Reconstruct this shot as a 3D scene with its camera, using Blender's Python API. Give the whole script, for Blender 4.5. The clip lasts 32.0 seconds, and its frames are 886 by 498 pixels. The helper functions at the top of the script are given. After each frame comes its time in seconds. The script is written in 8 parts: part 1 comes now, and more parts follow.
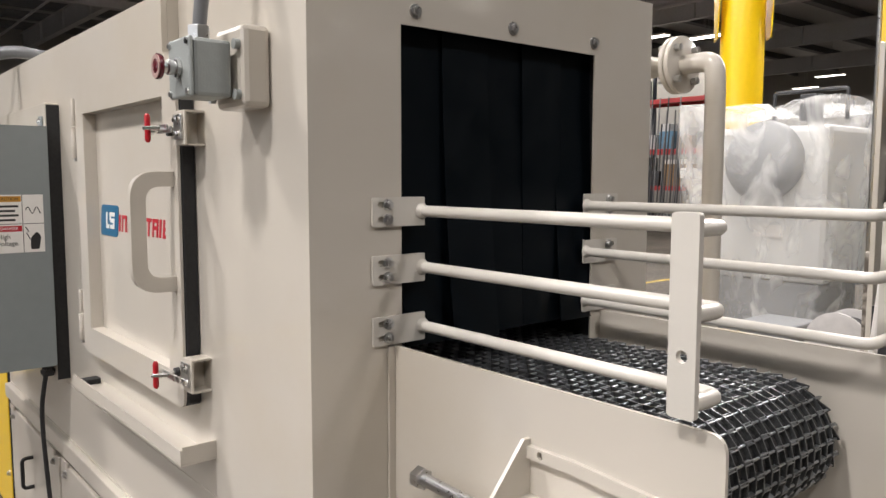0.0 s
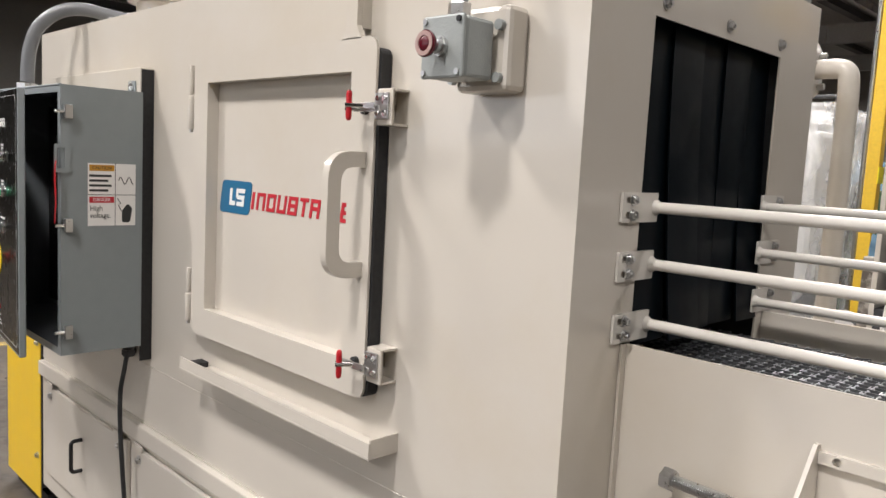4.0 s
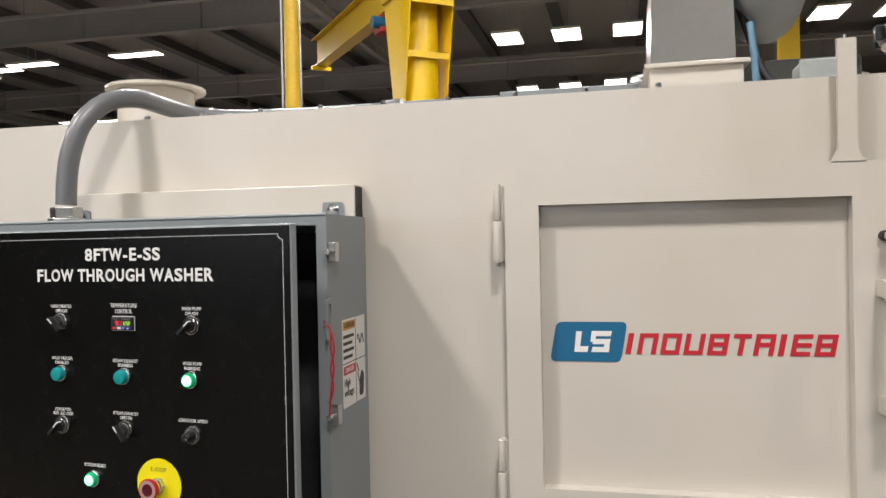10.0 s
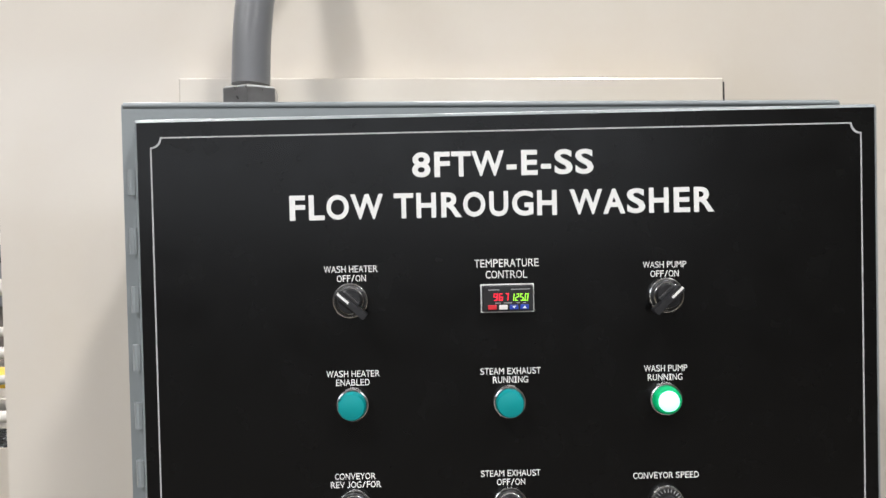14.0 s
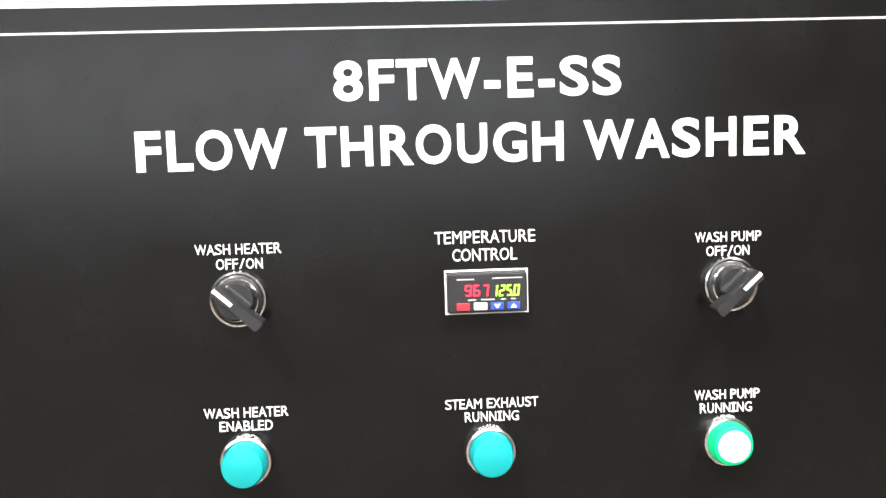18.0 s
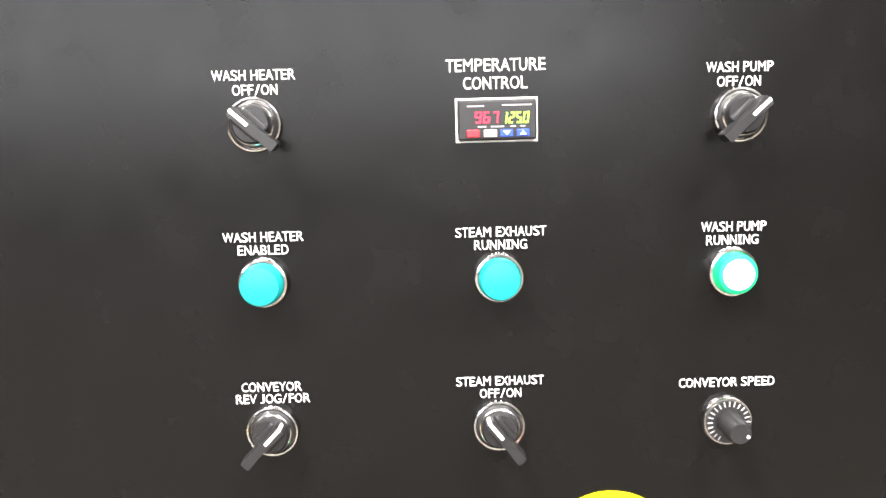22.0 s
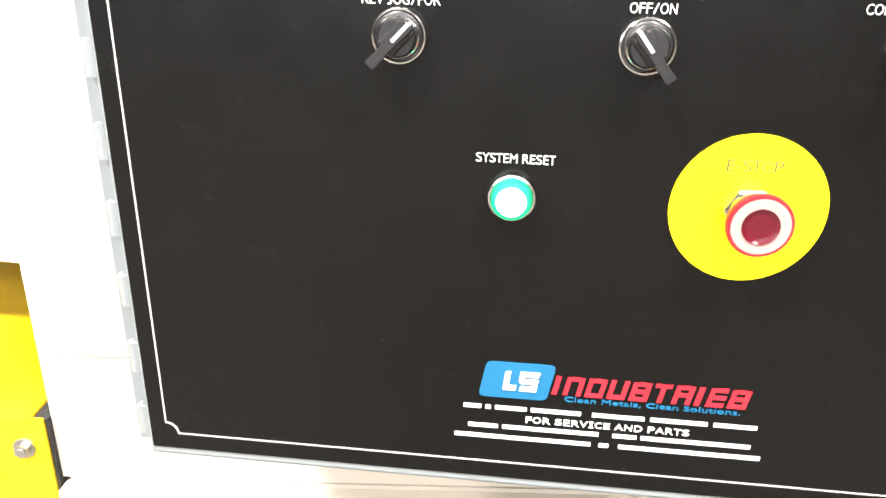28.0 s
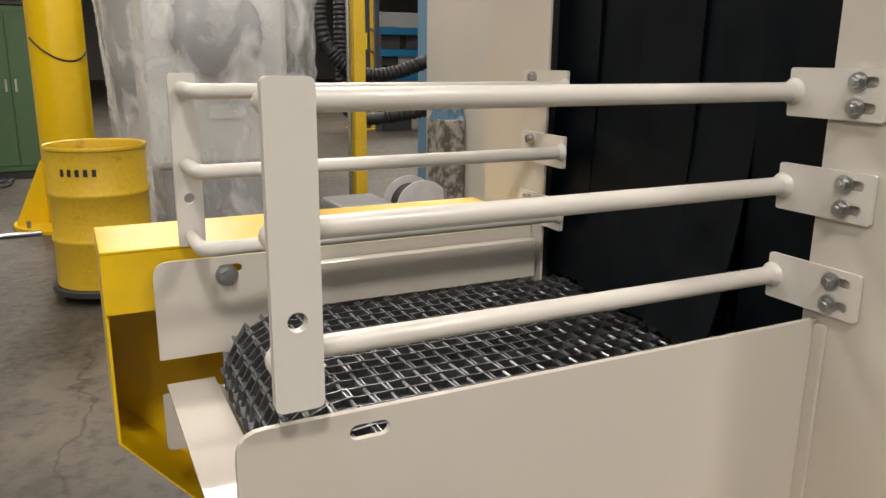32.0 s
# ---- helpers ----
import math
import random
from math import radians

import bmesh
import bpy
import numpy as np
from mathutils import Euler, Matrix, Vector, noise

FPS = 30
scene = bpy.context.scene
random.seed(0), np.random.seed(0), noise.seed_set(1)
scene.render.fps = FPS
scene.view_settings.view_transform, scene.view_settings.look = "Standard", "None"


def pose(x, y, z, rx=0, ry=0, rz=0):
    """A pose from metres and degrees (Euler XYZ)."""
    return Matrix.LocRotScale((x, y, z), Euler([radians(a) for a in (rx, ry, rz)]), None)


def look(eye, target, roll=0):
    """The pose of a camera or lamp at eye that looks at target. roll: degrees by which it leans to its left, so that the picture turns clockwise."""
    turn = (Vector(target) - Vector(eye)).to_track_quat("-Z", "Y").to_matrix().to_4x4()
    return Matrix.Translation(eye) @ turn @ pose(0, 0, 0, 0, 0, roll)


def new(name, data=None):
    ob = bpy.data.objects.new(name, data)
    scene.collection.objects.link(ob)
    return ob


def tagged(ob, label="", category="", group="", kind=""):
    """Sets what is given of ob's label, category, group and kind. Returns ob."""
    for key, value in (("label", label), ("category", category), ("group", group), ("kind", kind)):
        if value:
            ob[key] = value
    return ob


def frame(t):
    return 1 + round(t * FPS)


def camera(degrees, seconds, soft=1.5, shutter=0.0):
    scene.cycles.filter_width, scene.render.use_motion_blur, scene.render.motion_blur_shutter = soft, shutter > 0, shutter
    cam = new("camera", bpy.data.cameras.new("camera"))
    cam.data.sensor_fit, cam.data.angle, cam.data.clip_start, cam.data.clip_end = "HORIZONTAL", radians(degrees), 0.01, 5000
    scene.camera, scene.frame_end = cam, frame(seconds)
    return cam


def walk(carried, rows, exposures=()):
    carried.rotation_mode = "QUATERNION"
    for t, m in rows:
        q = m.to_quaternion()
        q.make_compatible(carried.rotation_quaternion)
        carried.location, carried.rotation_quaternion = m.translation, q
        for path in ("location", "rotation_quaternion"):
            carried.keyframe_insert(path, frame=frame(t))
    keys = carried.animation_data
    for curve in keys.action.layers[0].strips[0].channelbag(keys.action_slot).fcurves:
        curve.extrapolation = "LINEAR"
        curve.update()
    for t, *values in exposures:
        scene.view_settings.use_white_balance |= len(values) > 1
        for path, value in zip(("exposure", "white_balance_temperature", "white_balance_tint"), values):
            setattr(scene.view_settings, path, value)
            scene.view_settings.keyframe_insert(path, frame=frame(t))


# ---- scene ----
cam = camera(60.14, 32.0)
PATH = [
    (0, (3.501, -0.611, 1.777), (1.9731, 0.6659, 1.5933), 0.07),
    (0.5, (3.502, -0.607, 1.780), (1.9720, 0.6666, 1.5916), -0.13),
    (1, (3.502, -0.602, 1.775), (1.9675, 0.6675, 1.5909), -0.10),
    (1.5, (3.496, -0.597, 1.774), (1.9568, 0.6665, 1.5875), -0.17),
    (2, (3.482, -0.594, 1.772), (1.9410, 0.6677, 1.5817), -0.04),
    (2.5, (3.441, -0.623, 1.775), (1.8978, 0.6319, 1.5645), -0.06),
    (4.5, (2.985, -1.077, 1.775), (1.6781, 0.4288, 1.6210), 3.74),
    (5, (2.852, -1.152, 1.875), (1.6796, 0.4679, 1.9235), 3.49),
    (5.5, (2.741, -1.254, 1.932), (1.6834, 0.4387, 2.0672), 3.74),
    (6, (2.645, -1.399, 2.001), (1.7944, 0.3993, 2.2066), 1.13),
    (6.5, (2.579, -1.478, 2.014), (1.8203, 0.3524, 2.2888), 0.01),
    (7, (2.468, -1.469, 2.026), (1.7579, 0.3731, 2.3488), 0.19),
    (7.5, (2.322, -1.413, 2.038), (1.7160, 0.4549, 2.4191), -0.47),
    (8, (2.209, -1.403, 2.019), (1.7211, 0.4979, 2.4035), -0.31),
    (8.5, (2.044, -1.486, 1.988), (1.6964, 0.4599, 2.2912), -1.16),
    (9, (1.890, -1.572, 1.944), (1.6332, 0.4071, 2.0728), -2.00),
    (9.5, (1.697, -1.604, 1.900), (1.3142, 0.3587, 1.9517), -1.32),
    (10, (1.499, -1.572, 1.871), (1.0478, 0.3768, 1.8573), -1.14),
    (10.5, (1.293, -1.607, 1.856), (0.8324, 0.3391, 1.8194), 0.96),
    (11, (1.074, -1.691, 1.864), (0.6023, 0.2512, 1.8011), 0.89),
    (11.5, (0.924, -1.705, 1.853), (0.4922, 0.2450, 1.7553), 0.82),
    (12, (0.799, -1.594, 1.851), (0.4482, 0.3730, 1.7684), 0.51),
    (12.5, (0.703, -1.453, 1.824), (0.4458, 0.5300, 1.8127), -0.07),
    (13, (0.569, -1.320, 1.841), (0.4557, 0.6762, 1.7787), -1.22),
    (13.5, (0.474, -1.178, 1.784), (0.5535, 0.8205, 1.7998), -1.18),
    (14, (0.458, -1.037, 1.797), (0.6738, 0.9506, 1.7576), -1.29),
    (14.5, (0.494, -0.886, 1.810), (0.7050, 1.1023, 1.7777), -1.12),
    (16.5, (0.494, -0.763, 1.825), (0.7947, 1.2082, 1.6694), -1.28),
    (17, (0.502, -0.767, 1.816), (0.8197, 1.2019, 1.6597), -1.47),
    (17.5, (0.503, -0.769, 1.811), (0.8277, 1.1978, 1.6432), -1.83),
    (18, (0.501, -0.774, 1.800), (0.8021, 1.1961, 1.6335), -1.70),
    (18.5, (0.499, -0.782, 1.797), (0.7853, 1.1886, 1.6137), -1.42),
    (19, (0.504, -0.793, 1.782), (0.7838, 1.1790, 1.5963), -1.30),
    (19.5, (0.510, -0.798, 1.771), (0.7943, 1.1701, 1.5570), -1.20),
    (20, (0.510, -0.798, 1.765), (0.7865, 1.1679, 1.5212), -1.24),
    (20.5, (0.508, -0.801, 1.759), (0.7743, 1.1660, 1.5099), -1.31),
    (21, (0.508, -0.800, 1.746), (0.7609, 1.1679, 1.4921), -1.52),
    (21.5, (0.508, -0.796, 1.736), (0.7593, 1.1701, 1.4673), -1.55),
    (22, (0.506, -0.793, 1.728), (0.7341, 1.1708, 1.4261), -1.51),
    (22.5, (0.512, -0.794, 1.725), (0.7298, 1.1661, 1.3898), -1.70),
    (23, (0.513, -0.799, 1.716), (0.7378, 1.1574, 1.3640), -1.61),
    (23.5, (0.512, -0.805, 1.702), (0.7487, 1.1463, 1.3329), -0.84),
    (24, (0.515, -0.806, 1.688), (0.7507, 1.1411, 1.2979), -0.43),
    (24.5, (0.514, -0.802, 1.670), (0.7392, 1.1376, 1.2393), -0.46),
    (26.5, (0.536, -0.768, 1.624), (0.7217, 1.1379, 1.0471), -0.31),
    (27, (0.549, -0.747, 1.603), (0.6901, 1.1427, 0.9626), 0.30),
    (27.5, (0.511, -0.763, 1.600), (0.5832, 1.1100, 0.9014), 0.91),
    (28, (0.479, -0.785, 1.594), (0.4715, 1.0676, 0.8395), 1.23),
    (28.5, (0.330, -0.914, 1.622), (0.2825, 0.9452, 0.8860), 0.92),
    (29, (0.137, -1.030, 1.657), (0.1226, 0.8360, 0.9364), -0.78),
    (29.5, (-0.031, -1.023, 1.702), (-0.1017, 0.8143, 0.9154), 0.48),
    (30, (-0.196, -0.960, 1.670), (-0.2034, 0.9368, 1.0347), 0.25),
    (30.5, (-0.363, -0.859, 1.721), (-0.2350, 1.0192, 1.0463), 0.32),
    (31, (-0.537, -0.784, 1.735), (-0.0519, 1.0625, 1.1391), 0.71),
    (31.5, (-0.637, -0.594, 1.714), (0.0455, 1.1906, 1.1239), 1.45),
    (32, (-0.700, -0.354, 1.760), (0.1559, 1.3857, 1.2703), 0.53),
]
EXPOSURES = [(0, -.31, 6300, 14), (4.5, -.31, 6250, 14), (5.5, -.78, 6150, 14), (7, -1.05, 6150, 15), (8, -.88, 6150, 14), (8.5, -1.05, 6400, 14), (9, -1.28, 6650, 13), (9.5, -.85, 6600, 13), (10, -.63, 6300, 13), (11, -.68, 6100, 13), (12, -.58, 6100, 13), (13, -.58, 6080, 12), (14, -.42, 6050, 12), (16.5, .7, 6200, 11), (19, 1.35, 6300, 12), (22, 1.75, 6400, 14), (24, 1.8, 6400, 14), (27, 1.75, 6400, 14), (28, 1.5, 6400, 13), (28.5, .9, 6450, 12), (29, -.55, 6450, 12), (30, -1.07, 6450, 13), (30.5, -1.28, 6450, 13), (31, -.92, 6400, 11), (31.5, -.6, 6400, 11), (32, -.98, 6600, 12)]
walk(cam, [(t, look(eye, target, roll)) for t, eye, target, roll in PATH], EXPOSURES)

# ---- light ----
world = bpy.data.worlds.new("hall")
scene.world = world
world.use_nodes = True
world.node_tree.nodes["Background"].inputs["Color"].default_value = (0.9, 0.95, 1.0, 1)
world.node_tree.nodes["Background"].inputs["Strength"].default_value = 1.6


def lamp(x, y, z, size_x, size_y, watts, color=(1.0, 0.955, 0.89), turn=0.0):
    li = bpy.data.lights.new("ceiling_lamp_light", "AREA")
    li.shape, li.size, li.size_y, li.energy, li.color = "RECTANGLE", size_x, size_y, watts, color
    ob = new("ceiling_lamp_light", li)
    ob.matrix_basis = pose(x, y, z, 0, 0, turn)
    return ob



# ---- materials ----
def mat(name, color, rough=0.5, metal=0.0, vary=0.12, grain=8.0, bump=0.0, bump_scale=120.0, coat=0.0, stain=None, stain_at=0.62, stain_scale=1.6, per=0.0, spec=0.5, soft=0.07):
    """A painted, metal or mineral surface: two scales of tone, uneven gloss, fine relief and, where asked, stains."""
    m = bpy.data.materials.new(name)
    m.use_nodes = True
    nt = m.node_tree
    nodes, links = nt.nodes, nt.links
    p = nodes["Principled BSDF"]
    p.inputs["Metallic"].default_value = metal
    p.inputs["Coat Weight"].default_value = coat
    p.inputs["Coat Roughness"].default_value = 0.08
    p.inputs["Specular IOR Level"].default_value = spec
    pos = nodes.new("ShaderNodeTexCoord")
    big = nodes.new("ShaderNodeTexNoise")
    big.inputs["Scale"].default_value = grain * 0.22
    big.inputs["Detail"].default_value = 3
    small = nodes.new("ShaderNodeTexNoise")
    small.inputs["Scale"].default_value = grain * 6
    small.inputs["Detail"].default_value = 4
    links.new(pos.outputs["Object"], big.inputs["Vector"])
    links.new(pos.outputs["Object"], small.inputs["Vector"])
    add = nodes.new("ShaderNodeMath")
    add.operation = "ADD"
    links.new(big.outputs["Fac"], add.inputs[0])
    links.new(small.outputs["Fac"], add.inputs[1])
    ramp = nodes.new("ShaderNodeMapRange")
    ramp.inputs["From Min"].default_value, ramp.inputs["From Max"].default_value = 0.6, 1.4
    ramp.inputs["To Min"].default_value, ramp.inputs["To Max"].default_value = 1 - vary, 1 + vary
    links.new(add.outputs[0], ramp.inputs["Value"])
    mul = nodes.new("ShaderNodeVectorMath")
    mul.operation = "SCALE"
    mul.inputs[0].default_value = color
    links.new(ramp.outputs["Result"], mul.inputs["Scale"])
    out = mul.outputs["Vector"]
    if per:
        info = nodes.new("ShaderNodeObjectInfo")
        r = nodes.new("ShaderNodeMapRange")
        r.inputs["To Min"].default_value, r.inputs["To Max"].default_value = 1 - per, 1 + per
        links.new(info.outputs["Random"], r.inputs["Value"])
        m2 = nodes.new("ShaderNodeVectorMath")
        m2.operation = "SCALE"
        links.new(out, m2.inputs[0])
        links.new(r.outputs["Result"], m2.inputs["Scale"])
        out = m2.outputs["Vector"]
    if stain:
        s = nodes.new("ShaderNodeTexNoise")
        s.inputs["Scale"].default_value, s.inputs["Detail"].default_value, s.inputs["Roughness"].default_value = stain_scale, 8, 0.65
        links.new(pos.outputs["Object"], s.inputs["Vector"])
        sr = nodes.new("ShaderNodeMapRange")
        sr.inputs["From Min"].default_value, sr.inputs["From Max"].default_value = stain_at - soft, stain_at + soft
        links.new(s.outputs["Fac"], sr.inputs["Value"])
        mix = nodes.new("ShaderNodeMix")
        mix.data_type = "RGBA"
        links.new(sr.outputs["Result"], mix.inputs["Factor"])
        links.new(out, mix.inputs["A"])
        mix.inputs["B"].default_value = (*stain, 1)
        out = mix.outputs["Result"]
    links.new(out, p.inputs["Base Color"])
    gl = nodes.new("ShaderNodeMapRange")
    gl.inputs["From Min"].default_value, gl.inputs["From Max"].default_value = 0.3, 0.7
    k = min(vary * 1.6, 0.2)
    gl.inputs["To Min"].default_value, gl.inputs["To Max"].default_value = max(rough * (1 - k), 0.02), min(rough * (1 + k), 1)
    links.new(small.outputs["Fac"], gl.inputs["Value"])
    links.new(gl.outputs["Result"], p.inputs["Roughness"])
    if bump:
        f = nodes.new("ShaderNodeTexNoise")
        f.inputs["Scale"].default_value = bump_scale
        f.inputs["Detail"].default_value = 3
        links.new(pos.outputs["Object"], f.inputs["Vector"])
        b = nodes.new("ShaderNodeBump")
        b.inputs["Strength"].default_value, b.inputs["Distance"].default_value = bump, 0.002
        links.new(f.outputs["Fac"], b.inputs["Height"])
        links.new(b.outputs["Normal"], p.inputs["Normal"])
        if coat:
            links.new(b.outputs["Normal"], p.inputs["Coat Normal"])
    return m


def glow(name, color, strength):
    m = bpy.data.materials.new(name)
    m.use_nodes = True
    p = m.node_tree.nodes["Principled BSDF"]
    p.inputs["Base Color"].default_value = (*color, 1)
    p.inputs["Emission Color"].default_value = (*color, 1)
    p.inputs["Emission Strength"].default_value = strength
    return m


CREAM = mat("cream enamel", (0.56, 0.52, 0.455), 0.3, vary=0.008, grain=0.5, bump=0.05, bump_scale=38, coat=0.6, stain=(0.52, 0.465, 0.375), stain_at=0.64, stain_scale=1.3, soft=0.14)
CREAM_RAIL = mat("cream enamel on rails", (0.60, 0.57, 0.515), 0.3, vary=0.03, grain=3, bump=0.05, bump_scale=160, coat=0.2, stain=(0.33, 0.26, 0.15), stain_at=0.74, stain_scale=7)
GREY_ENC = mat("blue grey enclosure paint", (0.21, 0.232, 0.238), 0.38, vary=0.05, grain=5, bump=0.08, bump_scale=200)
GREY_BOX = mat("cast grey paint", (0.29, 0.31, 0.30), 0.42, vary=0.07, grain=12, bump=0.2, bump_scale=260)
GREY_SIDE = mat("olive grey paint", (0.155, 0.165, 0.155), 0.45, vary=0.05, grain=6, bump=0.1, bump_scale=220)
GREY_PVC = mat("grey moulded plastic", (0.27, 0.285, 0.29), 0.42, vary=0.06, grain=6, bump=0.06, bump_scale=90)
CONDUIT = mat("grey conduit sheath", (0.150, 0.153, 0.158), 0.29, 0.0, vary=0.03, grain=14, bump=0.01, bump_scale=120)
BLACK_PANEL = mat("black satin overlay", (0.0030, 0.0030, 0.0029), 0.255, vary=0.10, grain=4, bump=0.010, bump_scale=420, spec=0.26)
BLACK = mat("black plastic", (0.014, 0.014, 0.015), 0.35, vary=0.15, grain=20)
BLACK_MOTOR = mat("black motor enamel", (0.013, 0.015, 0.018), 0.3, vary=0.15, grain=14, bump=0.12, bump_scale=160, coat=0.3)
BEARING = mat("blue black cast iron paint", (0.018, 0.021, 0.026), 0.32, vary=0.2, grain=20, bump=0.25, bump_scale=180, coat=0.3)
RUBBER = mat("black rubber", (0.017, 0.017, 0.018), 0.62, vary=0.2, grain=18, bump=0.12, bump_scale=200)
CURTAIN = mat("black curtain strip", (0.0022, 0.0042, 0.0062), 0.38, vary=0.15, grain=3, spec=0.14)
# near black: shade painted into hollows, and plain dark parts
INSIDE = mat("near-black for shaded hollows and dark parts", (0.012, 0.012, 0.013), 0.6)
WHITE_PVC = mat("white moulded plastic", (0.74, 0.70, 0.655), 0.33, vary=0.05, grain=6, bump=0.05, bump_scale=60, stain=(0.45, 0.37, 0.28), stain_at=0.75, stain_scale=12)
CHROME = mat("chrome", (0.72, 0.72, 0.71), 0.16, 1.0, vary=0.06, grain=30)
STEEL = mat("bright zinc steel", (0.55, 0.55, 0.545), 0.3, 1.0, vary=0.07, grain=20, bump=0.03, bump_scale=200)
BELT_FOLD = mat("paler belt wire", (0.33, 0.345, 0.36), 0.42, 1.0, vary=0.3, grain=40)
BELT = mat("worn belt wire", (0.21, 0.218, 0.225), 0.45, 1.0, vary=0.35, grain=40, bump=0.2, bump_scale=300)
BELT_LIFTED = mat("galvanised pipe", (0.40, 0.40, 0.39), 0.33, 1.0, vary=0.2, grain=10, bump=0.1)
BRUSHED = mat("brushed stainless", (0.66, 0.62, 0.56), 0.32, 1.0, vary=0.05, grain=10)
SPECKLE = mat("mottled galvanised sheet", (0.34, 0.325, 0.295), 0.30, 1.0, vary=0.05, grain=9, bump=0.004, bump_scale=40)
RED = mat("red plastic dip", (0.46, 0.012, 0.02), 0.35, vary=0.1, grain=20)
RED_BUTTON = mat("deep red button", (0.085, 0.004, 0.011), 0.22, vary=0.1, grain=40)
WHITE_RING = mat("cream ring", (0.38, 0.25, 0.225), 0.4, vary=0.05)
YELLOW = mat("safety yellow enamel", (0.74, 0.48, 0.004), 0.3, vary=0.05, grain=4, bump=0.1, bump_scale=140, coat=0.2)
YELLOW_OLD = mat("worn yellow paint", (0.62, 0.40, 0.02), 0.45, vary=0.15, grain=8, bump=0.25, bump_scale=80, stain=(0.16, 0.10, 0.03), stain_at=0.70, stain_scale=4)
YELLOW_LINE = mat("worn floor paint", (0.42, 0.30, 0.06), 0.65, vary=0.25, grain=20, stain=(0.13, 0.11, 0.085), stain_at=0.60, stain_scale=5)
LEGEND = mat("yellow legend plate", (0.80, 0.70, 0.0), 0.4, vary=0.03)
# unlit lens colour, brightened by a faint added emission
TEAL = glow("teal lens unlit with added glow", (0.0, 0.235, 0.24), 0.12)
GREEN_LIT = glow("green lens lit", (0.42, 1.0, 0.70), 1.9)
GREEN_RIM = glow("green lens rim", (0.0, 0.34, 0.12), 0.45)
INK = mat("white print", (0.72, 0.72, 0.70), 0.5, vary=0.03)
INK_DIM = mat("dull grey print", (0.075, 0.070, 0.035), 0.5, vary=0.03)
INK_GREY = mat("grey print line", (0.42, 0.42, 0.42), 0.5, vary=0.03)
INK_BLACK = mat("black print", (0.02, 0.02, 0.02), 0.5, vary=0.03)
LOGO_BLUE = mat("blue decal", (0.008, 0.115, 0.235), 0.4, vary=0.04)
LOGO_RED = mat("red decal", (0.46, 0.018, 0.03), 0.4, vary=0.04)
LABEL = mat("white label stock", (0.72, 0.70, 0.67), 0.45, vary=0.03)
LABEL_AMBER = mat("amber label band", (0.50, 0.24, 0.02), 0.45)
DIGIT_RED = glow("red digits", (1.0, 0.02, 0.05), 0.8)
DIGIT_GREEN = glow("green digits", (0.40, 0.95, 0.05), 0.6)
KEY_RED = mat("red key", (0.55, 0.02, 0.03), 0.4)
KEY_BLUE = mat("blue key", (0.02, 0.06, 0.42), 0.4)


def concrete(name):
    """Old trowelled concrete: cloudy tones, fine sand, dark oil spots and hairline cracks."""
    m = mat(name, (0.092, 0.077, 0.060), 0.5, vary=0.50, grain=4.5, bump=0.6, bump_scale=48, stain=(0.046, 0.038, 0.029), stain_at=0.53, stain_scale=1.6, soft=0.10)
    nodes, links = m.node_tree.nodes, m.node_tree.links
    p = nodes["Principled BSDF"]
    base = p.inputs["Base Color"].links[0].from_socket
    tc = nodes.new("ShaderNodeTexCoord")
    warp = nodes.new("ShaderNodeTexNoise")
    warp.inputs["Scale"].default_value, warp.inputs["Detail"].default_value = 2.2, 5
    links.new(tc.outputs["Object"], warp.inputs["Vector"])
    add = nodes.new("ShaderNodeVectorMath")
    add.operation = "MULTIPLY_ADD"
    add.inputs[1].default_value = (0.7, 0.7, 0.7)
    links.new(warp.outputs["Color"], add.inputs[0])
    links.new(tc.outputs["Object"], add.inputs[2])
    crack = nodes.new("ShaderNodeTexVoronoi")
    crack.feature = "DISTANCE_TO_EDGE"
    crack.inputs["Scale"].default_value = 0.42
    links.new(add.outputs["Vector"], crack.inputs["Vector"])
    line = nodes.new("ShaderNodeMapRange")
    line.inputs["From Min"].default_value, line.inputs["From Max"].default_value = 0.0, 0.007
    line.inputs["To Min"].default_value, line.inputs["To Max"].default_value = 0.42, 1.0
    links.new(crack.outputs["Distance"], line.inputs["Value"])
    spot = nodes.new("ShaderNodeTexNoise")
    spot.inputs["Scale"].default_value, spot.inputs["Detail"].default_value = 15.0, 8
    links.new(tc.outputs["Object"], spot.inputs["Vector"])
    dark = nodes.new("ShaderNodeMapRange")
    dark.inputs["From Min"].default_value, dark.inputs["From Max"].default_value = 0.50, 0.70
    dark.inputs["To Min"].default_value, dark.inputs["To Max"].default_value = 1.0, 0.5
    links.new(spot.outputs["Fac"], dark.inputs["Value"])
    both = nodes.new("ShaderNodeMath")
    both.operation = "MULTIPLY"
    links.new(line.outputs["Result"], both.inputs[0])
    links.new(dark.outputs["Result"], both.inputs[1])
    out = nodes.new("ShaderNodeVectorMath")
    out.operation = "SCALE"
    links.new(base, out.inputs[0])
    links.new(both.outputs[0], out.inputs["Scale"])
    links.new(out.outputs["Vector"], p.inputs["Base Color"])
    return m


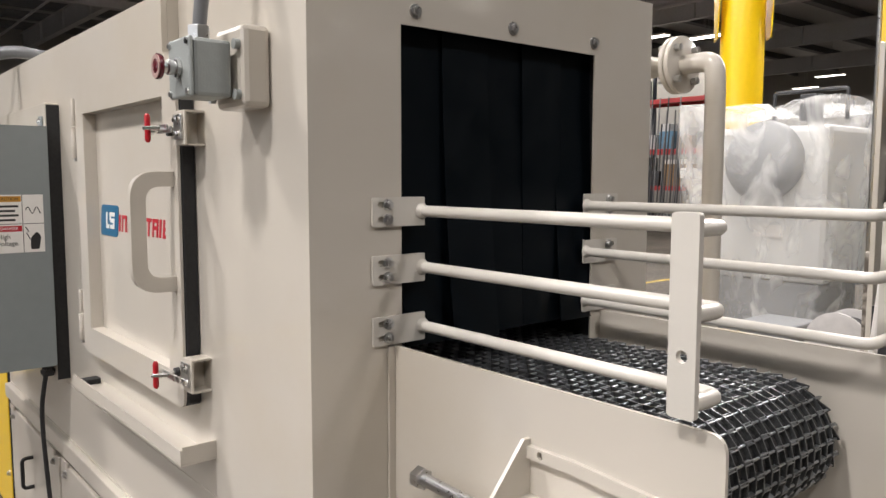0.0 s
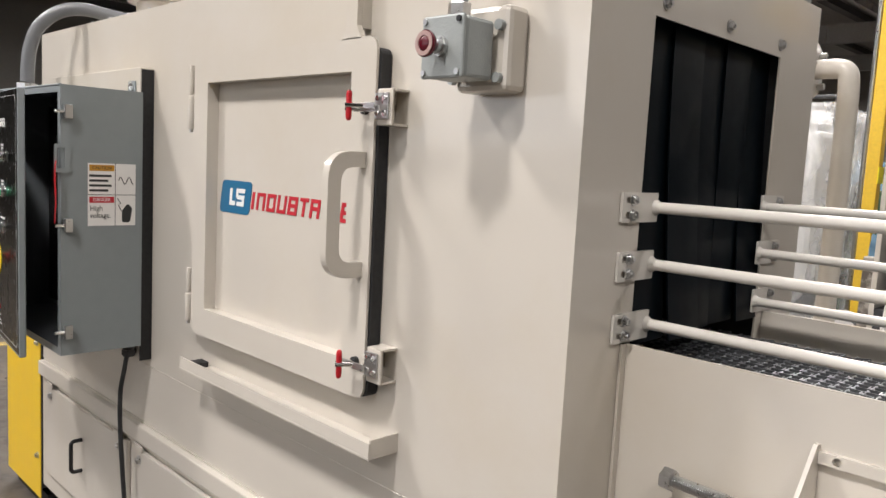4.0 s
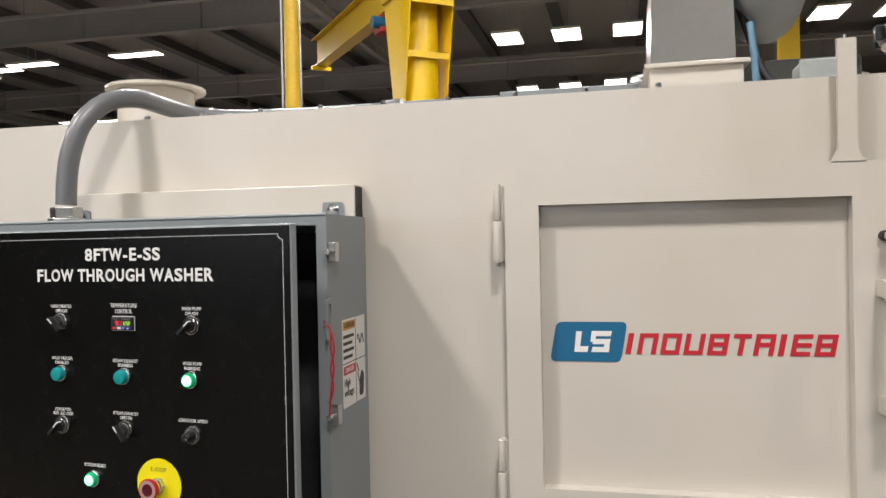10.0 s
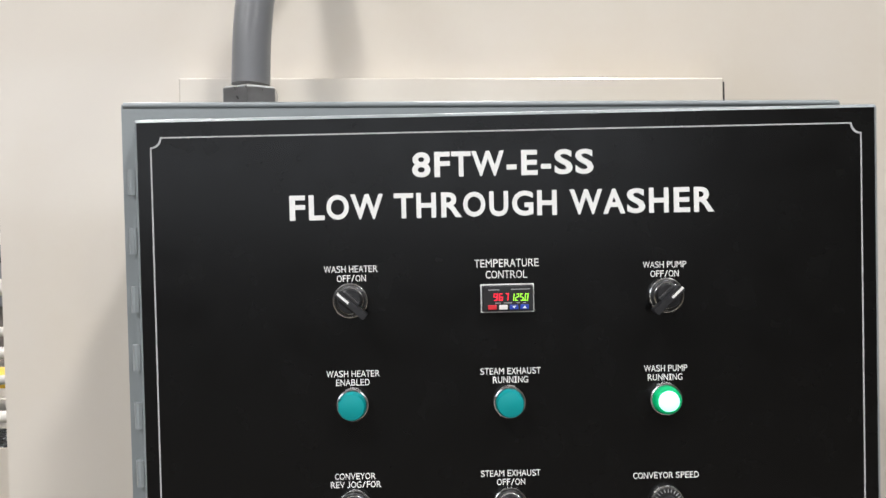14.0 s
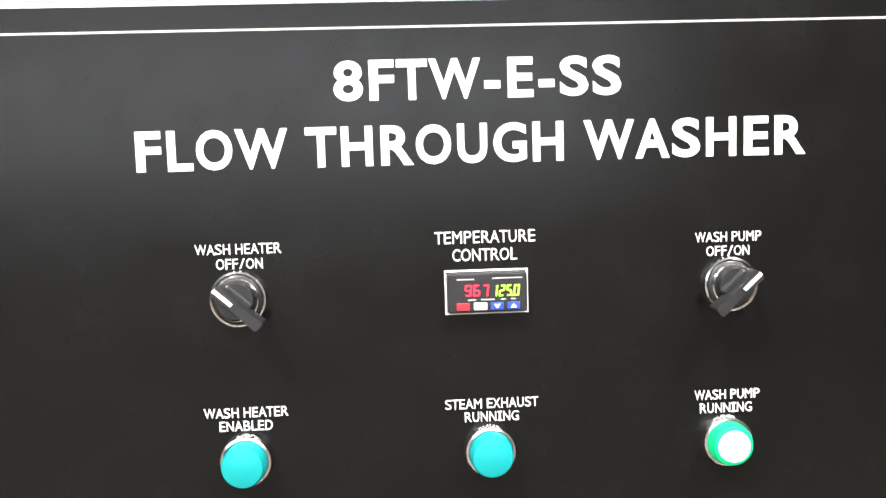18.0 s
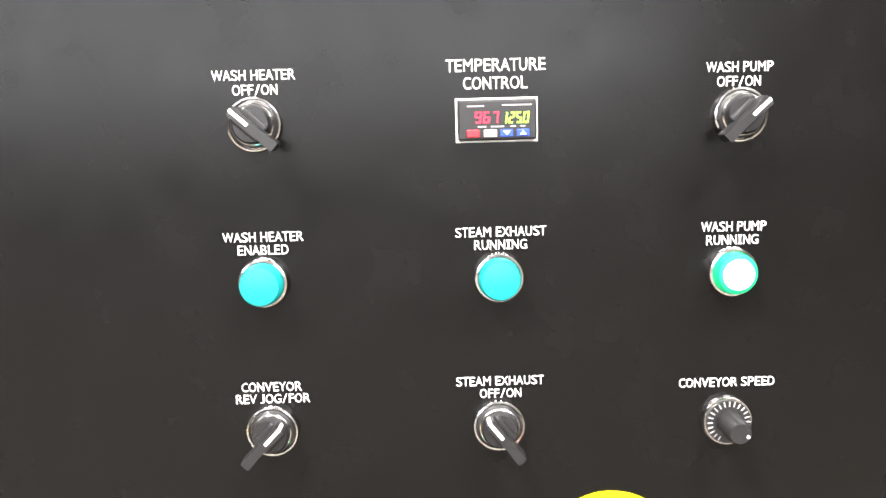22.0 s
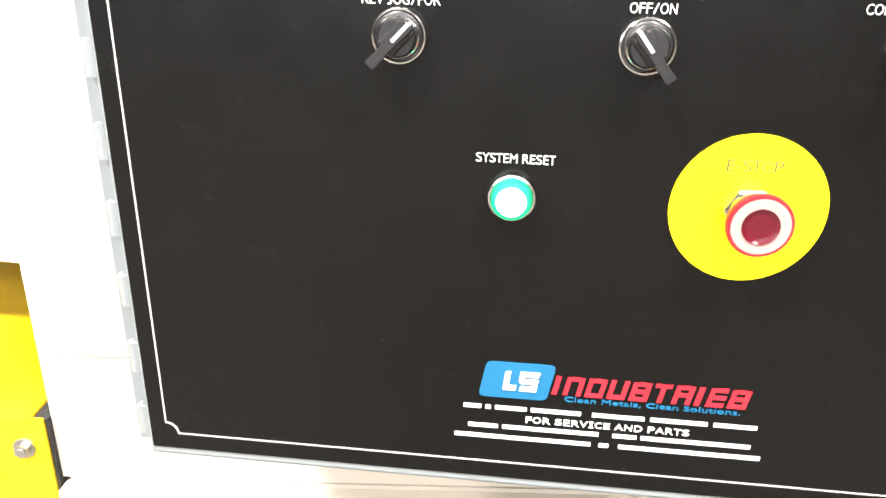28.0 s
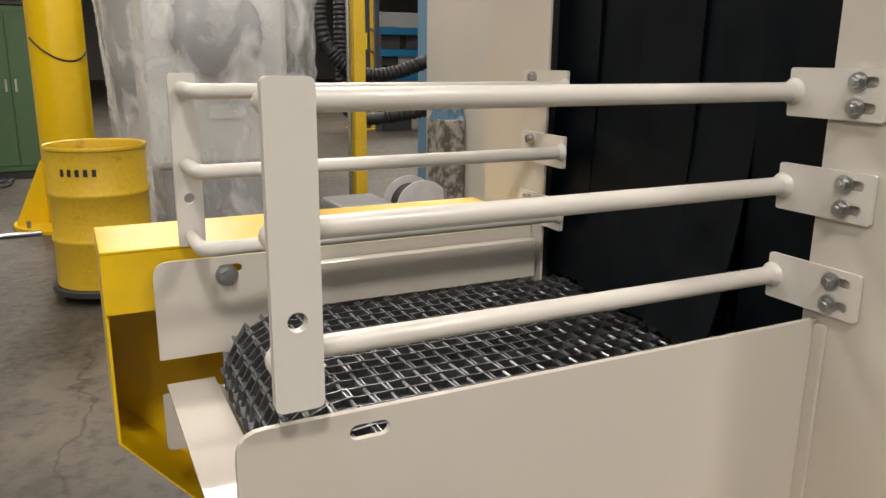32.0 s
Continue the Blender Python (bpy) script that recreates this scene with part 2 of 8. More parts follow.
CONCRETE = concrete("worn concrete floor")
CHALK = mat("pale scuffed paint", (0.34, 0.31, 0.27), 0.7, vary=0.3, grain=20, stain=(0.085, 0.072, 0.057), stain_at=0.50, stain_scale=11)
WALL = mat("painted block wall", (0.28, 0.265, 0.24), 0.7, vary=0.1, grain=1.2, bump=0.2, bump_scale=20)
CEIL = mat("grey roof deck", (0.52, 0.505, 0.49), 0.75, vary=0.15, grain=1.0)
BEAM = mat("grey steel beam", (0.50, 0.485, 0.475), 0.6, vary=0.15, grain=3)
PURLIN = mat("dark steel purlin", (0.16, 0.158, 0.160), 0.6, vary=0.2, grain=2)
LAMP = glow("lamp diffuser", (1.0, 0.93, 0.80), 9.0)
HEAT = glow("dull red heater tube", (0.9, 0.09, 0.05), 1.1)
RACK_RED = mat("red rack beam", (0.40, 0.03, 0.03), 0.5, vary=0.15)
RACK_BLUE = mat("dark rack post", (0.04, 0.05, 0.065), 0.5, vary=0.15)
CARTON = mat("brown cardboard", (0.30, 0.175, 0.085), 0.8, vary=0.12, grain=6)
WOOD = mat("pallet wood", (0.24, 0.15, 0.075), 0.8, vary=0.25, grain=8, bump=0.2)
GREEN = mat("green machine paint", (0.065, 0.135, 0.065), 0.5, vary=0.12, grain=4, bump=0.1)
BLUE = mat("light blue machine paint", (0.10, 0.20, 0.29), 0.5, vary=0.1, grain=4)
DARK = mat("dark machine paint and hollow shade", (0.03, 0.031, 0.034), 0.5, vary=0.2, grain=6)
MID = mat("mid grey machine paint", (0.24, 0.245, 0.25), 0.5, vary=0.12, grain=6)
ORANGE = mat("orange printed banner", (0.56, 0.17, 0.05), 0.6, vary=0.12, grain=4)
WRAP_IN = mat("machine under the wrap", (0.55, 0.55, 0.535), 0.45, vary=0.1)

# ---- shaping ----
def part(name, bm, material, parent=None, label="", smooth=False, at=None):
    """Links a bmesh as one mesh object under a thing or a part."""
    me = bpy.data.meshes.new(name)
    bmesh.ops.recalc_face_normals(bm, faces=bm.faces)
    if smooth:
        for f in bm.faces:
            f.smooth = True
        for e in bm.edges:
            if len(e.link_faces) == 2 and e.calc_face_angle(0) > radians(38):
                e.smooth = False
    bm.to_mesh(me)
    bm.free()
    me.materials.append(material)
    ob = new(name, me)
    if at is not None:
        ob.matrix_basis = at
    if parent is not None:
        ob.parent = parent
    if label:
        ob["label"] = label
    return ob


def thing(name, label, category, group="", kind="", at=None):
    ob = new(name)
    ob.empty_display_size = 0.1
    if at is not None:
        ob.matrix_basis = at
    return tagged(ob, label, category, group, kind)


def solid(name, bm, material, label, category, group="", kind="", smooth=False, at=None):
    return tagged(part(name, bm, material, None, "", smooth, at), label, category, group, kind)


def box(x0, x1, y0, y1, z0, z1, bevel=0.0, bm=None):
    one = bmesh.new()
    bmesh.ops.create_cube(one, size=1, matrix=Matrix.Translation(((x0 + x1) / 2, (y0 + y1) / 2, (z0 + z1) / 2)) @ Matrix.Diagonal((abs(x1 - x0), abs(y1 - y0), abs(z1 - z0), 1)))
    if bevel:
        bmesh.ops.bevel(one, geom=one.edges[:], offset=bevel, segments=2, affect="EDGES", profile=0.5)
    return join(bm, one)


def join(bm, one):
    if bm is None:
        return one
    me = bpy.data.meshes.new("join")
    one.to_mesh(me)
    one.free()
    bm.from_mesh(me)
    bpy.data.meshes.remove(me)
    return bm


def rod(a, b, r, seg=20, r2=None, bevel=0.0, bm=None):
    """A round bar from a to b."""
    a, b = Vector(a), Vector(b)
    one = bmesh.new()
    d = b - a
    bmesh.ops.create_cone(one, cap_ends=True, segments=seg, radius1=r, radius2=r if r2 is None else r2, depth=d.length)
    if bevel:
        rims = [e for e in one.edges if abs(e.verts[0].co.z - e.verts[1].co.z) < 1e-6]
        bmesh.ops.bevel(one, geom=rims, offset=bevel, segments=2, affect="EDGES", profile=0.5)
    bmesh.ops.transform(one, matrix=Matrix.Translation((a + b) / 2) @ d.to_track_quat("Z", "Y").to_matrix().to_4x4(), verts=one.verts)
    return join(bm, one)


def turned(profile, a, way, seg=32, bm=None):
    """A turned form: (radius, distance along way) pairs, from a."""
    one = bmesh.new()
    rings = []
    for r, h in profile:
        rings.append([one.verts.new((max(r, 1e-4) * math.cos(2 * math.pi * k / seg), max(r, 1e-4) * math.sin(2 * math.pi * k / seg), h)) for k in range(seg)])
    for lo, hi in zip(rings, rings[1:]):
        for k in range(seg):
            one.faces.new((lo[k], lo[(k + 1) % seg], hi[(k + 1) % seg], hi[k]))
    one.faces.new(rings[0][::-1])
    one.faces.new(rings[-1])
    bmesh.ops.transform(one, matrix=Matrix.Translation(a) @ Vector(way).to_track_quat("Z", "Y").to_matrix().to_4x4(), verts=one.verts)
    return join(bm, one)


def smooth_path(points, n=8):
    """A smooth line through some points."""
    pts = [Vector(p) for p in points]
    out = []
    for i in range(len(pts) - 1):
        p0, p1, p2, p3 = pts[max(i - 1, 0)], pts[i], pts[i + 1], pts[min(i + 2, len(pts) - 1)]
        for k in range(n):
            t = k / n
            out.append(0.5 * ((2 * p1) + (p2 - p0) * t + (2 * p0 - 5 * p1 + 4 * p2 - p3) * t * t + (3 * p1 - p0 - 3 * p2 + p3) * t ** 3))
    return out + [pts[-1]]


def bent(points, radius, n=6):
    """A line with its corners rounded."""
    pts = [Vector(p) for p in points]
    out = [pts[0]]
    for a, b, c in zip(pts, pts[1:], pts[2:]):
        u, v = (a - b).normalized(), (c - b).normalized()
        cut = min(radius, (a - b).length * 0.49, (c - b).length * 0.49)
        for k in range(n + 1):
            t = k / n
            out.append((1 - t) ** 2 * (b + u * cut) + 2 * t * (1 - t) * b + t * t * (b + v * cut))
    return out + [pts[-1]]


def tube(points, r, seg=14, bm=None, ribs=None):
    """A pipe along a line; ribs: (depth, rings between) for a ribbed hose."""
    one = bmesh.new()
    pts = [Vector(p) for p in points]
    if ribs:
        fine = []
        for a, b in zip(pts, pts[1:]):
            n = max(int((b - a).length / ribs[1]), 1)
            fine += [a.lerp(b, k / n) for k in range(n)]
        pts = fine + [pts[-1]]
    rings, up = [], None
    for i, p in enumerate(pts):
        d = (pts[min(i + 1, len(pts) - 1)] - pts[max(i - 1, 0)]).normalized()
        if up is None:
            up = d.orthogonal().normalized()
        up = (up - d * up.dot(d)).normalized()
        side = d.cross(up)
        rr = r + (ribs[0] * (1 if i % 2 else -1) if ribs else 0)
        rings.append([one.verts.new(p + (up * math.cos(2 * math.pi * k / seg) + side * math.sin(2 * math.pi * k / seg)) * rr) for k in range(seg)])
    for lo, hi in zip(rings, rings[1:]):
        for k in range(seg):
            one.faces.new((lo[k], lo[(k + 1) % seg], hi[(k + 1) % seg], hi[k]))
    one.faces.new(rings[0][::-1])
    one.faces.new(rings[-1])
    return join(bm, one)


def arc_corners(pts, r, n=5):
    """A flat outline with rounded corners; r: one radius or one a corner."""
    out = []
    m = len(pts)
    for i in range(m):
        a, b, c = (Vector((*pts[(i + k) % m], 0)) for k in (-1, 0, 1))
        rr = r[i] if isinstance(r, (list, tuple)) else r
        if rr <= 0:
            out.append((b.x, b.y))
            continue
        u, v = (a - b).normalized(), (c - b).normalized()
        for k in range(n + 1):
            t = k / n
            q = (1 - t) ** 2 * (b + u * rr) + 2 * t * (1 - t) * b + t * t * (b + v * rr)
            out.append((q.x, q.y))
    return out


def sheet(outline, depth, holes=(), plane="xz", at=0.0, bm=None):
    """A flat plate with holes: an outline in the plane xz, yz or xy, from at, depth thick along the third axis."""
    one = bmesh.new()
    edges = []
    for loop in (outline, *holes):
        vs = [one.verts.new((u, v, 0)) for u, v in loop]
        edges += [one.edges.new((vs[i], vs[(i + 1) % len(vs)])) for i in range(len(vs))]
    bmesh.ops.triangle_fill(one, use_beauty=True, use_dissolve=True, edges=edges)
    got = bmesh.ops.extrude_face_region(one, geom=one.faces[:])
    bmesh.ops.translate(one, vec=(0, 0, depth), verts=[v for v in got["geom"] if isinstance(v, bmesh.types.BMVert)])
    for v in one.verts:
        u, w, h = v.co
        v.co = {"xz": (u, at + h, w), "yz": (at + h, u, w), "xy": (u, w, at + h)}[plane]
    return join(bm, one)


def ring_points(cx, cy, r, n=20):
    return [(cx + r * math.cos(2 * math.pi * k / n), cy + r * math.sin(2 * math.pi * k / n)) for k in range(n)]


def slot_points(cx, cy, length, width, n=8):
    h, r = (length - width) / 2, width / 2
    right = [(cx + h + r * math.cos(a), cy + r * math.sin(a)) for a in [math.pi * (k / n - 0.5) for k in range(n + 1)]]
    left = [(cx - h + r * math.cos(a), cy + r * math.sin(a)) for a in [math.pi * (k / n + 0.5) for k in range(n + 1)]]
    return right + left


def hexbolt(at, way, r=0.009, height=0.007, washer=True, bm=None):
    way = Vector(way).normalized()
    at = Vector(at)
    if washer:
        bm = rod(at, at + way * 0.002, r * 1.45, 16, bm=bm)
    bm = rod(at + way * (0.002 if washer else 0), at + way * (0.002 + height), r, 6, bm=bm)
    return rod(at + way * height, at + way * (height + 0.0045), r * 0.55, 10, bm=bm)


def words(text, size, material, parent, m, bold=0.0, spacing=1.0, wide=1.0, align="CENTER", name="lettering", thick=0.0006, label="", width=0.0, caps=0.0):
    """Lettering in the built-in font, as a thin raised mesh; m places its middle, x along the text and z out of it."""
    cu = bpy.data.curves.new(name, "FONT")
    cu.body, cu.size, cu.align_x, cu.align_y = text, size, align, "CENTER"
    cu.extrude, cu.offset, cu.space_character, cu.resolution_u = thick, bold, spacing, 5
    tmp = new("tmp", cu)
    me = bpy.data.meshes.new_from_object(tmp.evaluated_get(bpy.context.evaluated_depsgraph_get()))
    bpy.data.objects.remove(tmp)
    bpy.data.curves.remove(cu)
    me.name = name
    me.materials.clear()
    me.materials.append(material)
    if width:
        xs, ys = [v.co.x for v in me.vertices], [v.co.y for v in me.vertices]
        me.transform(Matrix.Translation((-(min(xs) + max(xs)) / 2, -(min(ys) + max(ys)) / 2, 0)))
        wide, tall = width / (max(xs) - min(xs)), caps / (max(ys) - min(ys)) if caps else 1
        me.transform(Matrix.Diagonal((wide, tall, 1, 1)))
    else:
        me.transform(Matrix.Diagonal((wide, 1, 1, 1)))
    ob = new(name, me)
    ob.matrix_basis = m
    ob.parent = parent
    if label:
        ob["label"] = label
    return ob


def facing(x, y, z, turn=0.0):
    """A pose for flat print on a surface that faces -y (turn 0) or is turned about z by that many degrees."""
    return Matrix.Translation((x, y, z)) @ Euler((0, 0, radians(turn))).to_matrix().to_4x4() @ Euler((radians(90), 0, 0)).to_matrix().to_4x4()


# advance of each wide bold capital in ems
ADVANCE = {"A": .776, "B": .762, "C": .724, "D": .830, "E": .683, "F": .650, "G": .811, "H": .837, "I": .546, "J": .555, "K": .771, "L": .637, "M": .948, "N": .847, "O": .850, "P": .733, "R": .782, "S": .710,
           "T": .682, "U": .812, "V": .764, "W": 1.128, "X": .764, "Y": .737, "Z": .692, "8": .711, "-": .480, "/": .689, " ": .342}
LEAN_IN = {"E": (.088, .045), "F": (.088, .035), "L": (.088, .02), "R": (.088, .0), "P": (.088, .04), "K": (.088, .0), "B": (.088, .045), "D": (.088, .045), "J": (.03, .088), "I": (.06, .06), "-": (.07, .07), "/": (.08, .08)}
for ch in "HMNU":
    LEAN_IN[ch] = (.086, .086)
for ch in "ATVWXYZ":
    LEAN_IN[ch] = (.012, .012)
for ch in "OCGS8":
    LEAN_IN[ch] = (.046, .046)
GLYPHS = {}


def glyph(ch, weight):
    """One capital as loose vertices and faces, with its cap height set to 1 and its left foot at 0."""
    if ch == "I":
        # with slab serifs
        edge = [(0, 0), (1, 0), (1, 0.15), (0.73, 0.15), (0.73, 0.85), (1, 0.85), (1, 1), (0, 1), (0, 0.85), (0.27, 0.85), (0.27, 0.15), (0, 0.15)]
        return [(x, y, k) for k in (0, 1) for x, y in edge], [tuple(12 + k for k in q) for q in ((0, 1, 2, 3, 10, 11), (10, 3, 4, 9), (8, 9, 4, 5, 6, 7))] + [(k, (k + 1) % 12, 12 + (k + 1) % 12, 12 + k) for k in range(12)]
    if (ch, weight) not in GLYPHS:
        got = []
        for one in ("H", ch):
            cu = bpy.data.curves.new("glyph", "FONT")
            cu.body, cu.size, cu.extrude, cu.offset, cu.resolution_u = one, 1.0, 0.02, weight, 4
            tmp = new("tmp", cu)
            me = bpy.data.meshes.new_from_object(tmp.evaluated_get(bpy.context.evaluated_depsgraph_get()))
            bpy.data.objects.remove(tmp)
            bpy.data.curves.remove(cu)
            got.append(([v.co.copy() for v in me.vertices], [tuple(p.vertices) for p in me.polygons]))
            bpy.data.meshes.remove(me)
        cap0, cap1 = min(v.y for v in got[0][0]), max(v.y for v in got[0][0])
        vs, fs = got[1]
        x0, x1 = min(v.x for v in vs), max(v.x for v in vs)
        y0, y1 = (cap0, cap1) if ch == "-" else (min(v.y for v in vs), max(v.y for v in vs))
        GLYPHS[ch, weight] = ([((v.x - x0) / (x1 - x0), (v.y - y0) / (y1 - y0), 1 if v.z > 0 else 0) for v in vs], fs)
    return GLYPHS[ch, weight]


def capitals(text, material, parent, m, width, caps, weight=0.012, name="legend_lettering", thick=0.0005):
    """A line of wide bold capitals, of the given width and cap height, as one thin raised mesh about its middle."""
    em = sum(ADVANCE[c] for c in text) - LEAN_IN[text[0]][0] - LEAN_IN[text[-1]][1]
    k = width / em
    x = -width / 2 - LEAN_IN[text[0]][0] * k
    verts, faces = [], []
    for c in text:
        if c != " ":
            a, b = LEAN_IN[c]
            vs, fs = glyph(c, weight)
            n = len(verts)
            wide = (ADVANCE[c] - a - b) * k
            verts += [(x + a * k + vx * wide, (vy - 0.5) * caps, vz * thick) for vx, vy, vz in vs]
            faces += [tuple(i + n for i in f) for f in fs]
        x += ADVANCE[c] * k
    me = bpy.data.meshes.new(name)
    me.from_pydata(verts, [], faces)
    me.materials.append(material)
    ob = new(name, me)
    ob.matrix_basis = m
    ob.parent = parent
    return ob


SEGMENTS = {"0": "abcdef", "1": "bc", "2": "abged", "5": "afgcd", "6": "afgedc", "7": "abc", "9": "abcdfg"}


def digits(text, material, parent, u, z, high, wide, pitch, y, name):
    """Seven-segment figures, each figure one mesh of slanted bars."""
    t = high * 0.13
    for k, c in enumerate(text):
        x0, x1, z0, zm, z1 = u + k * pitch, u + k * pitch + wide, z - high / 2, z, z + high / 2
        bars = {"a": (x0 + t, x1 - t, z1 - t, z1), "g": (x0 + t, x1 - t, zm - t / 2, zm + t / 2), "d": (x0 + t, x1 - t, z0, z0 + t), "f": (x0, x0 + t, zm, z1), "e": (x0, x0 + t, z0, zm), "b": (x1 - t, x1, zm, z1), "c": (x1 - t, x1, z0, zm)}
        one = None
        for q in SEGMENTS[c]:
            a, b, lo, hi = bars[q]
            l0, l1 = (lo - z) * 0.12, (hi - z) * 0.12
            one = sheet([(a + l0, lo), (b + l0, lo), (b + l1, hi), (a + l1, hi)], 0.0003, plane="xz", at=y, bm=one)
        part(name, one, material, parent)

# ---- hall ----
GROUND, DECK = 0.32, 8.3
solid("floor", sheet([(-34, -14), (30, -14), (30, 46), (-34, 46)], -0.2, plane="xy", at=GROUND), CONCRETE, "worn stained grey concrete factory floor", "floor", kind="structure")
deck = box(-34, 30, -14, 46, DECK, DECK + 0.2)
n_deck = len(deck.faces)
for n in range(27):
    x = -33 + n * 2.35
    deck = box(x - 0.05, x + 0.05, -14, 46, DECK - 0.30, DECK - 0.001, bm=deck)
    deck = box(x - 0.16, x + 0.16, -14, 46, DECK - 0.312, DECK - 0.30, bm=deck)
for n, face in enumerate(deck.faces):
    face.material_index = int(n >= n_deck)
roof = solid("ceiling", deck, CEIL, "dark roof deck with steel purlins over the hall", "ceiling", kind="structure")
roof.data.materials.append(PURLIN)
for name, b, label in (("wall_back", (-34, 30, 46, 46.3, GROUND, DECK), "pale painted far wall of the hall"),                        ("wall_left", (-34.3, -34, -14.3, 46.3, GROUND, DECK), "pale painted hall wall"), ("wall_right", (30, 30.3, -14.3, 46.3, GROUND, DECK), "pale painted hall wall")):
    solid(name, box(*b), WALL, label, "wall", kind="structure")
# unseen window band and lamp, added for the sheen on the cabinet door
solid("wall_front", sheet([(-34, GROUND), (30, GROUND), (30, DECK), (-34, DECK)], 0.3, [[(-13.5, 2.3), (3.5, 2.3), (3.5, 5.2), (-13.5, 5.2)]], "xz", -14.3), WALL, "pale painted hall wall with an added window band", "wall", kind="structure")
sky = bpy.data.lights.new("unseen_window_fill", "AREA")
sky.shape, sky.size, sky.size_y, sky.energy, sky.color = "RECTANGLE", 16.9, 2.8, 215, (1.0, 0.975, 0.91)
new("unseen_window_fill", sky).matrix_basis = Matrix.Translation((-5.0, -14.15, 3.75)) @ Euler((radians(90), 0, 0)).to_matrix().to_4x4()


def girder(name, a, b, z, high=0.75, wide=0.24):
    """A rolled steel beam between two plan points, with its underside at z."""
    a, b = Vector((*a, 0)), Vector((*b, 0))
    long, turn = (b - a).length, math.degrees(math.atan2(b.y - a.y, b.x - a.x))
    bm = box(0, long, -wide / 2, wide / 2, 0, 0.025)
    bm = box(0, long, -wide / 2, wide / 2, high - 0.025, high, bm=bm)
    bm = box(0, long, -0.012, 0.012, 0.025, high - 0.025, bm=bm)
    for k in range(1, int(long / 3.2)):
        bm = box(k * 3.2 - 0.008, k * 3.2 + 0.008, -wide / 2 + 0.01, wide / 2 - 0.01, 0.025, high - 0.025, bm=bm)
    ob = solid(name, bm, BEAM, "grey painted steel roof beam", "roof beam", "roof beams", at=pose(a.x, a.y, z, 0, 0, turn))
    return ob


for y in (-7.5, 0.0, 7.7, 15.6, 23.5, 31.4, 39.3):
    girder("roof_beam", (-34, y - 0.6), (30, y + 0.6), DECK - 0.312 - 0.75)
for x in (-21.5, -4.8, 11.9):
    girder("roof_tie", (x, -13.9), (x, 45.9), DECK - 0.312 - 1.02, 0.26, 0.16)


def hall_lamp(x, y, long, wide, turn=0.0, z=6.62, watts=0):
    """A hung lamp: a shallow white tray, a glowing diffuser and two wires to the roof."""
    one = thing("ceiling_lamp", "hung fluorescent hall lamp with a bright diffuser", "ceiling lamp", "hall lamps", at=pose(x, y, z, 0, 0, turn))
    part("housing", box(-wide / 2 - 0.02, wide / 2 + 0.02, -long / 2 - 0.02, long / 2 + 0.02, 0.012, 0.07, 0.008), LABEL, one, "white steel tray")
    part("diffuser", box(-wide / 2, wide / 2, -long / 2, long / 2, 0.0, 0.0115), LAMP, one, "bright diffuser")
    for s in (-1, 1):
        part("hanger_wire", rod((0, s * long * 0.4, 0.07), (0, s * long * 0.4, DECK + 0.01 - z), 0.006, 6), BEAM, one)
    if watts:
        lamp(x, y, z - 0.02, wide, long, watts, turn=turn)


for x, y in ((-0.71, 9.8), (0.70, 9.75), (2.12, 9.7), (-0.97, 16.25), (0.39, 16.3), (1.75, 16.25), (-1.2, 22.4), (0.11, 22.3), (1.45, 22.2), (5.9, 16.2), (7.26, 16.3), (8.65, 16.3), (5.9, 22.3)):
    hall_lamp(x, y, 1.0, 0.62, watts=340 if y < 12 else 300 if y < 17 else 0)
for x, y in ((-9.9, 8.8), (-9.93, 15.0), (-11.3, 23.6), (-14.2, 9.2), (-16.4, 9.6), (-20.5, 9.8), (-15.6, 16.0), (-18.0, 23.0), (-16.6, 23.2), (-15.2, 23.2), (-20.8, 24.5), (-24, 31), (-26, 31.2), (-28, 31.3), (-13.0, 29.0), (-13.0, 37), (-16, 41), (-24, 41)):
    hall_lamp(x, y, 0.32, 1.3, watts=320 if y < 12 else 230 if y < 24 and x > -16 else 700 if (x, y) in ((-24, 41), (-16, 41), (-28, 31.3)) else 0)
for x, y in ((-13.0, 15.1), (-14.3, 15.4), (-19.7, 24.6), (-14.0, 22.4), (-11.3, 23.5), (-12.6, 22.2), (-22.0, 16.2), (-17.2, 30.5)):
    hall_lamp(x, y, 0.32, 1.3)
# unseen lamps, added so the end wall mirrors them as glints
for x, y in ((19.0, 10.4), (22.2, 12.6), (25.2, 16.4), (26.8, 14.6), (17.5, 14.0)):
    hall_lamp(x, y, 1.0, 0.62)
# lamps over the aisle on the camera's side
# the pair at y 3.6 is unseen, added to brighten the wrapped machine
for x, y in ((-6.2, -3.2), (-1.9, -3.2), (2.4, -3.2), (6.7, -3.2), (-6.2, 2.2), (6.9, 2.6), (-4.0, -8.5), (4.5, -8.5), (-1.6, 3.6), (1.3, 3.6)):
    hall_lamp(x, y, 0.75, 0.55, watts=500 if x == -1.9 else 420 if (x < -5 and y < 0) or x == 2.4 else 230 if x > 5 else 290)
# roof light panels that let in the day, built as glowing hung lamps
for x, y, w, l in ((-5.28, 11.0, 1.2, 0.4), (-5.42, 11.75, 1.2, 0.4), (-3.6, 11.0, 0.7, 0.4), (-3.75, 11.75, 0.7, 0.4)):
    hall_lamp(x, y, l, w, 8, 7.75)

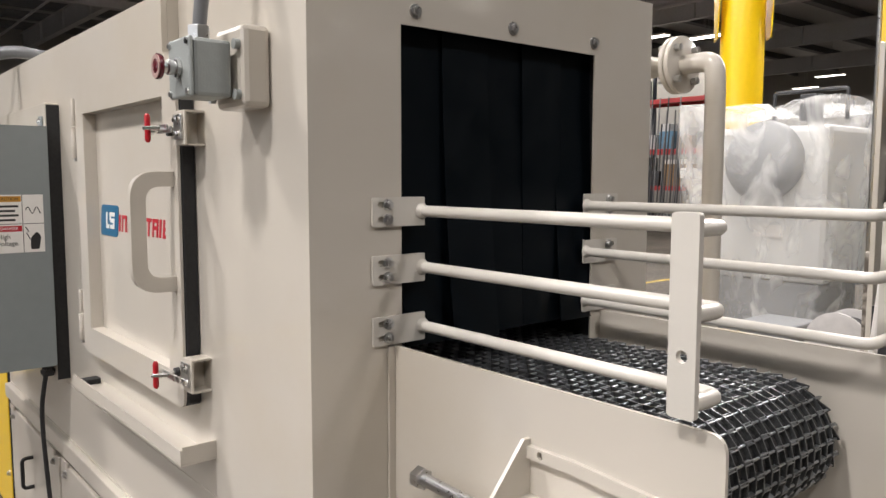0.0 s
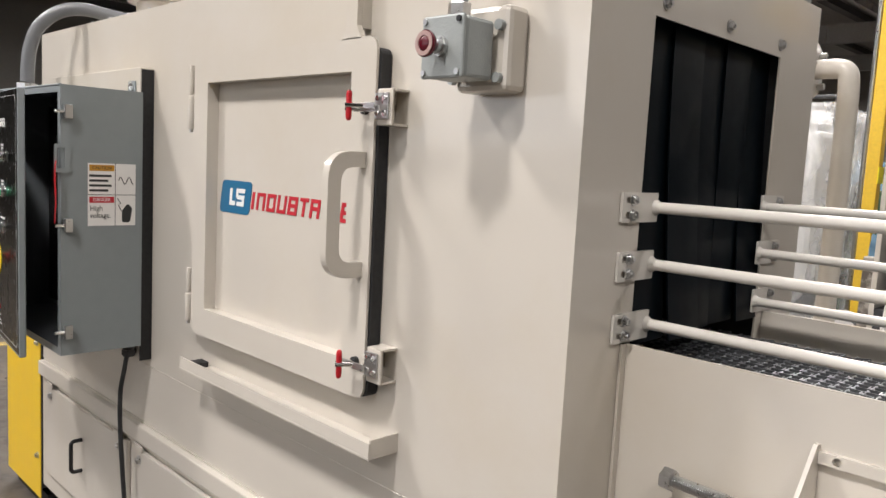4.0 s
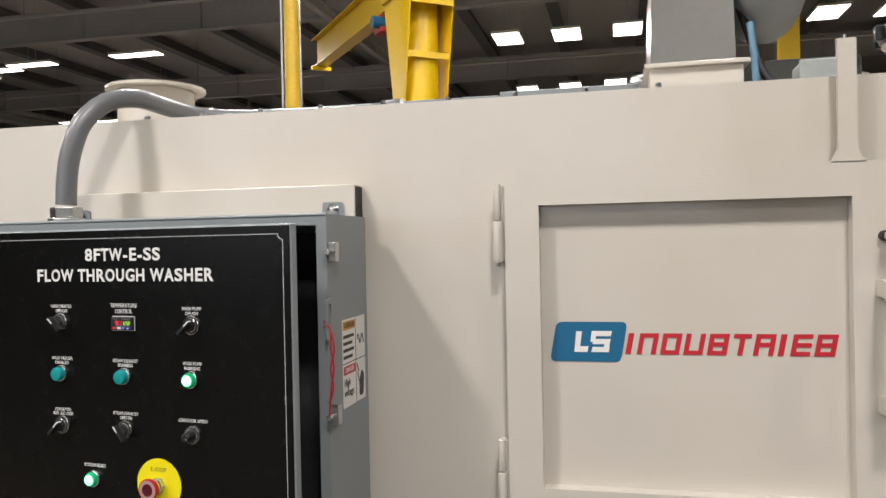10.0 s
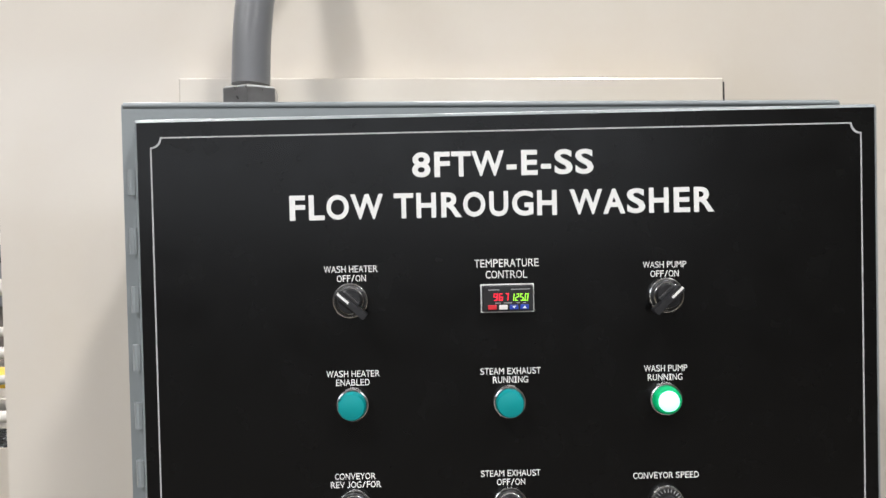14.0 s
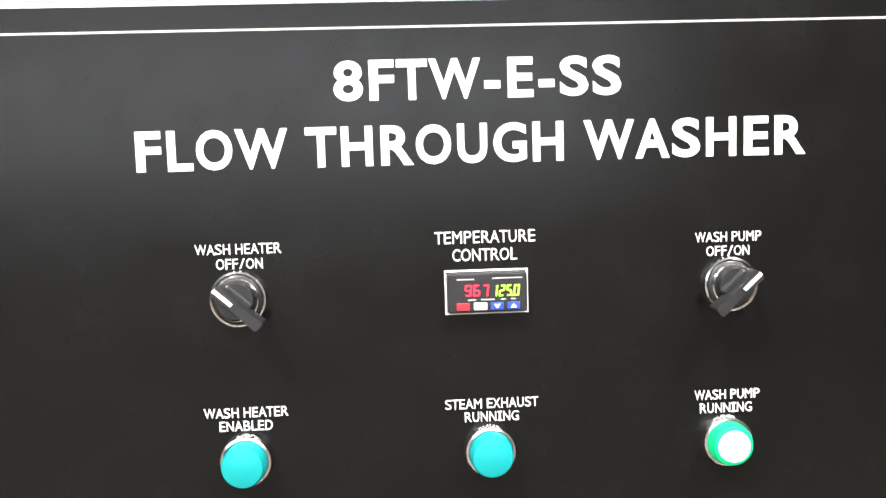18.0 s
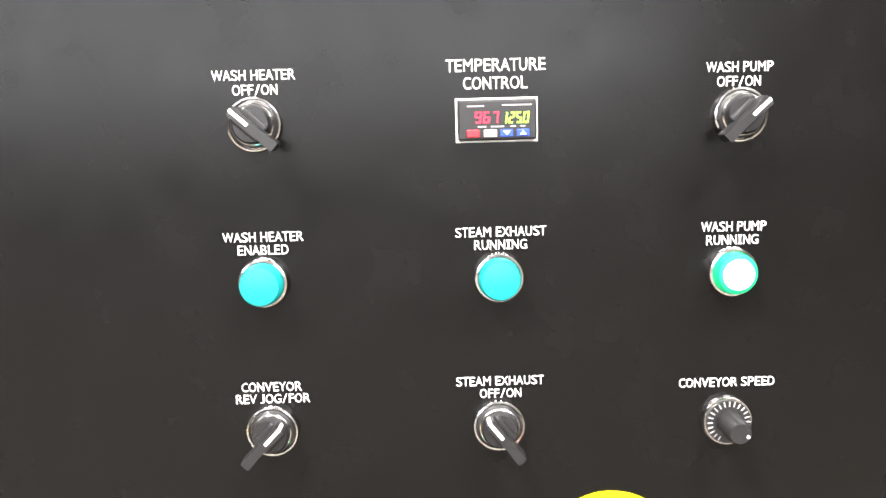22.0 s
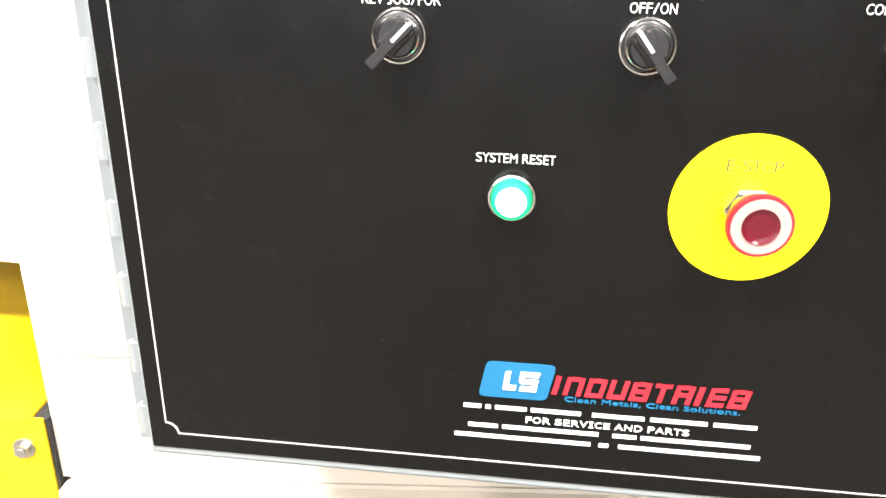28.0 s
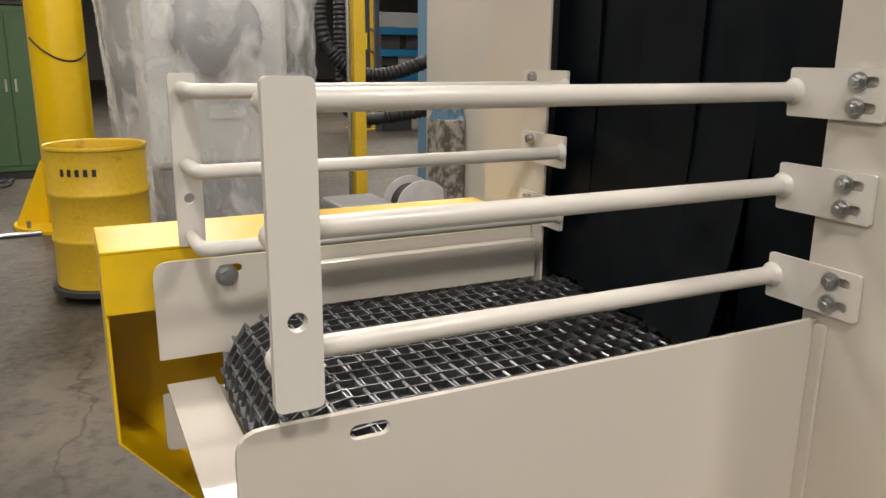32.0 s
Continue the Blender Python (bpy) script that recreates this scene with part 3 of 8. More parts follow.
# sprinkler mains under the roof
for y, z in ((5.2, 6.9), (12.6, 6.95), (19.6, 6.9)):
    main = thing("sprinkler_pipe", "thin grey sprinkler main hung under the roof", "pipe", "sprinkler mains")
    part("pipe", rod((-33.9, y, z), (29.9, y, z), 0.038, 10), BEAM, main, "", True)
    for k in range(13):
        part("hanger", rod((-31 + 5 * k, y, z + 0.04), (-31 + 5 * k, y, DECK), 0.006, 6), PURLIN, main)
heater = thing("radiant_heater", "long gas radiant heater with a dull red glowing tube", "heater", at=pose(-6.66, 6.13, 6.40, 0, 0, 5))
part("reflector", sheet([(-0.16, 0.0), (-0.09, 0.10), (0.09, 0.10), (0.16, 0.0), (0.15, 0.0), (0.085, 0.092), (-0.085, 0.092), (-0.15, 0.0)], 1.5, plane="yz", at=-0.75), BELT_LIFTED, heater, "folded steel reflector")
for x in (-0.42, 0.42):
    part("tube", rod((x - 0.26, 0, 0.03), (x + 0.26, 0, 0.03), 0.028, 12), HEAT, heater, "dull red glowing tube", True)
for x in (-0.6, 0.6):
    part("chain", rod((x, 0, 0.1), (x, 0, DECK - 6.40), 0.006, 6), PURLIN, heater)


def column(name, x, y, r, top, label, group="", conduit=True, square=False):
    one = thing(name, label, "column", group, at=pose(x, y, GROUND))
    if square:
        b = box(-r, r, -r, -r + 0.018, 0, top - GROUND)
        b = box(-r, r, r - 0.018, r, 0, top - GROUND, bm=b)
        part("shaft", box(-0.009, 0.009, -r + 0.018, r - 0.018, 0, top - GROUND, bm=b), YELLOW_OLD, one)
    else:
        part("shaft", rod((0, 0, 0.02), (0, 0, top - GROUND), r, 28), YELLOW_OLD, one, "", True)
    part("base_plate", box(-r * 1.7, r * 1.7, -r * 1.7, r * 1.7, 0, 0.02), YELLOW_OLD, one)
    if conduit:
        part("conduit", rod((r + 0.03, -0.02, 0.3), (r + 0.03, -0.02, top - GROUND), 0.014, 8), BELT_LIFTED, one, "thin steel conduit")
        part("conduit", rod((-r - 0.025, -0.03, 0.3), (-r - 0.025, -0.03, top - GROUND), 0.012, 8), BEAM, one, "thin dark conduit")
    return one


# markings, joint and litter on the floor
solid("aisle_line", sheet([(-2.97, -3), (-2.87, -3), (-2.79, 12), (-2.89, 12)], 0.002, plane="xy", at=GROUND + 0.001), YELLOW_LINE, "worn yellow painted aisle line on the floor", "floor line", kind="structure")
solid("floor_joint", tube([(-2.00 - 0.002 * k + 0.008 * math.sin(k * 2.3), 0.4 + 0.36 * k, GROUND - 0.004) for k in range(30)], 0.010, 6), INSIDE, "dark saw-cut joint in the concrete floor", "floor joint", kind="structure")
solid("white_line", box(-0.915, -0.885, 1.06, 1.90, GROUND + 0.001, GROUND + 0.003), CHALK, "scuffed white painted line on the floor", "floor line", kind="structure")
solid("white_line", box(-1.70, -1.14, 2.39, 2.425, GROUND + 0.001, GROUND + 0.003), CHALK, "scuffed white painted line on the floor", "floor line", kind="structure")
solid("paper_scrap", sheet(arc_corners([(-1.30, 3.60), (-1.20, 3.58), (-1.17, 3.66), (-1.25, 3.71), (-1.31, 3.67)], 0.012), 0.004, plane="xy", at=GROUND + 0.0005), LABEL, "small torn white paper scrap on the floor", "paper scrap")
solid("floor_conduit", rod((-2.15, 6.45, GROUND + 0.02), (-0.95, 6.50, GROUND + 0.02), 0.02, 10), BELT_LIFTED, "steel pipe lying along the floor", "pipe", smooth=True)
anchor = thing("anchor_block", "rusty steel anchor block on a plate on the floor", "anchor block", at=pose(-2.50, 5.75, GROUND, 0, 0, 8))
part("plate", box(-0.2, 0.2, -0.11, 0.11, 0, 0.012), DARK, anchor)
part("stub", box(-0.09, 0.06, -0.06, 0.06, 0.012, 0.12, 0.006), PURLIN, anchor)

# ---- control enclosure ----
def knuckle_hinge(parent, x, y, z0, z1, n):
    """A piano hinge: a leaf and its knuckles."""
    part("hinge_leaf", box(x - 0.004, x + 0.001, y - 0.002, y + 0.034, z0, z1), GREY_ENC, parent)
    step = (z1 - z0) / n
    for k in range(n):
        a = z0 + k * step
        part("hinge_knuckle", rod((x - 0.004, y, a + 0.0015), (x - 0.004, y, a + step * 0.5 - 0.0015), 0.0052, 10), GREY_ENC, parent)


def print_mark(parent, u0, u1, z0, z1, material, skew=0.0, name="print_bar", r=0.0, y=-0.0012):
    pts = [(u0 - skew / 2, z0), (u1 - skew / 2, z0), (u1 + skew / 2, z1), (u0 + skew / 2, z1)]
    if r:
        pts = arc_corners(pts, r, 4)
    return part(name, sheet(pts, 0.0012, plane="xz", at=y), material, parent)


def maker_mark(parent, u0, u1, z0, z1, y, ink, letter=LOGO_RED, tag=True):
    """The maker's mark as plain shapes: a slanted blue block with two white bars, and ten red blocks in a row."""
    h, w = z1 - z0, u1 - u0
    blue = print_mark(parent, u0, u0 + w * 0.265, z0, z1, LOGO_BLUE, h * 0.18, "mark_block", h * 0.16, y)
    for k, (a, b) in enumerate(((0.30, 0.44), (0.54, 0.78))):
        x0, x1 = u0 + w * 0.265 * a, u0 + w * 0.265 * b
        if k == 0:
            outline = [(x0, z0 + h * 0.24), (x1 + w * 0.012, z0 + h * 0.24), (x1 + w * 0.016, z0 + h * 0.38), (x0 + w * 0.022, z0 + h * 0.38), (x0 + w * 0.03, z0 + h * 0.76), (x0 + w * 0.008, z0 + h * 0.76)]
            part("mark_bar", sheet(outline, 0.0008, plane="xz", at=y - 0.0009), ink, blue)
        else:
            for q in (0.24, 0.44, 0.64):
                print_mark(blue, x0 + w * 0.012 * (q * 2 - 0.3), x1 + w * 0.012 * (q * 2 - 0.3), z0 + h * q, z0 + h * (q + 0.13), ink, h * 0.04, "mark_bar", 0, y - 0.0009)
            print_mark(blue, x0, x0 + w * 0.018, z0 + h * 0.5, z0 + h * 0.77, ink, h * 0.04, "mark_bar", 0, y - 0.00125)
            print_mark(blue, x1 - w * 0.016, x1 + w * 0.004, z0 + h * 0.24, z0 + h * 0.56, ink, h * 0.04, "mark_bar", 0, y - 0.00125)
    a0, a1 = u0 + w * 0.275, u1
    widths = (0.4, 1, 1, 1, 1, 0.9, 1, 0.4, 0.95, 1)
    total = sum(widths) + 0.22 * 9
    x = a0
    low, high = z0 + h * 0.20, z0 + h * 0.72
    t = h * 0.105
    unit = (a1 - a0) / total
    for k, q in enumerate(widths):
        x1 = x + q * unit
        s = h * 0.10
        if q < 0.5:
            print_mark(parent, x, x + unit * 0.3, low, high, letter, s, "mark_stroke", 0, y)
        else:
            top_open, bottom_open = k in (3,), k in (1, 6)
            bars = [(x, x + t * 1.1, low, high)] if k not in (5, 8) else [((x + x1) / 2 - t * 0.5, (x + x1) / 2 + t * 0.6, low, high)]
            if k == 8:
                bars = [(x, x + t * 1.1, low, high)]
            if k in (1, 2, 3, 6, 4, 9):
                bars.append((x1 - t * 1.1, x1, low, high))
            if not top_open:
                bars.append((x, x1, high - t, high))
            if not bottom_open and k not in (5,):
                bars.append((x, x1, low, low + t))
            if k in (4, 6, 8, 9):
                bars.append((x, x1, (low + high) / 2 - t / 2, (low + high) / 2 + t / 2))
            one = None
            for n, (b0, b1, c0, c1) in enumerate(bars):
                lean = lambda zz: (zz - (low + high) / 2) / (high - low) * s
                one = sheet([(b0 + lean(c0), c0), (b1 + lean(c0), c0), (b1 + lean(c1), c1), (b0 + lean(c1), c1)], 0.0010 + 0.00006 * n, plane="xz", at=y - 0.00006 * n, bm=one)
            part("mark_stroke", one, letter, parent)
        x = x1 + 0.22 * unit


def selector(parent, u, z, turn):
    """A selector switch: thin chrome bezel, black skirt with a bright inner ring, lever knob with a white pointer line."""
    bez = part("selector_switch", turned([(0.0171, 0), (0.0172, 0.003), (0.0166, 0.0052), (0.0156, 0.0056), (0.0150, 0.0050), (0.0148, 0.0022)], (u, -0.0005, z), (0, -1, 0), 40), CHROME, parent, "chrome bezel with a black lever knob", True)
    part("skirt", turned([(0.0147, 0), (0.0145, 0.0030), (0.0132, 0.0040)], (u, -0.0024, z), (0, -1, 0), 36), BLACK, bez, "", True)
    part("inner_ring", turned([(0.0130, 0), (0.0130, 0.0034), (0.0122, 0.0042), (0.0116, 0.0040)], (u, -0.0050, z), (0, -1, 0), 36), CHROME, bez, "bright inner ring", True)
    part("knob_base", turned([(0.0119, 0), (0.0118, 0.0060), (0.0106, 0.0078)], (u, -0.0065, z), (0, -1, 0), 32), BLACK, bez, "", True)
    m = Matrix.Translation((u, 0, z)) @ Euler((0, radians(turn), 0)).to_matrix().to_4x4()
    b = sheet(arc_corners([(-0.0034, -0.0212), (0.0034, -0.0212), (0.0026, -0.004), (0.0036, 0.0124), (-0.0036, 0.0124), (-0.0026, -0.004)], [0.0014, 0.0014, 0.004, 0.0012, 0.0012, 0.004], 3), 0.0118, plane="xz", at=-0.0255)
    part("lever", b, BLACK, bez, "", at=m)
    part("lever_rib", box(-0.0062, 0.0062, -0.0172, -0.0136, -0.0100, 0.0098, 0.0015), BLACK, bez, at=m)
    part("pointer_line", box(-0.0011, 0.0011, -0.0262, -0.0254, -0.001, 0.0122), INK, bez, "white pointer line", at=m)
    part("pointer_edge", box(-0.0011, 0.0011, -0.0258, -0.016, 0.0123, 0.0129), INK, bez, "white pointer line", at=m)


def pilot(parent, u, z, lit):
    """A pilot light: chrome bezel and a domed lens."""
    bez = part("pilot_light", turned([(0.0162, 0), (0.0162, 0.0045), (0.0152, 0.0078), (0.0138, 0.0082), (0.0132, 0.0060)], (u, -0.0005, z), (0, -1, 0), 40), CHROME, parent, "lit green lens in a chrome bezel" if lit else "unlit teal lens given a faint glow, in a chrome bezel", True)
    if lit:
        part("lens_rim", turned([(0.0131, 0), (0.0131, 0.0095), (0.0122, 0.0118), (0.0098, 0.0127)], (u, -0.004, z), (0, -1, 0), 36), GREEN_RIM, bez, "", True)
        part("lens", turned([(0.0099, 0), (0.0096, 0.0012), (0.0074, 0.0023), (0.003, 0.0028)], (u, -0.0165, z), (0, -1, 0), 32), GREEN_LIT, bez, "", True)
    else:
        # not lit, but its colour carries a faint added glow
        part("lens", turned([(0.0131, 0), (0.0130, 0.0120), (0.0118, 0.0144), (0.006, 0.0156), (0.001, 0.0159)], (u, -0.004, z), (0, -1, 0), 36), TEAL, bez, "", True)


def mushroom(parent, u, z, big=1.0, name="stop_button"):
    """A push-pull stop button: dark washer, bright nut and neck, red head with a pale ring and a sunk centre."""
    nut = part(name, turned([(0.0172 * big, 0), (0.0172 * big, 0.0012), (0.0150 * big, 0.0013)], (u, 0, z), (0, -1, 0), 32), BLACK, parent, "deep red mushroom button on a steel collar")
    part("lock_nut", turned([(0.0148 * big, 0), (0.0148 * big, 0.0050), (0.0130 * big, 0.0064)], (u, -0.0016, z), (0, -1, 0), 6), CHROME, nut)
    part("collar", turned([(0.0122 * big, 0), (0.0122 * big, 0.0045), (0.0102 * big, 0.0060), (0.0102 * big, 0.0135)], (u, -0.0075, z), (0, -1, 0), 28), CHROME, nut, "", True)
    part("head", turned([(0.0100 * big, 0), (0.0172 * big, 0.0035), (0.0188 * big, 0.0075), (0.0190 * big, 0.0120), (0.0184 * big, 0.0135), (0.0168 * big, 0.0136), (0.0166 * big, 0.0128)], (u, -0.0205, z), (0, -1, 0), 40), RED, nut, "", True)
    part("ring", sheet(ring_points(u, z, 0.0167 * big, 40), 0.0010, [ring_points(u, z, 0.0108 * big, 40)], "xz", -0.0341), WHITE_RING, nut, "pale ring")
    part("centre", turned([(0.0108 * big, 0), (0.0106 * big, 0.0012), (0.0090 * big, 0.0004), (0.001, -0.0015)], (u, -0.0338, z), (0, -1, 0), 20), RED_BUTTON, nut)


ENC_X0, ENC_X1, ENC_Z0, ENC_Z1 = 0.230, 0.977, 1.205, 1.930
enclosure = thing("control_enclosure", "blue-grey steel control cabinet, black front door slightly ajar, on the washer", "control cabinet")
depth = [(ENC_X0, ENC_Z0), (ENC_X1, ENC_Z0), (ENC_X1, ENC_Z1), (ENC_X0, ENC_Z1)]
hole = [(ENC_X0 + 0.02, ENC_Z0 + 0.02), (ENC_X1 - 0.02, ENC_Z0 + 0.02), (ENC_X1 - 0.02, ENC_Z1 - 0.02), (ENC_X0 + 0.02, ENC_Z1 - 0.02)]
part("back_wall", box(ENC_X0, ENC_X1, -0.044, -0.0405, ENC_Z0, ENC_Z1), GREY_ENC, enclosure)
part("side_wall", box(ENC_X0, ENC_X0 + 0.003, -0.256, -0.0445, ENC_Z0, ENC_Z1), GREY_ENC, enclosure)
part("top_wall", box(ENC_X0 + 0.0035, ENC_X1 - 0.0035, -0.256, -0.0445, ENC_Z1 - 0.003, ENC_Z1), GREY_ENC, enclosure)
part("bottom_wall", box(ENC_X0 + 0.0035, ENC_X1 - 0.0035, -0.256, -0.0445, ENC_Z0, ENC_Z0 + 0.003), GREY_ENC, enclosure)
part("front_rim", sheet(depth, 0.003, [hole], "xz", -0.2593), GREY_ENC, enclosure, "blue-grey enamelled rim")
part("side_wall", box(ENC_X1 - 0.003, ENC_X1, -0.256, -0.044, ENC_Z0, ENC_Z1), GREY_ENC, enclosure)
part("drip_lip", tube([(ENC_X0 + 0.002, -0.2575, ENC_Z1 - 0.001), (ENC_X1 - 0.002, -0.2575, ENC_Z1 - 0.001)], 0.0035, 10), GREY_ENC, enclosure, "rolled top edge", True)
# near-black panel, shade of the cabinet's inside put into its colour
part("subpanel", box(ENC_X0 + 0.03, ENC_X1 - 0.03, -0.06, -0.055, ENC_Z0 + 0.03, ENC_Z1 - 0.03), INSIDE, enclosure)
knuckle_hinge(enclosure, 0.2475, -0.274, 1.222, 1.895, 12)

DOOR_AT = Matrix.Translation((0.250, -0.2822, 0)) @ Euler((0, 0, radians(-5.9))).to_matrix().to_4x4()
DW = 0.7055
OV0, OV1 = 0.0005, DW - 0.0040
door = part("door", box(-0.0032, DW, 0.0, 0.018, 1.207, 1.912, 0.0032), GREY_ENC, enclosure, "steel door with a black printed face", at=DOOR_AT)
# door back coloured near black for the shade in the gap
part("door_pan", box(0.012, DW - 0.014, 0.0181, 0.0190, 1.222, 1.897), INSIDE, door, "near-black door back with the shade put in")
part("face_overlay", sheet([(OV0, 1.2155), (OV1, 1.2155), (OV1, 1.9085), (OV0, 1.9085)], 0.0012, plane="xz", at=-0.0012), BLACK_PANEL, door, "black printed overlay")


def notched(inset, r, n=6):
    u0, u1, z0, z1 = OV0 + inset, OV1 - inset, 1.2165 + inset, 1.907 - inset
    out = []
    for cx, cz, a0 in ((u0, z0, 90), (u1, z0, 180), (u1, z1, 270), (u0, z1, 0)):
        for k in range(n + 1):
            a = radians(a0 - 90 * k / n)
            out.append((cx + r * math.cos(a), cz + r * math.sin(a)))
    return out


part("border_line", sheet(notched(0.0125, 0.0095), 0.0004, [notched(0.0138, 0.0095)], "xz", -0.0016), INK_GREY, door, "pale printed border line")
T = -0.0014
capitals("8FTW-E-SS", INK, door, facing(0.3469, T, 1.8630), 0.1725, 0.0238, 0.026, "title_lettering")
capitals("FLOW THROUGH WASHER", INK, door, facing(0.3455, T, 1.8245), 0.4040, 0.0238, 0.026, "title_lettering")
C2 = 0.3485
for text, u, z, w, c in (("WASH HEATER", 0.2000, 1.7655, 0.0511, 0.0062), ("OFF/ON", 0.2004, 1.7566, 0.0275, 0.0062), ("TEMPERATURE", 0.3484, 1.7680, 0.0612, 0.0074), ("CONTROL", 0.3481, 1.7572, 0.0395, 0.0074),
                         ("WASH PUMP", 0.4991, 1.7632, 0.0415, 0.0061), ("OFF/ON", 0.4989, 1.7545, 0.0270, 0.0061),
                         ("WASH HEATER", 0.1999, 1.6656, 0.0508, 0.0061), ("ENABLED", 0.1994, 1.6573, 0.0320, 0.0061), ("STEAM EXHAUST", 0.3501, 1.6648, 0.0577, 0.0061), ("RUNNING", 0.3499, 1.6565, 0.0335, 0.0061),
                         ("WASH PUMP", 0.4985, 1.6640, 0.0415, 0.0061), ("RUNNING", 0.4978, 1.6555, 0.0332, 0.0061),
                         ("CONVEYOR", 0.1996, 1.5672, 0.0390, 0.0060), ("REV JOG/FOR", 0.2000, 1.5592, 0.0481, 0.0060), ("STEAM EXHAUST", 0.3482, 1.5667, 0.0572, 0.0060), ("OFF/ON", 0.3484, 1.5583, 0.0270, 0.0060),
                         ("CONVEYOR SPEED", 0.4971, 1.5612, 0.0628, 0.0060), ("SYSTEM RESET", 0.2737, 1.4645, 0.0506, 0.0060)):
    capitals(text, INK, door, facing(u, T, z), w, c, 0.0)
selector(door, 0.1992, 1.7356, -48)
selector(door, 0.4995, 1.7340, 47)
selector(door, 0.1990, 1.5380, 44)
selector(door, 0.3470, 1.5370, -38)
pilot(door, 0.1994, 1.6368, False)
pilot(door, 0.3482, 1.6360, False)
pilot(door, 0.4968, 1.6354, True)
pilot(door, 0.2726, 1.4400, True)
# speed dial
dial = part("speed_dial", turned([(0.0168, 0), (0.0168, 0.0040), (0.0156, 0.0058), (0.0142, 0.0058)], (0.497, -0.0005, 1.5357), (0, -1, 0), 36), CHROME, door, "black turning knob on a scale ring", True)
part("scale_ring", turned([(0.0146, 0), (0.0146, 0.003)], (0.497, -0.0045, 1.5357), (0, -1, 0), 32), BLACK, dial)
for k in range(21):
    a = radians(-60 + 300 * k / 20)
    c, s = math.cos(a), math.sin(a)
    part("scale_mark", rod((0.497 + 0.0108 * c, -0.0079, 1.5357 + 0.0108 * s), (0.497 + 0.0140 * c, -0.0079, 1.5357 + 0.0140 * s), 0.0004, 5), INK_GREY, dial)
part("dial_knob", turned([(0.0082, 0), (0.0078, 0.018), (0.0065, 0.020)], (0.497, -0.0075, 1.5357), (0, -1, 0), 24), BLACK, dial, "", True)
part("dial_dot", rod((0.5015, -0.0282, 1.5337), (0.5015, -0.0276, 1.5337), 0.0011, 10), INK, dial, "white dot")
# stop button on its round plate
plate = part("stop_plate", turned([(0.0485, 0), (0.0485, 0.0013)], (0.4205, -0.0014, 1.4392), (0, -1, 0), 56), LEGEND, door, "round yellow legend plate")
capitals("E-STOP", INK_DIM, plate, facing(0.4205, -0.0028, 1.4675), 0.0335, 0.0072, -0.014, "plate_lettering", 0.0004)
mushroom(door, 0.4205, 1.4392, 1.04)
# temperature controller
ctl = part("temperature_controller", box(C2 - 0.0240, C2 + 0.0240, -0.0085, -0.001, 1.7225, 1.7465, 0.001), BLACK, door, "small black digital temperature controller")
part("white_frame", sheet([(C2 - 0.0255, 1.7210), (C2 + 0.0255, 1.7210), (C2 + 0.0255, 1.7482), (C2 - 0.0255, 1.7482)], 0.0009, [[(C2 - 0.0243, 1.7222), (C2 + 0.0243, 1.7222), (C2 + 0.0243, 1.7470), (C2 - 0.0243, 1.7470)]], "xz", -0.0022), INK, ctl, "white printed frame")
digits("967", DIGIT_RED, ctl, C2 - 0.0138, 1.7362, 0.0068, 0.0040, 0.0052, -0.0090, "red_digit")
digits("1250", DIGIT_GREEN, ctl, C2 + 0.0026, 1.7358, 0.0068, 0.0034, 0.0044, -0.0090, "green_digit")
part("decimal_point", rod((C2 + 0.0149, -0.0090, 1.7326), (C2 + 0.0149, -0.0086, 1.7326), 0.0004, 6), DIGIT_GREEN, ctl)
for k, (m, u) in enumerate(((KEY_RED, -0.0150), (LABEL, -0.0045), (KEY_BLUE, 0.0055), (KEY_BLUE, 0.0155))):
    key = part("key", box(C2 + u - 0.0040, C2 + u + 0.0040, -0.0100, -0.0084, 1.7243, 1.7288, 0.0005), m, ctl)
    if k > 1:
        d = 1 if k == 3 else -1
        part("key_arrow", sheet([(C2 + u - 0.002, 1.7266 - 0.0012 * d), (C2 + u + 0.002, 1.7266 - 0.0012 * d), (C2 + u, 1.7266 + 0.0014 * d)], 0.0004, plane="xz", at=-0.0104), INK, key)
for u0, u1, z in ((-0.0185, -0.008, 1.7430), (0.003, 0.021, 1.7433), (-0.012, -0.007, 1.7305), (-0.004, 0.004, 1.7305), (0.008, 0.011, 1.7305), (0.014, 0.017, 1.7305)):
    part("print_bar", box(C2 + u0, C2 + u1, -0.0089, -0.0084, z - 0.0003, z + 0.0004), INK_GREY, ctl)
# maker's mark and the small print
maker_mark(door, 0.2590, 0.4445, 1.2868, 1.3160, -0.0021, INK)
words("Clean Metals, Clean Solutions.", 0.0048, LOGO_BLUE, door, facing(0.3793, T - 0.0006, 1.2892), name="tagline_lettering", width=0.122, caps=0.0046)
capitals("FOR SERVICE AND PARTS", INK, door, facing(0.3501, T, 1.2692), 0.1165, 0.0052, 0.012)
for z, spans in ((1.2776, ((0.246, 0.259), (0.262, 0.266), (0.269, 0.292), (0.295, 0.331), (0.339, 0.376), (0.380, 0.420), (0.424, 0.454))),
                 (1.2613, ((0.250, 0.272), (0.275, 0.345), (0.355, 0.372), (0.375, 0.452))),
                 (1.2522, ((0.240, 0.340), (0.346, 0.353), (0.360, 0.460)))):
    for a, b in spans:
        print_mark(door, a, b, z - 0.0017, z + 0.0017, INK, 0, "print_bar", 0, -0.0016)
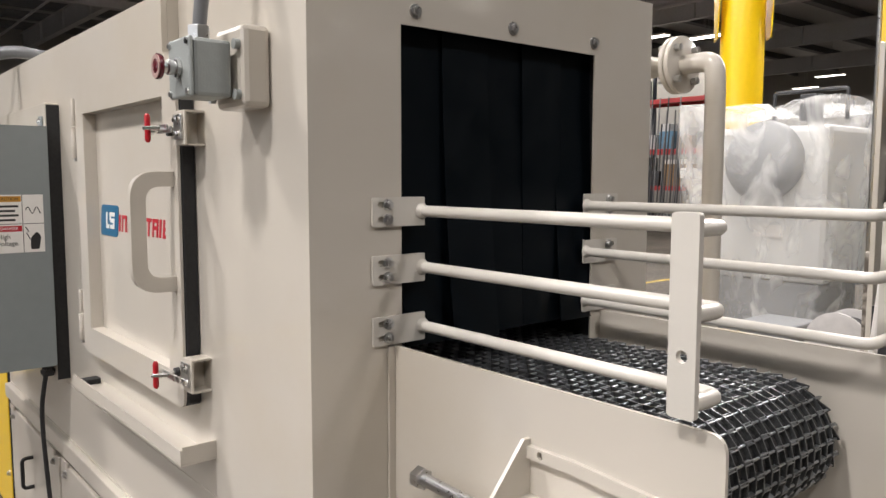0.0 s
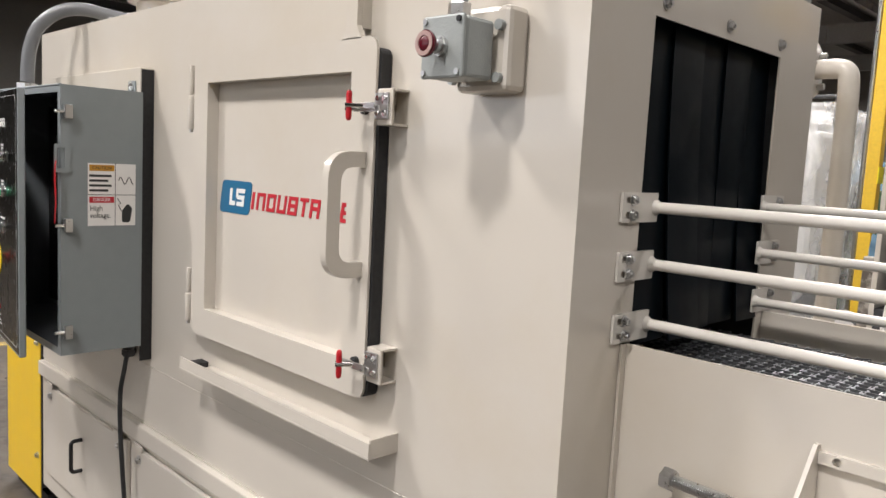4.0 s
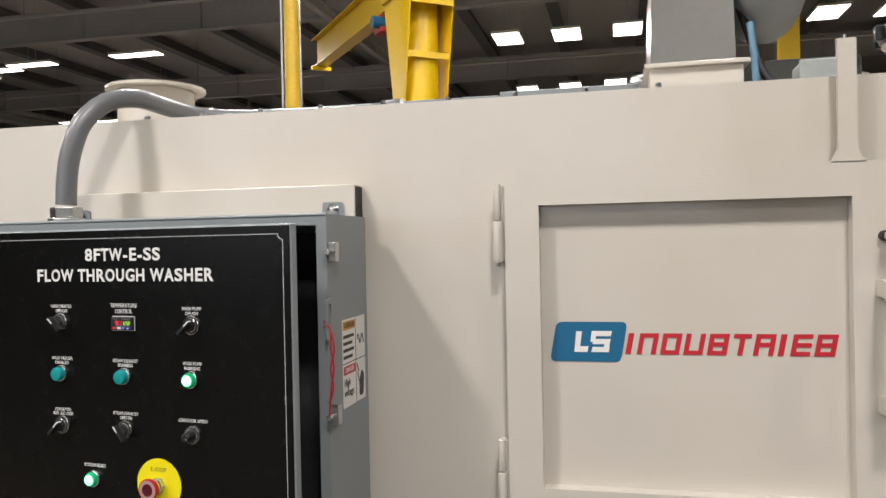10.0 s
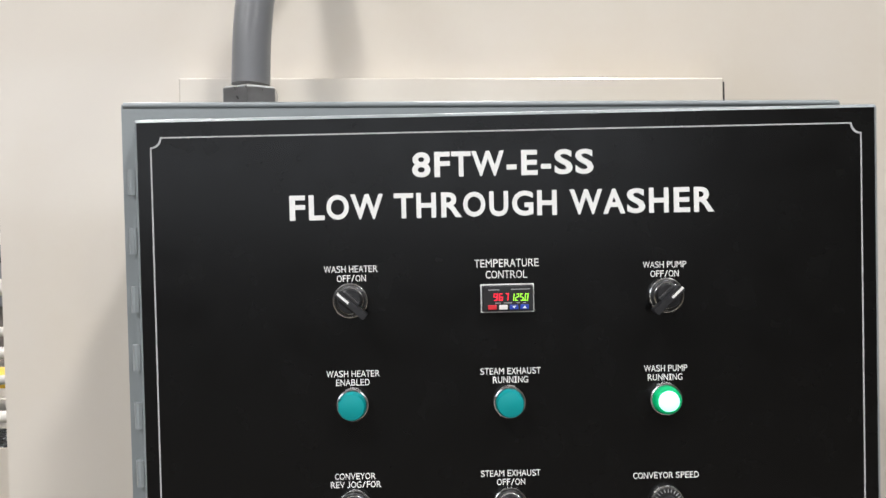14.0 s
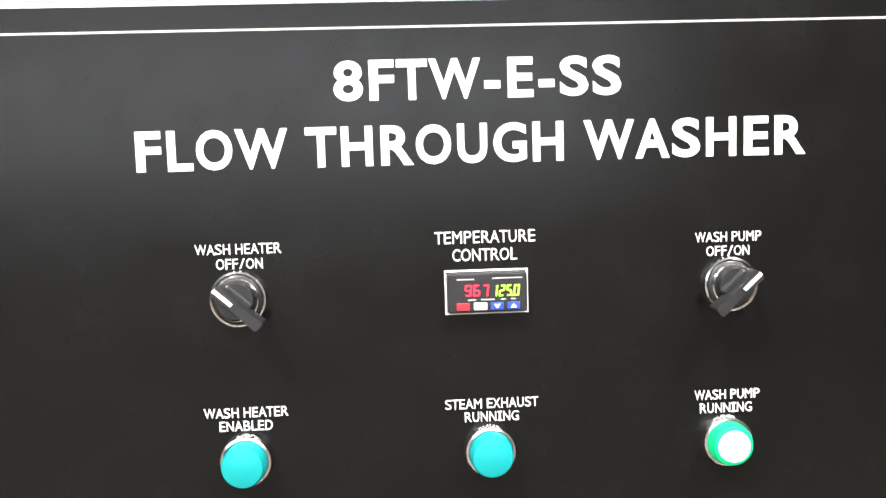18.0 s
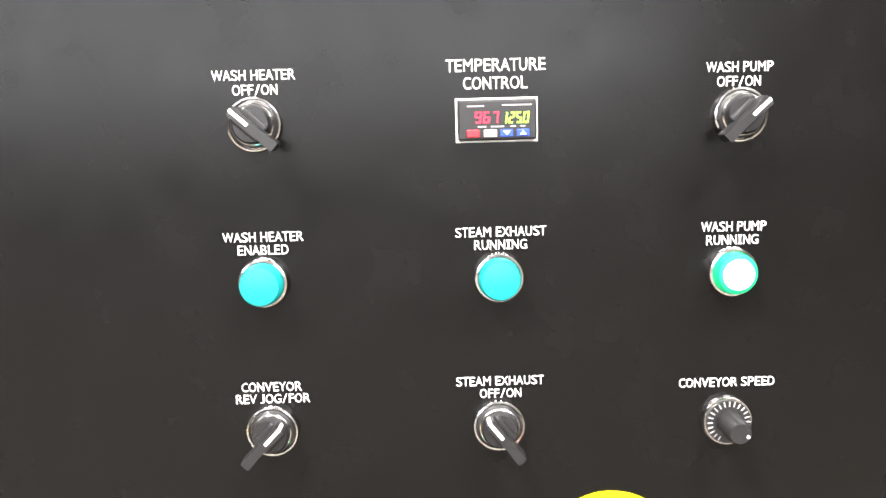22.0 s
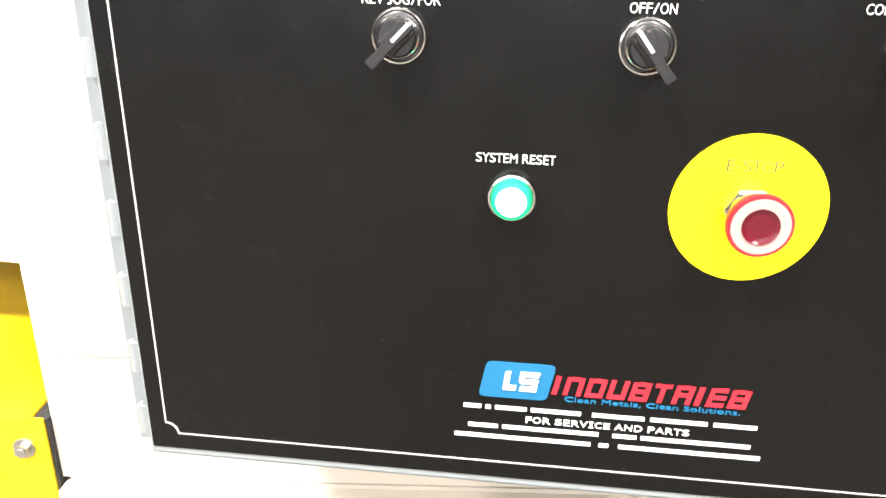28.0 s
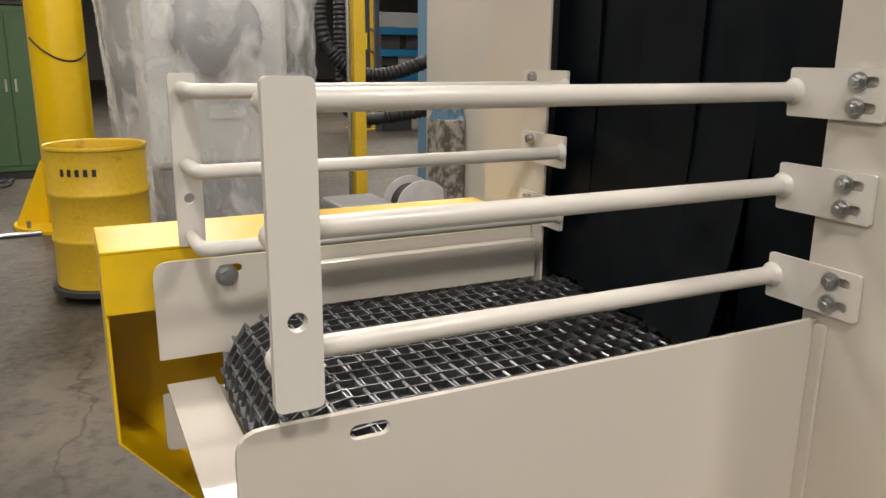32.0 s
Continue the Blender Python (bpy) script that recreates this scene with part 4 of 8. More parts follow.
# latches, lock eyes and loose wires at the open edge
for z in (1.86, 1.56, 1.27):
    la = part("latch", box(ENC_X1 - 0.001, ENC_X1 + 0.014, -0.252, -0.232, z - 0.018, z + 0.018, 0.002), STEEL, enclosure, "zinc screw clamp")
    part("latch_screw", rod((ENC_X1 + 0.004, -0.275, z), (ENC_X1 + 0.004, -0.232, z), 0.005, 12), CHROME, la)
part("lock_hasp", sheet(arc_corners([(-0.275, 1.700), (-0.235, 1.700), (-0.235, 1.775), (-0.275, 1.775)], 0.005), 0.003, [arc_corners([(-0.268, 1.712), (-0.250, 1.712), (-0.250, 1.765), (-0.268, 1.765)], 0.004)], "yz", ENC_X1 + 0.0005), GREY_ENC, enclosure, "slotted locking plate")
for k in range(2):
    pts = smooth_path([(ENC_X1 - 0.006, -0.266, 1.735 - 0.01 * k), (ENC_X1 + 0.010, -0.275, 1.722), (ENC_X1 + 0.018 - 0.006 * k, -0.278, 1.685), (ENC_X1 + 0.010 + 0.006 * k, -0.276, 1.650), (ENC_X1 + 0.014 - 0.004 * k, -0.275, 1.615), (ENC_X1 + 0.006, -0.276, 1.585 - 0.02 * k)], 8)
    part("loose_wire", tube(pts, 0.0016, 6), RED, enclosure, "red twisted wire")
# mounting ears
for x in (ENC_X0 + 0.062, ENC_X1 - 0.070):
    ear = part("mounting_ear", sheet(arc_corners([(x - 0.026, ENC_Z1 - 0.02), (x + 0.026, ENC_Z1 - 0.02), (x + 0.023, ENC_Z1 + 0.034), (x - 0.023, ENC_Z1 + 0.034)], 0.006), 0.003, plane="xz", at=-0.0435), GREY_ENC, enclosure)
    part("ear_bolt", turned([(0.0135, 0), (0.0135, 0.002), (0.0105, 0.0045), (0.005, 0.008), (0.001, 0.009)], (x, -0.0436, ENC_Z1 + 0.017), (0, -1, 0), 20), CHROME, ear)
foot = part("foot_bracket", box(0.241, 0.244, -0.074, -0.0005, 1.122, 1.2045), CREAM, enclosure, "cream folded channel bracket")
part("bracket_flange", box(0.218, 0.2405, -0.074, -0.0005, 1.122, 1.125, 0.001), CREAM, foot)
part("bracket_flange", box(0.218, 0.2405, -0.030, -0.0005, 1.200, 1.203, 0.001), CREAM, foot)
# warning label on the side
LX = ENC_X1 + 0.0002
lab = part("warning_label", box(LX, LX + 0.0006, -0.163, -0.060, 1.606, 1.728), LABEL, enclosure, "white warning label with amber and red bands")
for y0, y1, z0, z1, m in ((-0.160, -0.107, 1.713, 1.725, LABEL_AMBER), (-0.160, -0.107, 1.651, 1.663, LOGO_RED), (-0.163, -0.060, 1.6662, 1.6674, INK_BLACK), (-0.1055, -0.1043, 1.606, 1.728, INK_BLACK)):
    part("label_band", box(LX + 0.0006, LX + 0.0010, y0, y1, z0, z1), m, lab)


def on_side(y, z):
    return Matrix.Translation((LX + 0.0012, y, z)) @ Euler((radians(90), 0, radians(90))).to_matrix().to_4x4()


words("CAUTION", 0.0092, INK_BLACK, lab, on_side(-0.1335, 1.719), thick=0.0002, name="label_lettering")
words("DANGER", 0.0092, INK, lab, on_side(-0.1335, 1.657), thick=0.0002, name="label_lettering")
for text, z in (("High", 1.640), ("voltage.", 1.626)):
    words(text, 0.0145, INK_BLACK, lab, on_side(-0.159, z), align="LEFT", thick=0.0002, name="label_lettering")
for k in range(4):
    part("label_bar", box(LX + 0.0006, LX + 0.0009, -0.160, -0.113 - 0.007 * (k % 2), 1.7015 - 0.0095 * k, 1.7060 - 0.0095 * k), INK_BLACK, lab)
part("label_drawing", tube([(LX + 0.0008, -0.098 + 0.032 * k / 12, 1.695 + 0.007 * math.sin(k * 0.9)) for k in range(13)], 0.0010, 6), INK_BLACK, lab)
part("label_drawing", sheet(arc_corners([(-0.090, 1.612), (-0.072, 1.612), (-0.067, 1.640), (-0.077, 1.650), (-0.090, 1.636)], 0.005), 0.0004, plane="yz", at=LX + 0.0006), INK_BLACK, lab)
part("label_drawing", tube([(LX + 0.0008, -0.100, 1.660), (LX + 0.0008, -0.093, 1.650), (LX + 0.0008, -0.098, 1.647), (LX + 0.0008, -0.091, 1.634)], 0.0011, 6), INK_BLACK, lab)
lab.matrix_basis = Matrix.Translation((0, -0.060, 1.728)) @ Matrix.Diagonal((1, 1.26, 1.40, 1)) @ Matrix.Translation((0, 0.060, -1.728))
# hub, gland and conduit out of the top
bend = thing("conduit_bend", "grey flexible conduit bent over the washer's top edge", "conduit")
part("hub", rod((0.340, -0.150, ENC_Z1 + 0.0003), (0.340, -0.150, ENC_Z1 + 0.012), 0.037, 28, bevel=0.002), STEEL, bend, "zinc hub")
part("gland_nut", rod((0.340, -0.150, ENC_Z1 + 0.0123), (0.340, -0.150, ENC_Z1 + 0.036), 0.0325, 6, bevel=0.003), STEEL, bend, "octagonal zinc gland nut")
part("sheath", tube(smooth_path([(0.340, -0.150, ENC_Z1 + 0.0403), (0.343, -0.149, 2.03), (0.350, -0.142, 2.09), (0.363, -0.118, 2.155), (0.388, -0.065, 2.205), (0.42, 0.0, 2.220), (0.455, 0.07, 2.208), (0.50, 0.13, 2.196), (0.58, 0.18, 2.194), (0.72, 0.205, 2.194), (0.86, 0.215, 2.195), (0.965, 0.22, 2.198)], 8), 0.0215, 18), CONDUIT, bend, "grey flexible sheath", True)
part("end_coupling", rod((0.95, 0.2195, 2.1975), (0.99, 0.221, 2.199), 0.027, 16), STEEL, bend, "zinc coupling", True)

# ---- flow-through washer ----
TOP, DEPTH, LONG, SEAM = 2.172, 0.895, 2.44, 0.951
MIDY = 0.4475
washer = thing("parts_washer", "cream enamelled flow-through parts washer with open ends", "washer")


def rect(u0, u1, v0, v1):
    return [(u0, v0), (u1, v0), (u1, v1), (u0, v1)]


part("front_wall", box(0, LONG, 0, 0.004, SEAM, TOP), CREAM, washer)
part("back_wall", box(0, LONG, DEPTH - 0.004, DEPTH, SEAM, TOP), CREAM, washer)
part("top_plate", box(0.004, LONG - 0.004, 0.004, DEPTH - 0.004, TOP - 0.006, TOP - 0.002), CREAM, washer)
for x in (0.0, LONG - 0.004):
    part("end_wall", sheet(rect(0.004, DEPTH - 0.004, SEAM, TOP), 0.004, [rect(0.182, 0.695, 1.16, 2.037)], "yz", x), CREAM, washer, "cream end wall with a square opening")
# near-black sheets put the shade into the washer's hollow
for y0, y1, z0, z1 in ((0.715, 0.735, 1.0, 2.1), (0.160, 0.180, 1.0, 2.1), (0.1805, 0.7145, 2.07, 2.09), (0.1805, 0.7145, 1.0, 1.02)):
    part("shade_lining", box(0.01, LONG - 0.01, y0, y1, z0, z1), INSIDE, washer, "near-black lining with the shade put in")
part("weld_seam", tube([(0.003, -0.0002, 1.128), (0.6, -0.0002, 1.133), (1.25, -0.0002, 1.129), (LONG - 0.003, -0.0002, 1.131)], 0.0016, 8), CREAM, washer, "painted weld bead", True)
# bolts over the openings
for x, s in ((LONG, 1), (0.0, -1)):
    for y in (0.213, 0.449, 0.690):
        part("bolt", hexbolt((x, y, 2.062), (s, 0, 0), 0.0085, 0.007), STEEL, washer)
# lower tank with its ledge and covers
part("tank", box(0.0, LONG, -0.003, DEPTH, GROUND + 0.12, SEAM - 0.062, 0.003), CREAM, washer, "cream lower tank")
ledge = box(0.0, LONG, -0.020, DEPTH, SEAM - 0.062, SEAM - 0.008, 0.004)
part("tank_ledge", ledge, CREAM, washer)
part("seam_gasket", box(0.01, LONG - 0.01, -0.0015, 0.02, SEAM - 0.0075, SEAM - 0.0015), CREAM, washer)
for x0, x1 in ((0.08, 0.83), (0.86, 1.60), (1.63, 2.38)):
    cover = part("access_cover", box(x0, x1, -0.018, -0.0035, GROUND + 0.20, SEAM - 0.085, 0.004), CREAM, washer, "bolted cream access cover")
    for x in (x0 + 0.06, x1 - 0.06):
        part("cover_bolt", hexbolt((x, -0.018, SEAM - 0.115), (0, -1, 0), 0.010, 0.008), STEEL, cover)
        part("hinge_tab", box(x - 0.03, x + 0.03, -0.024, -0.0185, SEAM - 0.0845, SEAM - 0.066), CREAM, cover)
    hx = (x0 + x1) / 2
    part("pull_handle", tube(bent([(hx, -0.019, GROUND + 0.33), (hx, -0.055, GROUND + 0.33), (hx, -0.055, GROUND + 0.44), (hx, -0.019, GROUND + 0.44)], 0.015), 0.007, 10), BLACK, cover, "black pull handle", True)
for x in (0.12, LONG / 2, LONG - 0.12):
    for y in (0.08, DEPTH - 0.08):
        part("foot", box(x - 0.05, x + 0.05, y - 0.05, y + 0.05, GROUND, GROUND + 0.12, 0.004), CREAM, washer)

# access door
D0, D1, Z0, Z1 = 1.272, 1.990, 1.305, 2.008
door2 = part("access_door", sheet(arc_corners(rect(D0, D1, Z0, Z1), [0.03, 0.03, 0.03, 0.002]), 0.006, [rect(1.341, 1.915, 1.376, 1.944)], "xz", -0.036), CREAM, washer, "cream framed door with a sunk panel")
part("door_panel", box(1.335, 1.921, -0.0045, -0.0005, 1.370, 1.950), CREAM, door2, "sunk cream panel")
for x0, x1, z0, z1 in ((1.335, 1.341, 1.370, 1.950), (1.915, 1.921, 1.370, 1.950), (1.341, 1.915, 1.944, 1.950), (1.341, 1.915, 1.370, 1.376)):
    part("recess_side", box(x0, x1, -0.030, -0.0046, z0, z1), CREAM, door2)
part("door_seal", sheet(arc_corners(rect(D0 + 0.004, D1 + 0.005, Z0 + 0.004, Z1 - 0.02), 0.02), 0.026, [rect(1.330, 1.926, 1.365, 1.955)], "xz", -0.0285), RUBBER, door2, "black rubber seal")
strap = sheet([(1.880, Z1 - 0.002), (1.940, Z1 - 0.002), (1.926, Z1 + 0.024), (1.926, 2.234), (1.894, 2.234), (1.894, Z1 + 0.024)], 0.012, plane="xz", at=-0.036)
part("top_strap", strap, CREAM, door2)
part("strap_web", box(1.905, 1.926, -0.0235, -0.0005, Z1 + 0.02, 2.226), CREAM, door2)
part("strap_pin", rod((1.908, -0.03, 2.2345), (1.908, -0.03, 2.241), 0.006, 10), STEEL, door2)
maker_mark(door2, 1.363, 1.893, 1.628, 1.708, -0.0058, INK)
# hinges
for z0, z1 in ((1.830, 1.990), (1.332, 1.472)):
    hg = part("hinge", box(1.252, 1.273, -0.030, -0.0005, z0 + 0.004, z1 - 0.004, 0.002), CREAM, door2)
    part("barrel", rod((1.258, -0.036, z0), (1.258, -0.036, z0 + (z1 - z0) * 0.52), 0.010, 14, bevel=0.002), CREAM, hg, "", True)
    part("barrel", rod((1.258, -0.036, z0 + (z1 - z0) * 0.54), (1.258, -0.036, z1), 0.007, 14, bevel=0.002), CREAM, hg, "", True)
    part("hinge_pin", rod((1.258, -0.036, z0 - 0.008), (1.258, -0.036, z0), 0.005, 10), STEEL, hg)
# pull handle
part("grab_handle", sheet(arc_corners([(-0.0365, 1.548), (-0.124, 1.548), (-0.124, 1.790), (-0.0365, 1.790), (-0.0365, 1.760), (-0.094, 1.760), (-0.094, 1.578), (-0.0365, 1.578)], [0, 0.055, 0.055, 0, 0, 0.03, 0.03, 0], 8), 0.019, plane="yz", at=1.9525), CREAM, door2, "cream flat-bar handle", True)



def toggle_clamp(z):
    """A toggle clamp on a bent bracket: zinc plates, a tip screw and a red tee handle."""
    c = part("clamp_bracket", box(2.004, 2.046, -0.042, -0.036, z - 0.034, z + 0.034, 0.002), CREAM, washer, "cream bent bracket with a toggle clamp")
    part("bracket_side", join(box(2.004, 2.008, -0.0355, -0.0005, z - 0.034, z + 0.034), box(2.0085, 2.046, -0.0355, -0.0005, z + 0.030, z + 0.034)), CREAM, c)
    part("bracket_side", box(2.0085, 2.046, -0.0355, -0.0005, z - 0.034, z - 0.030), CREAM, c)
    part("clamp_base", box(2.002, 2.040, -0.0465, -0.0425, z - 0.022, z + 0.026, 0.001), STEEL, c, "zinc clamp base")
    for dx in (0.010, 0.030):
        for dz in (-0.012, 0.016):
            part("rivet", rod((2.002 + dx, -0.0466, z + dz), (2.002 + dx, -0.0506, z + dz), 0.005, 10), CHROME, c)
    arm = box(1.960, 2.034, -0.064, -0.060, z - 0.010, z + 0.002, 0.001)
    arm = box(1.965, 2.030, -0.071, -0.067, z - 0.006, z + 0.006, 0.001, bm=arm)
    part("clamp_arm", arm, STEEL, c, "zinc lever arm")
    part("tip_screw", rod((1.966, -0.078, z - 0.004), (1.966, -0.040, z - 0.004), 0.0042, 12), CHROME, c)
    part("tip_nut", rod((1.966, -0.082, z - 0.004), (1.966, -0.073, z - 0.004), 0.009, 6), CHROME, c)
    part("tip_pad", rod((1.966, -0.0455, z - 0.004), (1.966, -0.0365, z - 0.004), 0.0095, 14), RUBBER, c, "black rubber tip")
    part("lever_rod", rod((1.995, -0.068, z), (1.976, -0.096, z), 0.0045, 10), CHROME, c)
    part("tee_handle", turned([(0.0025, 0), (0.0050, 0.003), (0.0058, 0.008), (0.0055, 0.028), (0.0058, 0.048), (0.0050, 0.053), (0.0025, 0.056)], (1.978, -0.088, z - 0.028), (0, 0, 1), 14), RED, c, "red dipped tee handle", True)


toggle_clamp(1.874)
toggle_clamp(1.384)
# drip trough under the door
tr = part("drip_trough", box(1.290, 2.060, -0.074, -0.0005, 1.214, 1.218), CREAM, washer, "cream folded drip trough")
part("trough_lip", box(1.290, 2.060, -0.074, -0.070, 1.2185, 1.246), CREAM, tr)
part("trough_end", box(2.056, 2.060, -0.0695, -0.0005, 1.2185, 1.252), CREAM, tr)
# near-black block stands for the shade in the trough's open end
part("trough_end_shade", box(1.292, 1.330, -0.060, -0.014, 1.2185, 1.232), INSIDE, tr)
# plate behind the control cabinet
part("mounting_plate", box(0.236, 0.955, -0.0395, -0.0005, 1.150, 2.001, 0.002), CREAM, washer, "cream stand-off plate")
# thin black strip drawn for the plate's shadow line
part("plate_shadow_strip", box(0.9553, 0.9583, -0.036, -0.0005, 1.155, 1.996), RUBBER, washer, "black strip for the plate's shadow line")
cable = smooth_path([(0.94, -0.06, 1.20), (0.945, -0.075, 1.13), (0.93, -0.08, 1.05), (0.925, -0.075, 0.9), (0.94, -0.06, 0.6), (0.98, -0.05, GROUND + 0.012), (1.3, -0.10, GROUND + 0.012)], 6)
solid("power_cable", tube(cable, 0.0068, 10), RUBBER, "black power cable hanging to the floor", "cable", smooth=True)

plug = thing("cable_gland", "black cable gland under the control cabinet", "cable gland")
part("gland_body", rod((0.94, -0.06, 1.2048), (0.94, -0.06, 1.170), 0.017, 16), BLACK, plug, "", True)
part("gland_nut", rod((0.94, -0.06, 1.190), (0.94, -0.06, 1.176), 0.021, 6), BLACK, plug)

# stop switch box on its bracket
stop = thing("stop_switch_box", "grey cast stop switch box with a red push button", "switch box")
part("bracket", box(2.213, 2.213 + 0.112, -0.050, -0.0005, 1.893, 2.028, 0.010), CREAM, stop, "cream folded bracket")
part("box_body", box(2.217, 2.304, -0.124, -0.0600, 1.908, 2.000, 0.006), GREY_BOX, stop, "grey cast box")
part("box_lid", box(2.215, 2.306, -0.132, -0.1245, 1.906, 2.002, 0.004), GREY_BOX, stop, "grey lid")
for x in (2.224, 2.297):
    for z in (1.915, 1.993):
        part("lid_screw", rod((x, -0.1321, z), (x, -0.1352, z), 0.0048, 12), STEEL if (x, z) != (2.297, 1.993) else BLACK, stop)
for x in (2.212, 2.3095):
    for z in (1.914, 1.995):
        part("fixing_lug", rod((x, -0.0505, z), (x, -0.0598, z), 0.0085, 14), GREY_BOX, stop)
nut = part("stop_button", rod((2.26, -0.1322, 1.954), (2.26, -0.138, 1.954), 0.0155, 8), STEEL, stop, "red push-pull button with a pale ring")
part("collar", turned([(0.0105, 0), (0.0125, 0.006), (0.0125, 0.012), (0.0095, 0.014), (0.0095, 0.022)], (2.26, -0.138, 1.954), (0, -1, 0), 26), STEEL, nut, "", True)
part("head", turned([(0.011, 0), (0.0195, 0.003), (0.0205, 0.006), (0.0205, 0.009), (0.0195, 0.010)], (2.26, -0.158, 1.954), (0, -1, 0), 32), RED_BUTTON, nut, "", True)
part("ring", sheet(ring_points(2.26, 1.954, 0.0185, 32), 0.0014, [ring_points(2.26, 1.954, 0.0120, 32)], "xz", -0.1695), WHITE_RING, nut, "pale ring")
part("centre", turned([(0.0118, 0), (0.009, 0.0015), (0.002, 0.0025)], (2.26, -0.1682, 1.954), (0, -1, 0), 28), RED_BUTTON, nut, "", True)
part("gland_nut", rod((2.26, -0.096, 2.0025), (2.26, -0.096, 2.026), 0.0185, 6, bevel=0.002), STEEL, stop)
solid("flexible_conduit", tube(smooth_path([(2.26, -0.096, 2.012), (2.263, -0.090, 2.075), (2.269, -0.075, 2.130), (2.284, -0.03, 2.180), (2.305, 0.04, 2.200), (2.335, 0.13, 2.197), (2.365, 0.23, 2.188), (2.38, 0.30, 2.172)], 8), 0.0118, 14), CONDUIT, "grey flexible conduit bent over the washer's top edge", "conduit", smooth=True)

# ---- conveyors through both ends ----
def belt_strip(width, pitch, n):
    """One flat-wire row of the belt: a strip folded to and fro between two cross rods."""
    bm = bmesh.new()
    step = width / n
    pts = []
    for k in range(n + 1):
        y = -width / 2 + k * step
        a, b = (-pitch * 0.62, pitch * 0.62) if k % 2 == 0 else (pitch * 0.62, -pitch * 0.62)
        pts += [(a, y - step * 0.03), (b, y + step * 0.03)] if 0 < k < n else [(b, y)]
    t, h = 0.0010, 0.0040
    rows = []
    for k, (x, y) in enumerate(pts):
        p, q = Vector((*pts[max(k - 1, 0)], 0)), Vector((*pts[min(k + 1, len(pts) - 1)], 0))
        d = (q - p).normalized()
        s = Vector((-d.y, d.x, 0)) * t * 1.3
        rows.append([bm.verts.new((x + e * s.x, y + e * s.y, z)) for e, z in ((1, h), (-1, h), (-1, -h), (1, -h))])
    for a, b in zip(rows, rows[1:]):
        for k in range(4):
            face = bm.faces.new((a[k], a[(k + 1) % 4], b[(k + 1) % 4], b[k]))
            # faces that run across the belt take the paler wire
            face.material_index = int(abs(a[0].co.y - b[0].co.y) > abs(a[0].co.x - b[0].co.x))
    bm.faces.new(rows[0][::-1])
    bm.faces.new(rows[-1])
    return bm


def conveyor(name, label, s, x_end, nose_x, roll_r, top_z):
    """A belt conveyor out of one end of the washer: s is -1 or 1, x_end the wall it leaves."""
    one = thing(name, label, "conveyor", "conveyors")
    pitch, width = 0.0240, 0.505
    row = belt_strip(width, pitch, 22)
    me = bpy.data.meshes.new("belt_link")
    bmesh.ops.recalc_face_normals(row, faces=row.faces)
    row.to_mesh(me)
    row.free()
    me.materials.append(BELT)
    me.materials.append(BELT_FOLD)
    cross = rod((0, -width / 2 - 0.001, 0), (0, width / 2 + 0.001, 0), 0.0024, 6)
    rod_me = bpy.data.meshes.new("cross_rod")
    cross.to_mesh(rod_me)
    cross.free()
    rod_me.materials.append(BELT_FOLD)
    # near-black sheet and roller put shade behind the mesh openings
    belt = part("belt", box(min(x_end - s * 0.45, nose_x), max(x_end - s * 0.45, nose_x), 0.2, 0.69, top_z - 0.05, top_z - 0.046), INSIDE, one, "flat-wire mesh belt over a near-black shade sheet")
    zc = top_z - roll_r
    length, k = 0.0, 0
    flat = abs(nose_x - (x_end - s * 0.45))
    while length < flat + math.pi * roll_r + 0.22:
        if length < flat:
            x, z, a = x_end - s * 0.45 + s * length, top_z, 0.0
        elif length < flat + math.pi * roll_r:
            a = (length - flat) / roll_r
            x, z = nose_x + s * roll_r * math.sin(a), zc + roll_r * math.cos(a)
        else:
            a = math.pi
            x, z = nose_x - s * (length - flat - math.pi * roll_r), zc - roll_r
        ob = new("belt_link", me)
        ob.parent = belt
        ob.matrix_basis = Matrix.Translation((x, MIDY, z)) @ Euler((0, a * s, 0)).to_matrix().to_4x4() @ Matrix.Diagonal((1, -1 if k % 2 else 1, 1, 1))
        r2 = new("cross_rod", rod_me)
        r2.parent = belt
        half = pitch / 2
        r2.matrix_basis = Matrix.Translation((x + s * half * math.cos(a), MIDY, z - half * math.sin(a)))
        length += pitch
        k += 1
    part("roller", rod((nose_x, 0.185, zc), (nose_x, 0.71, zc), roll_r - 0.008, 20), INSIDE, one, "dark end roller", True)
    return one


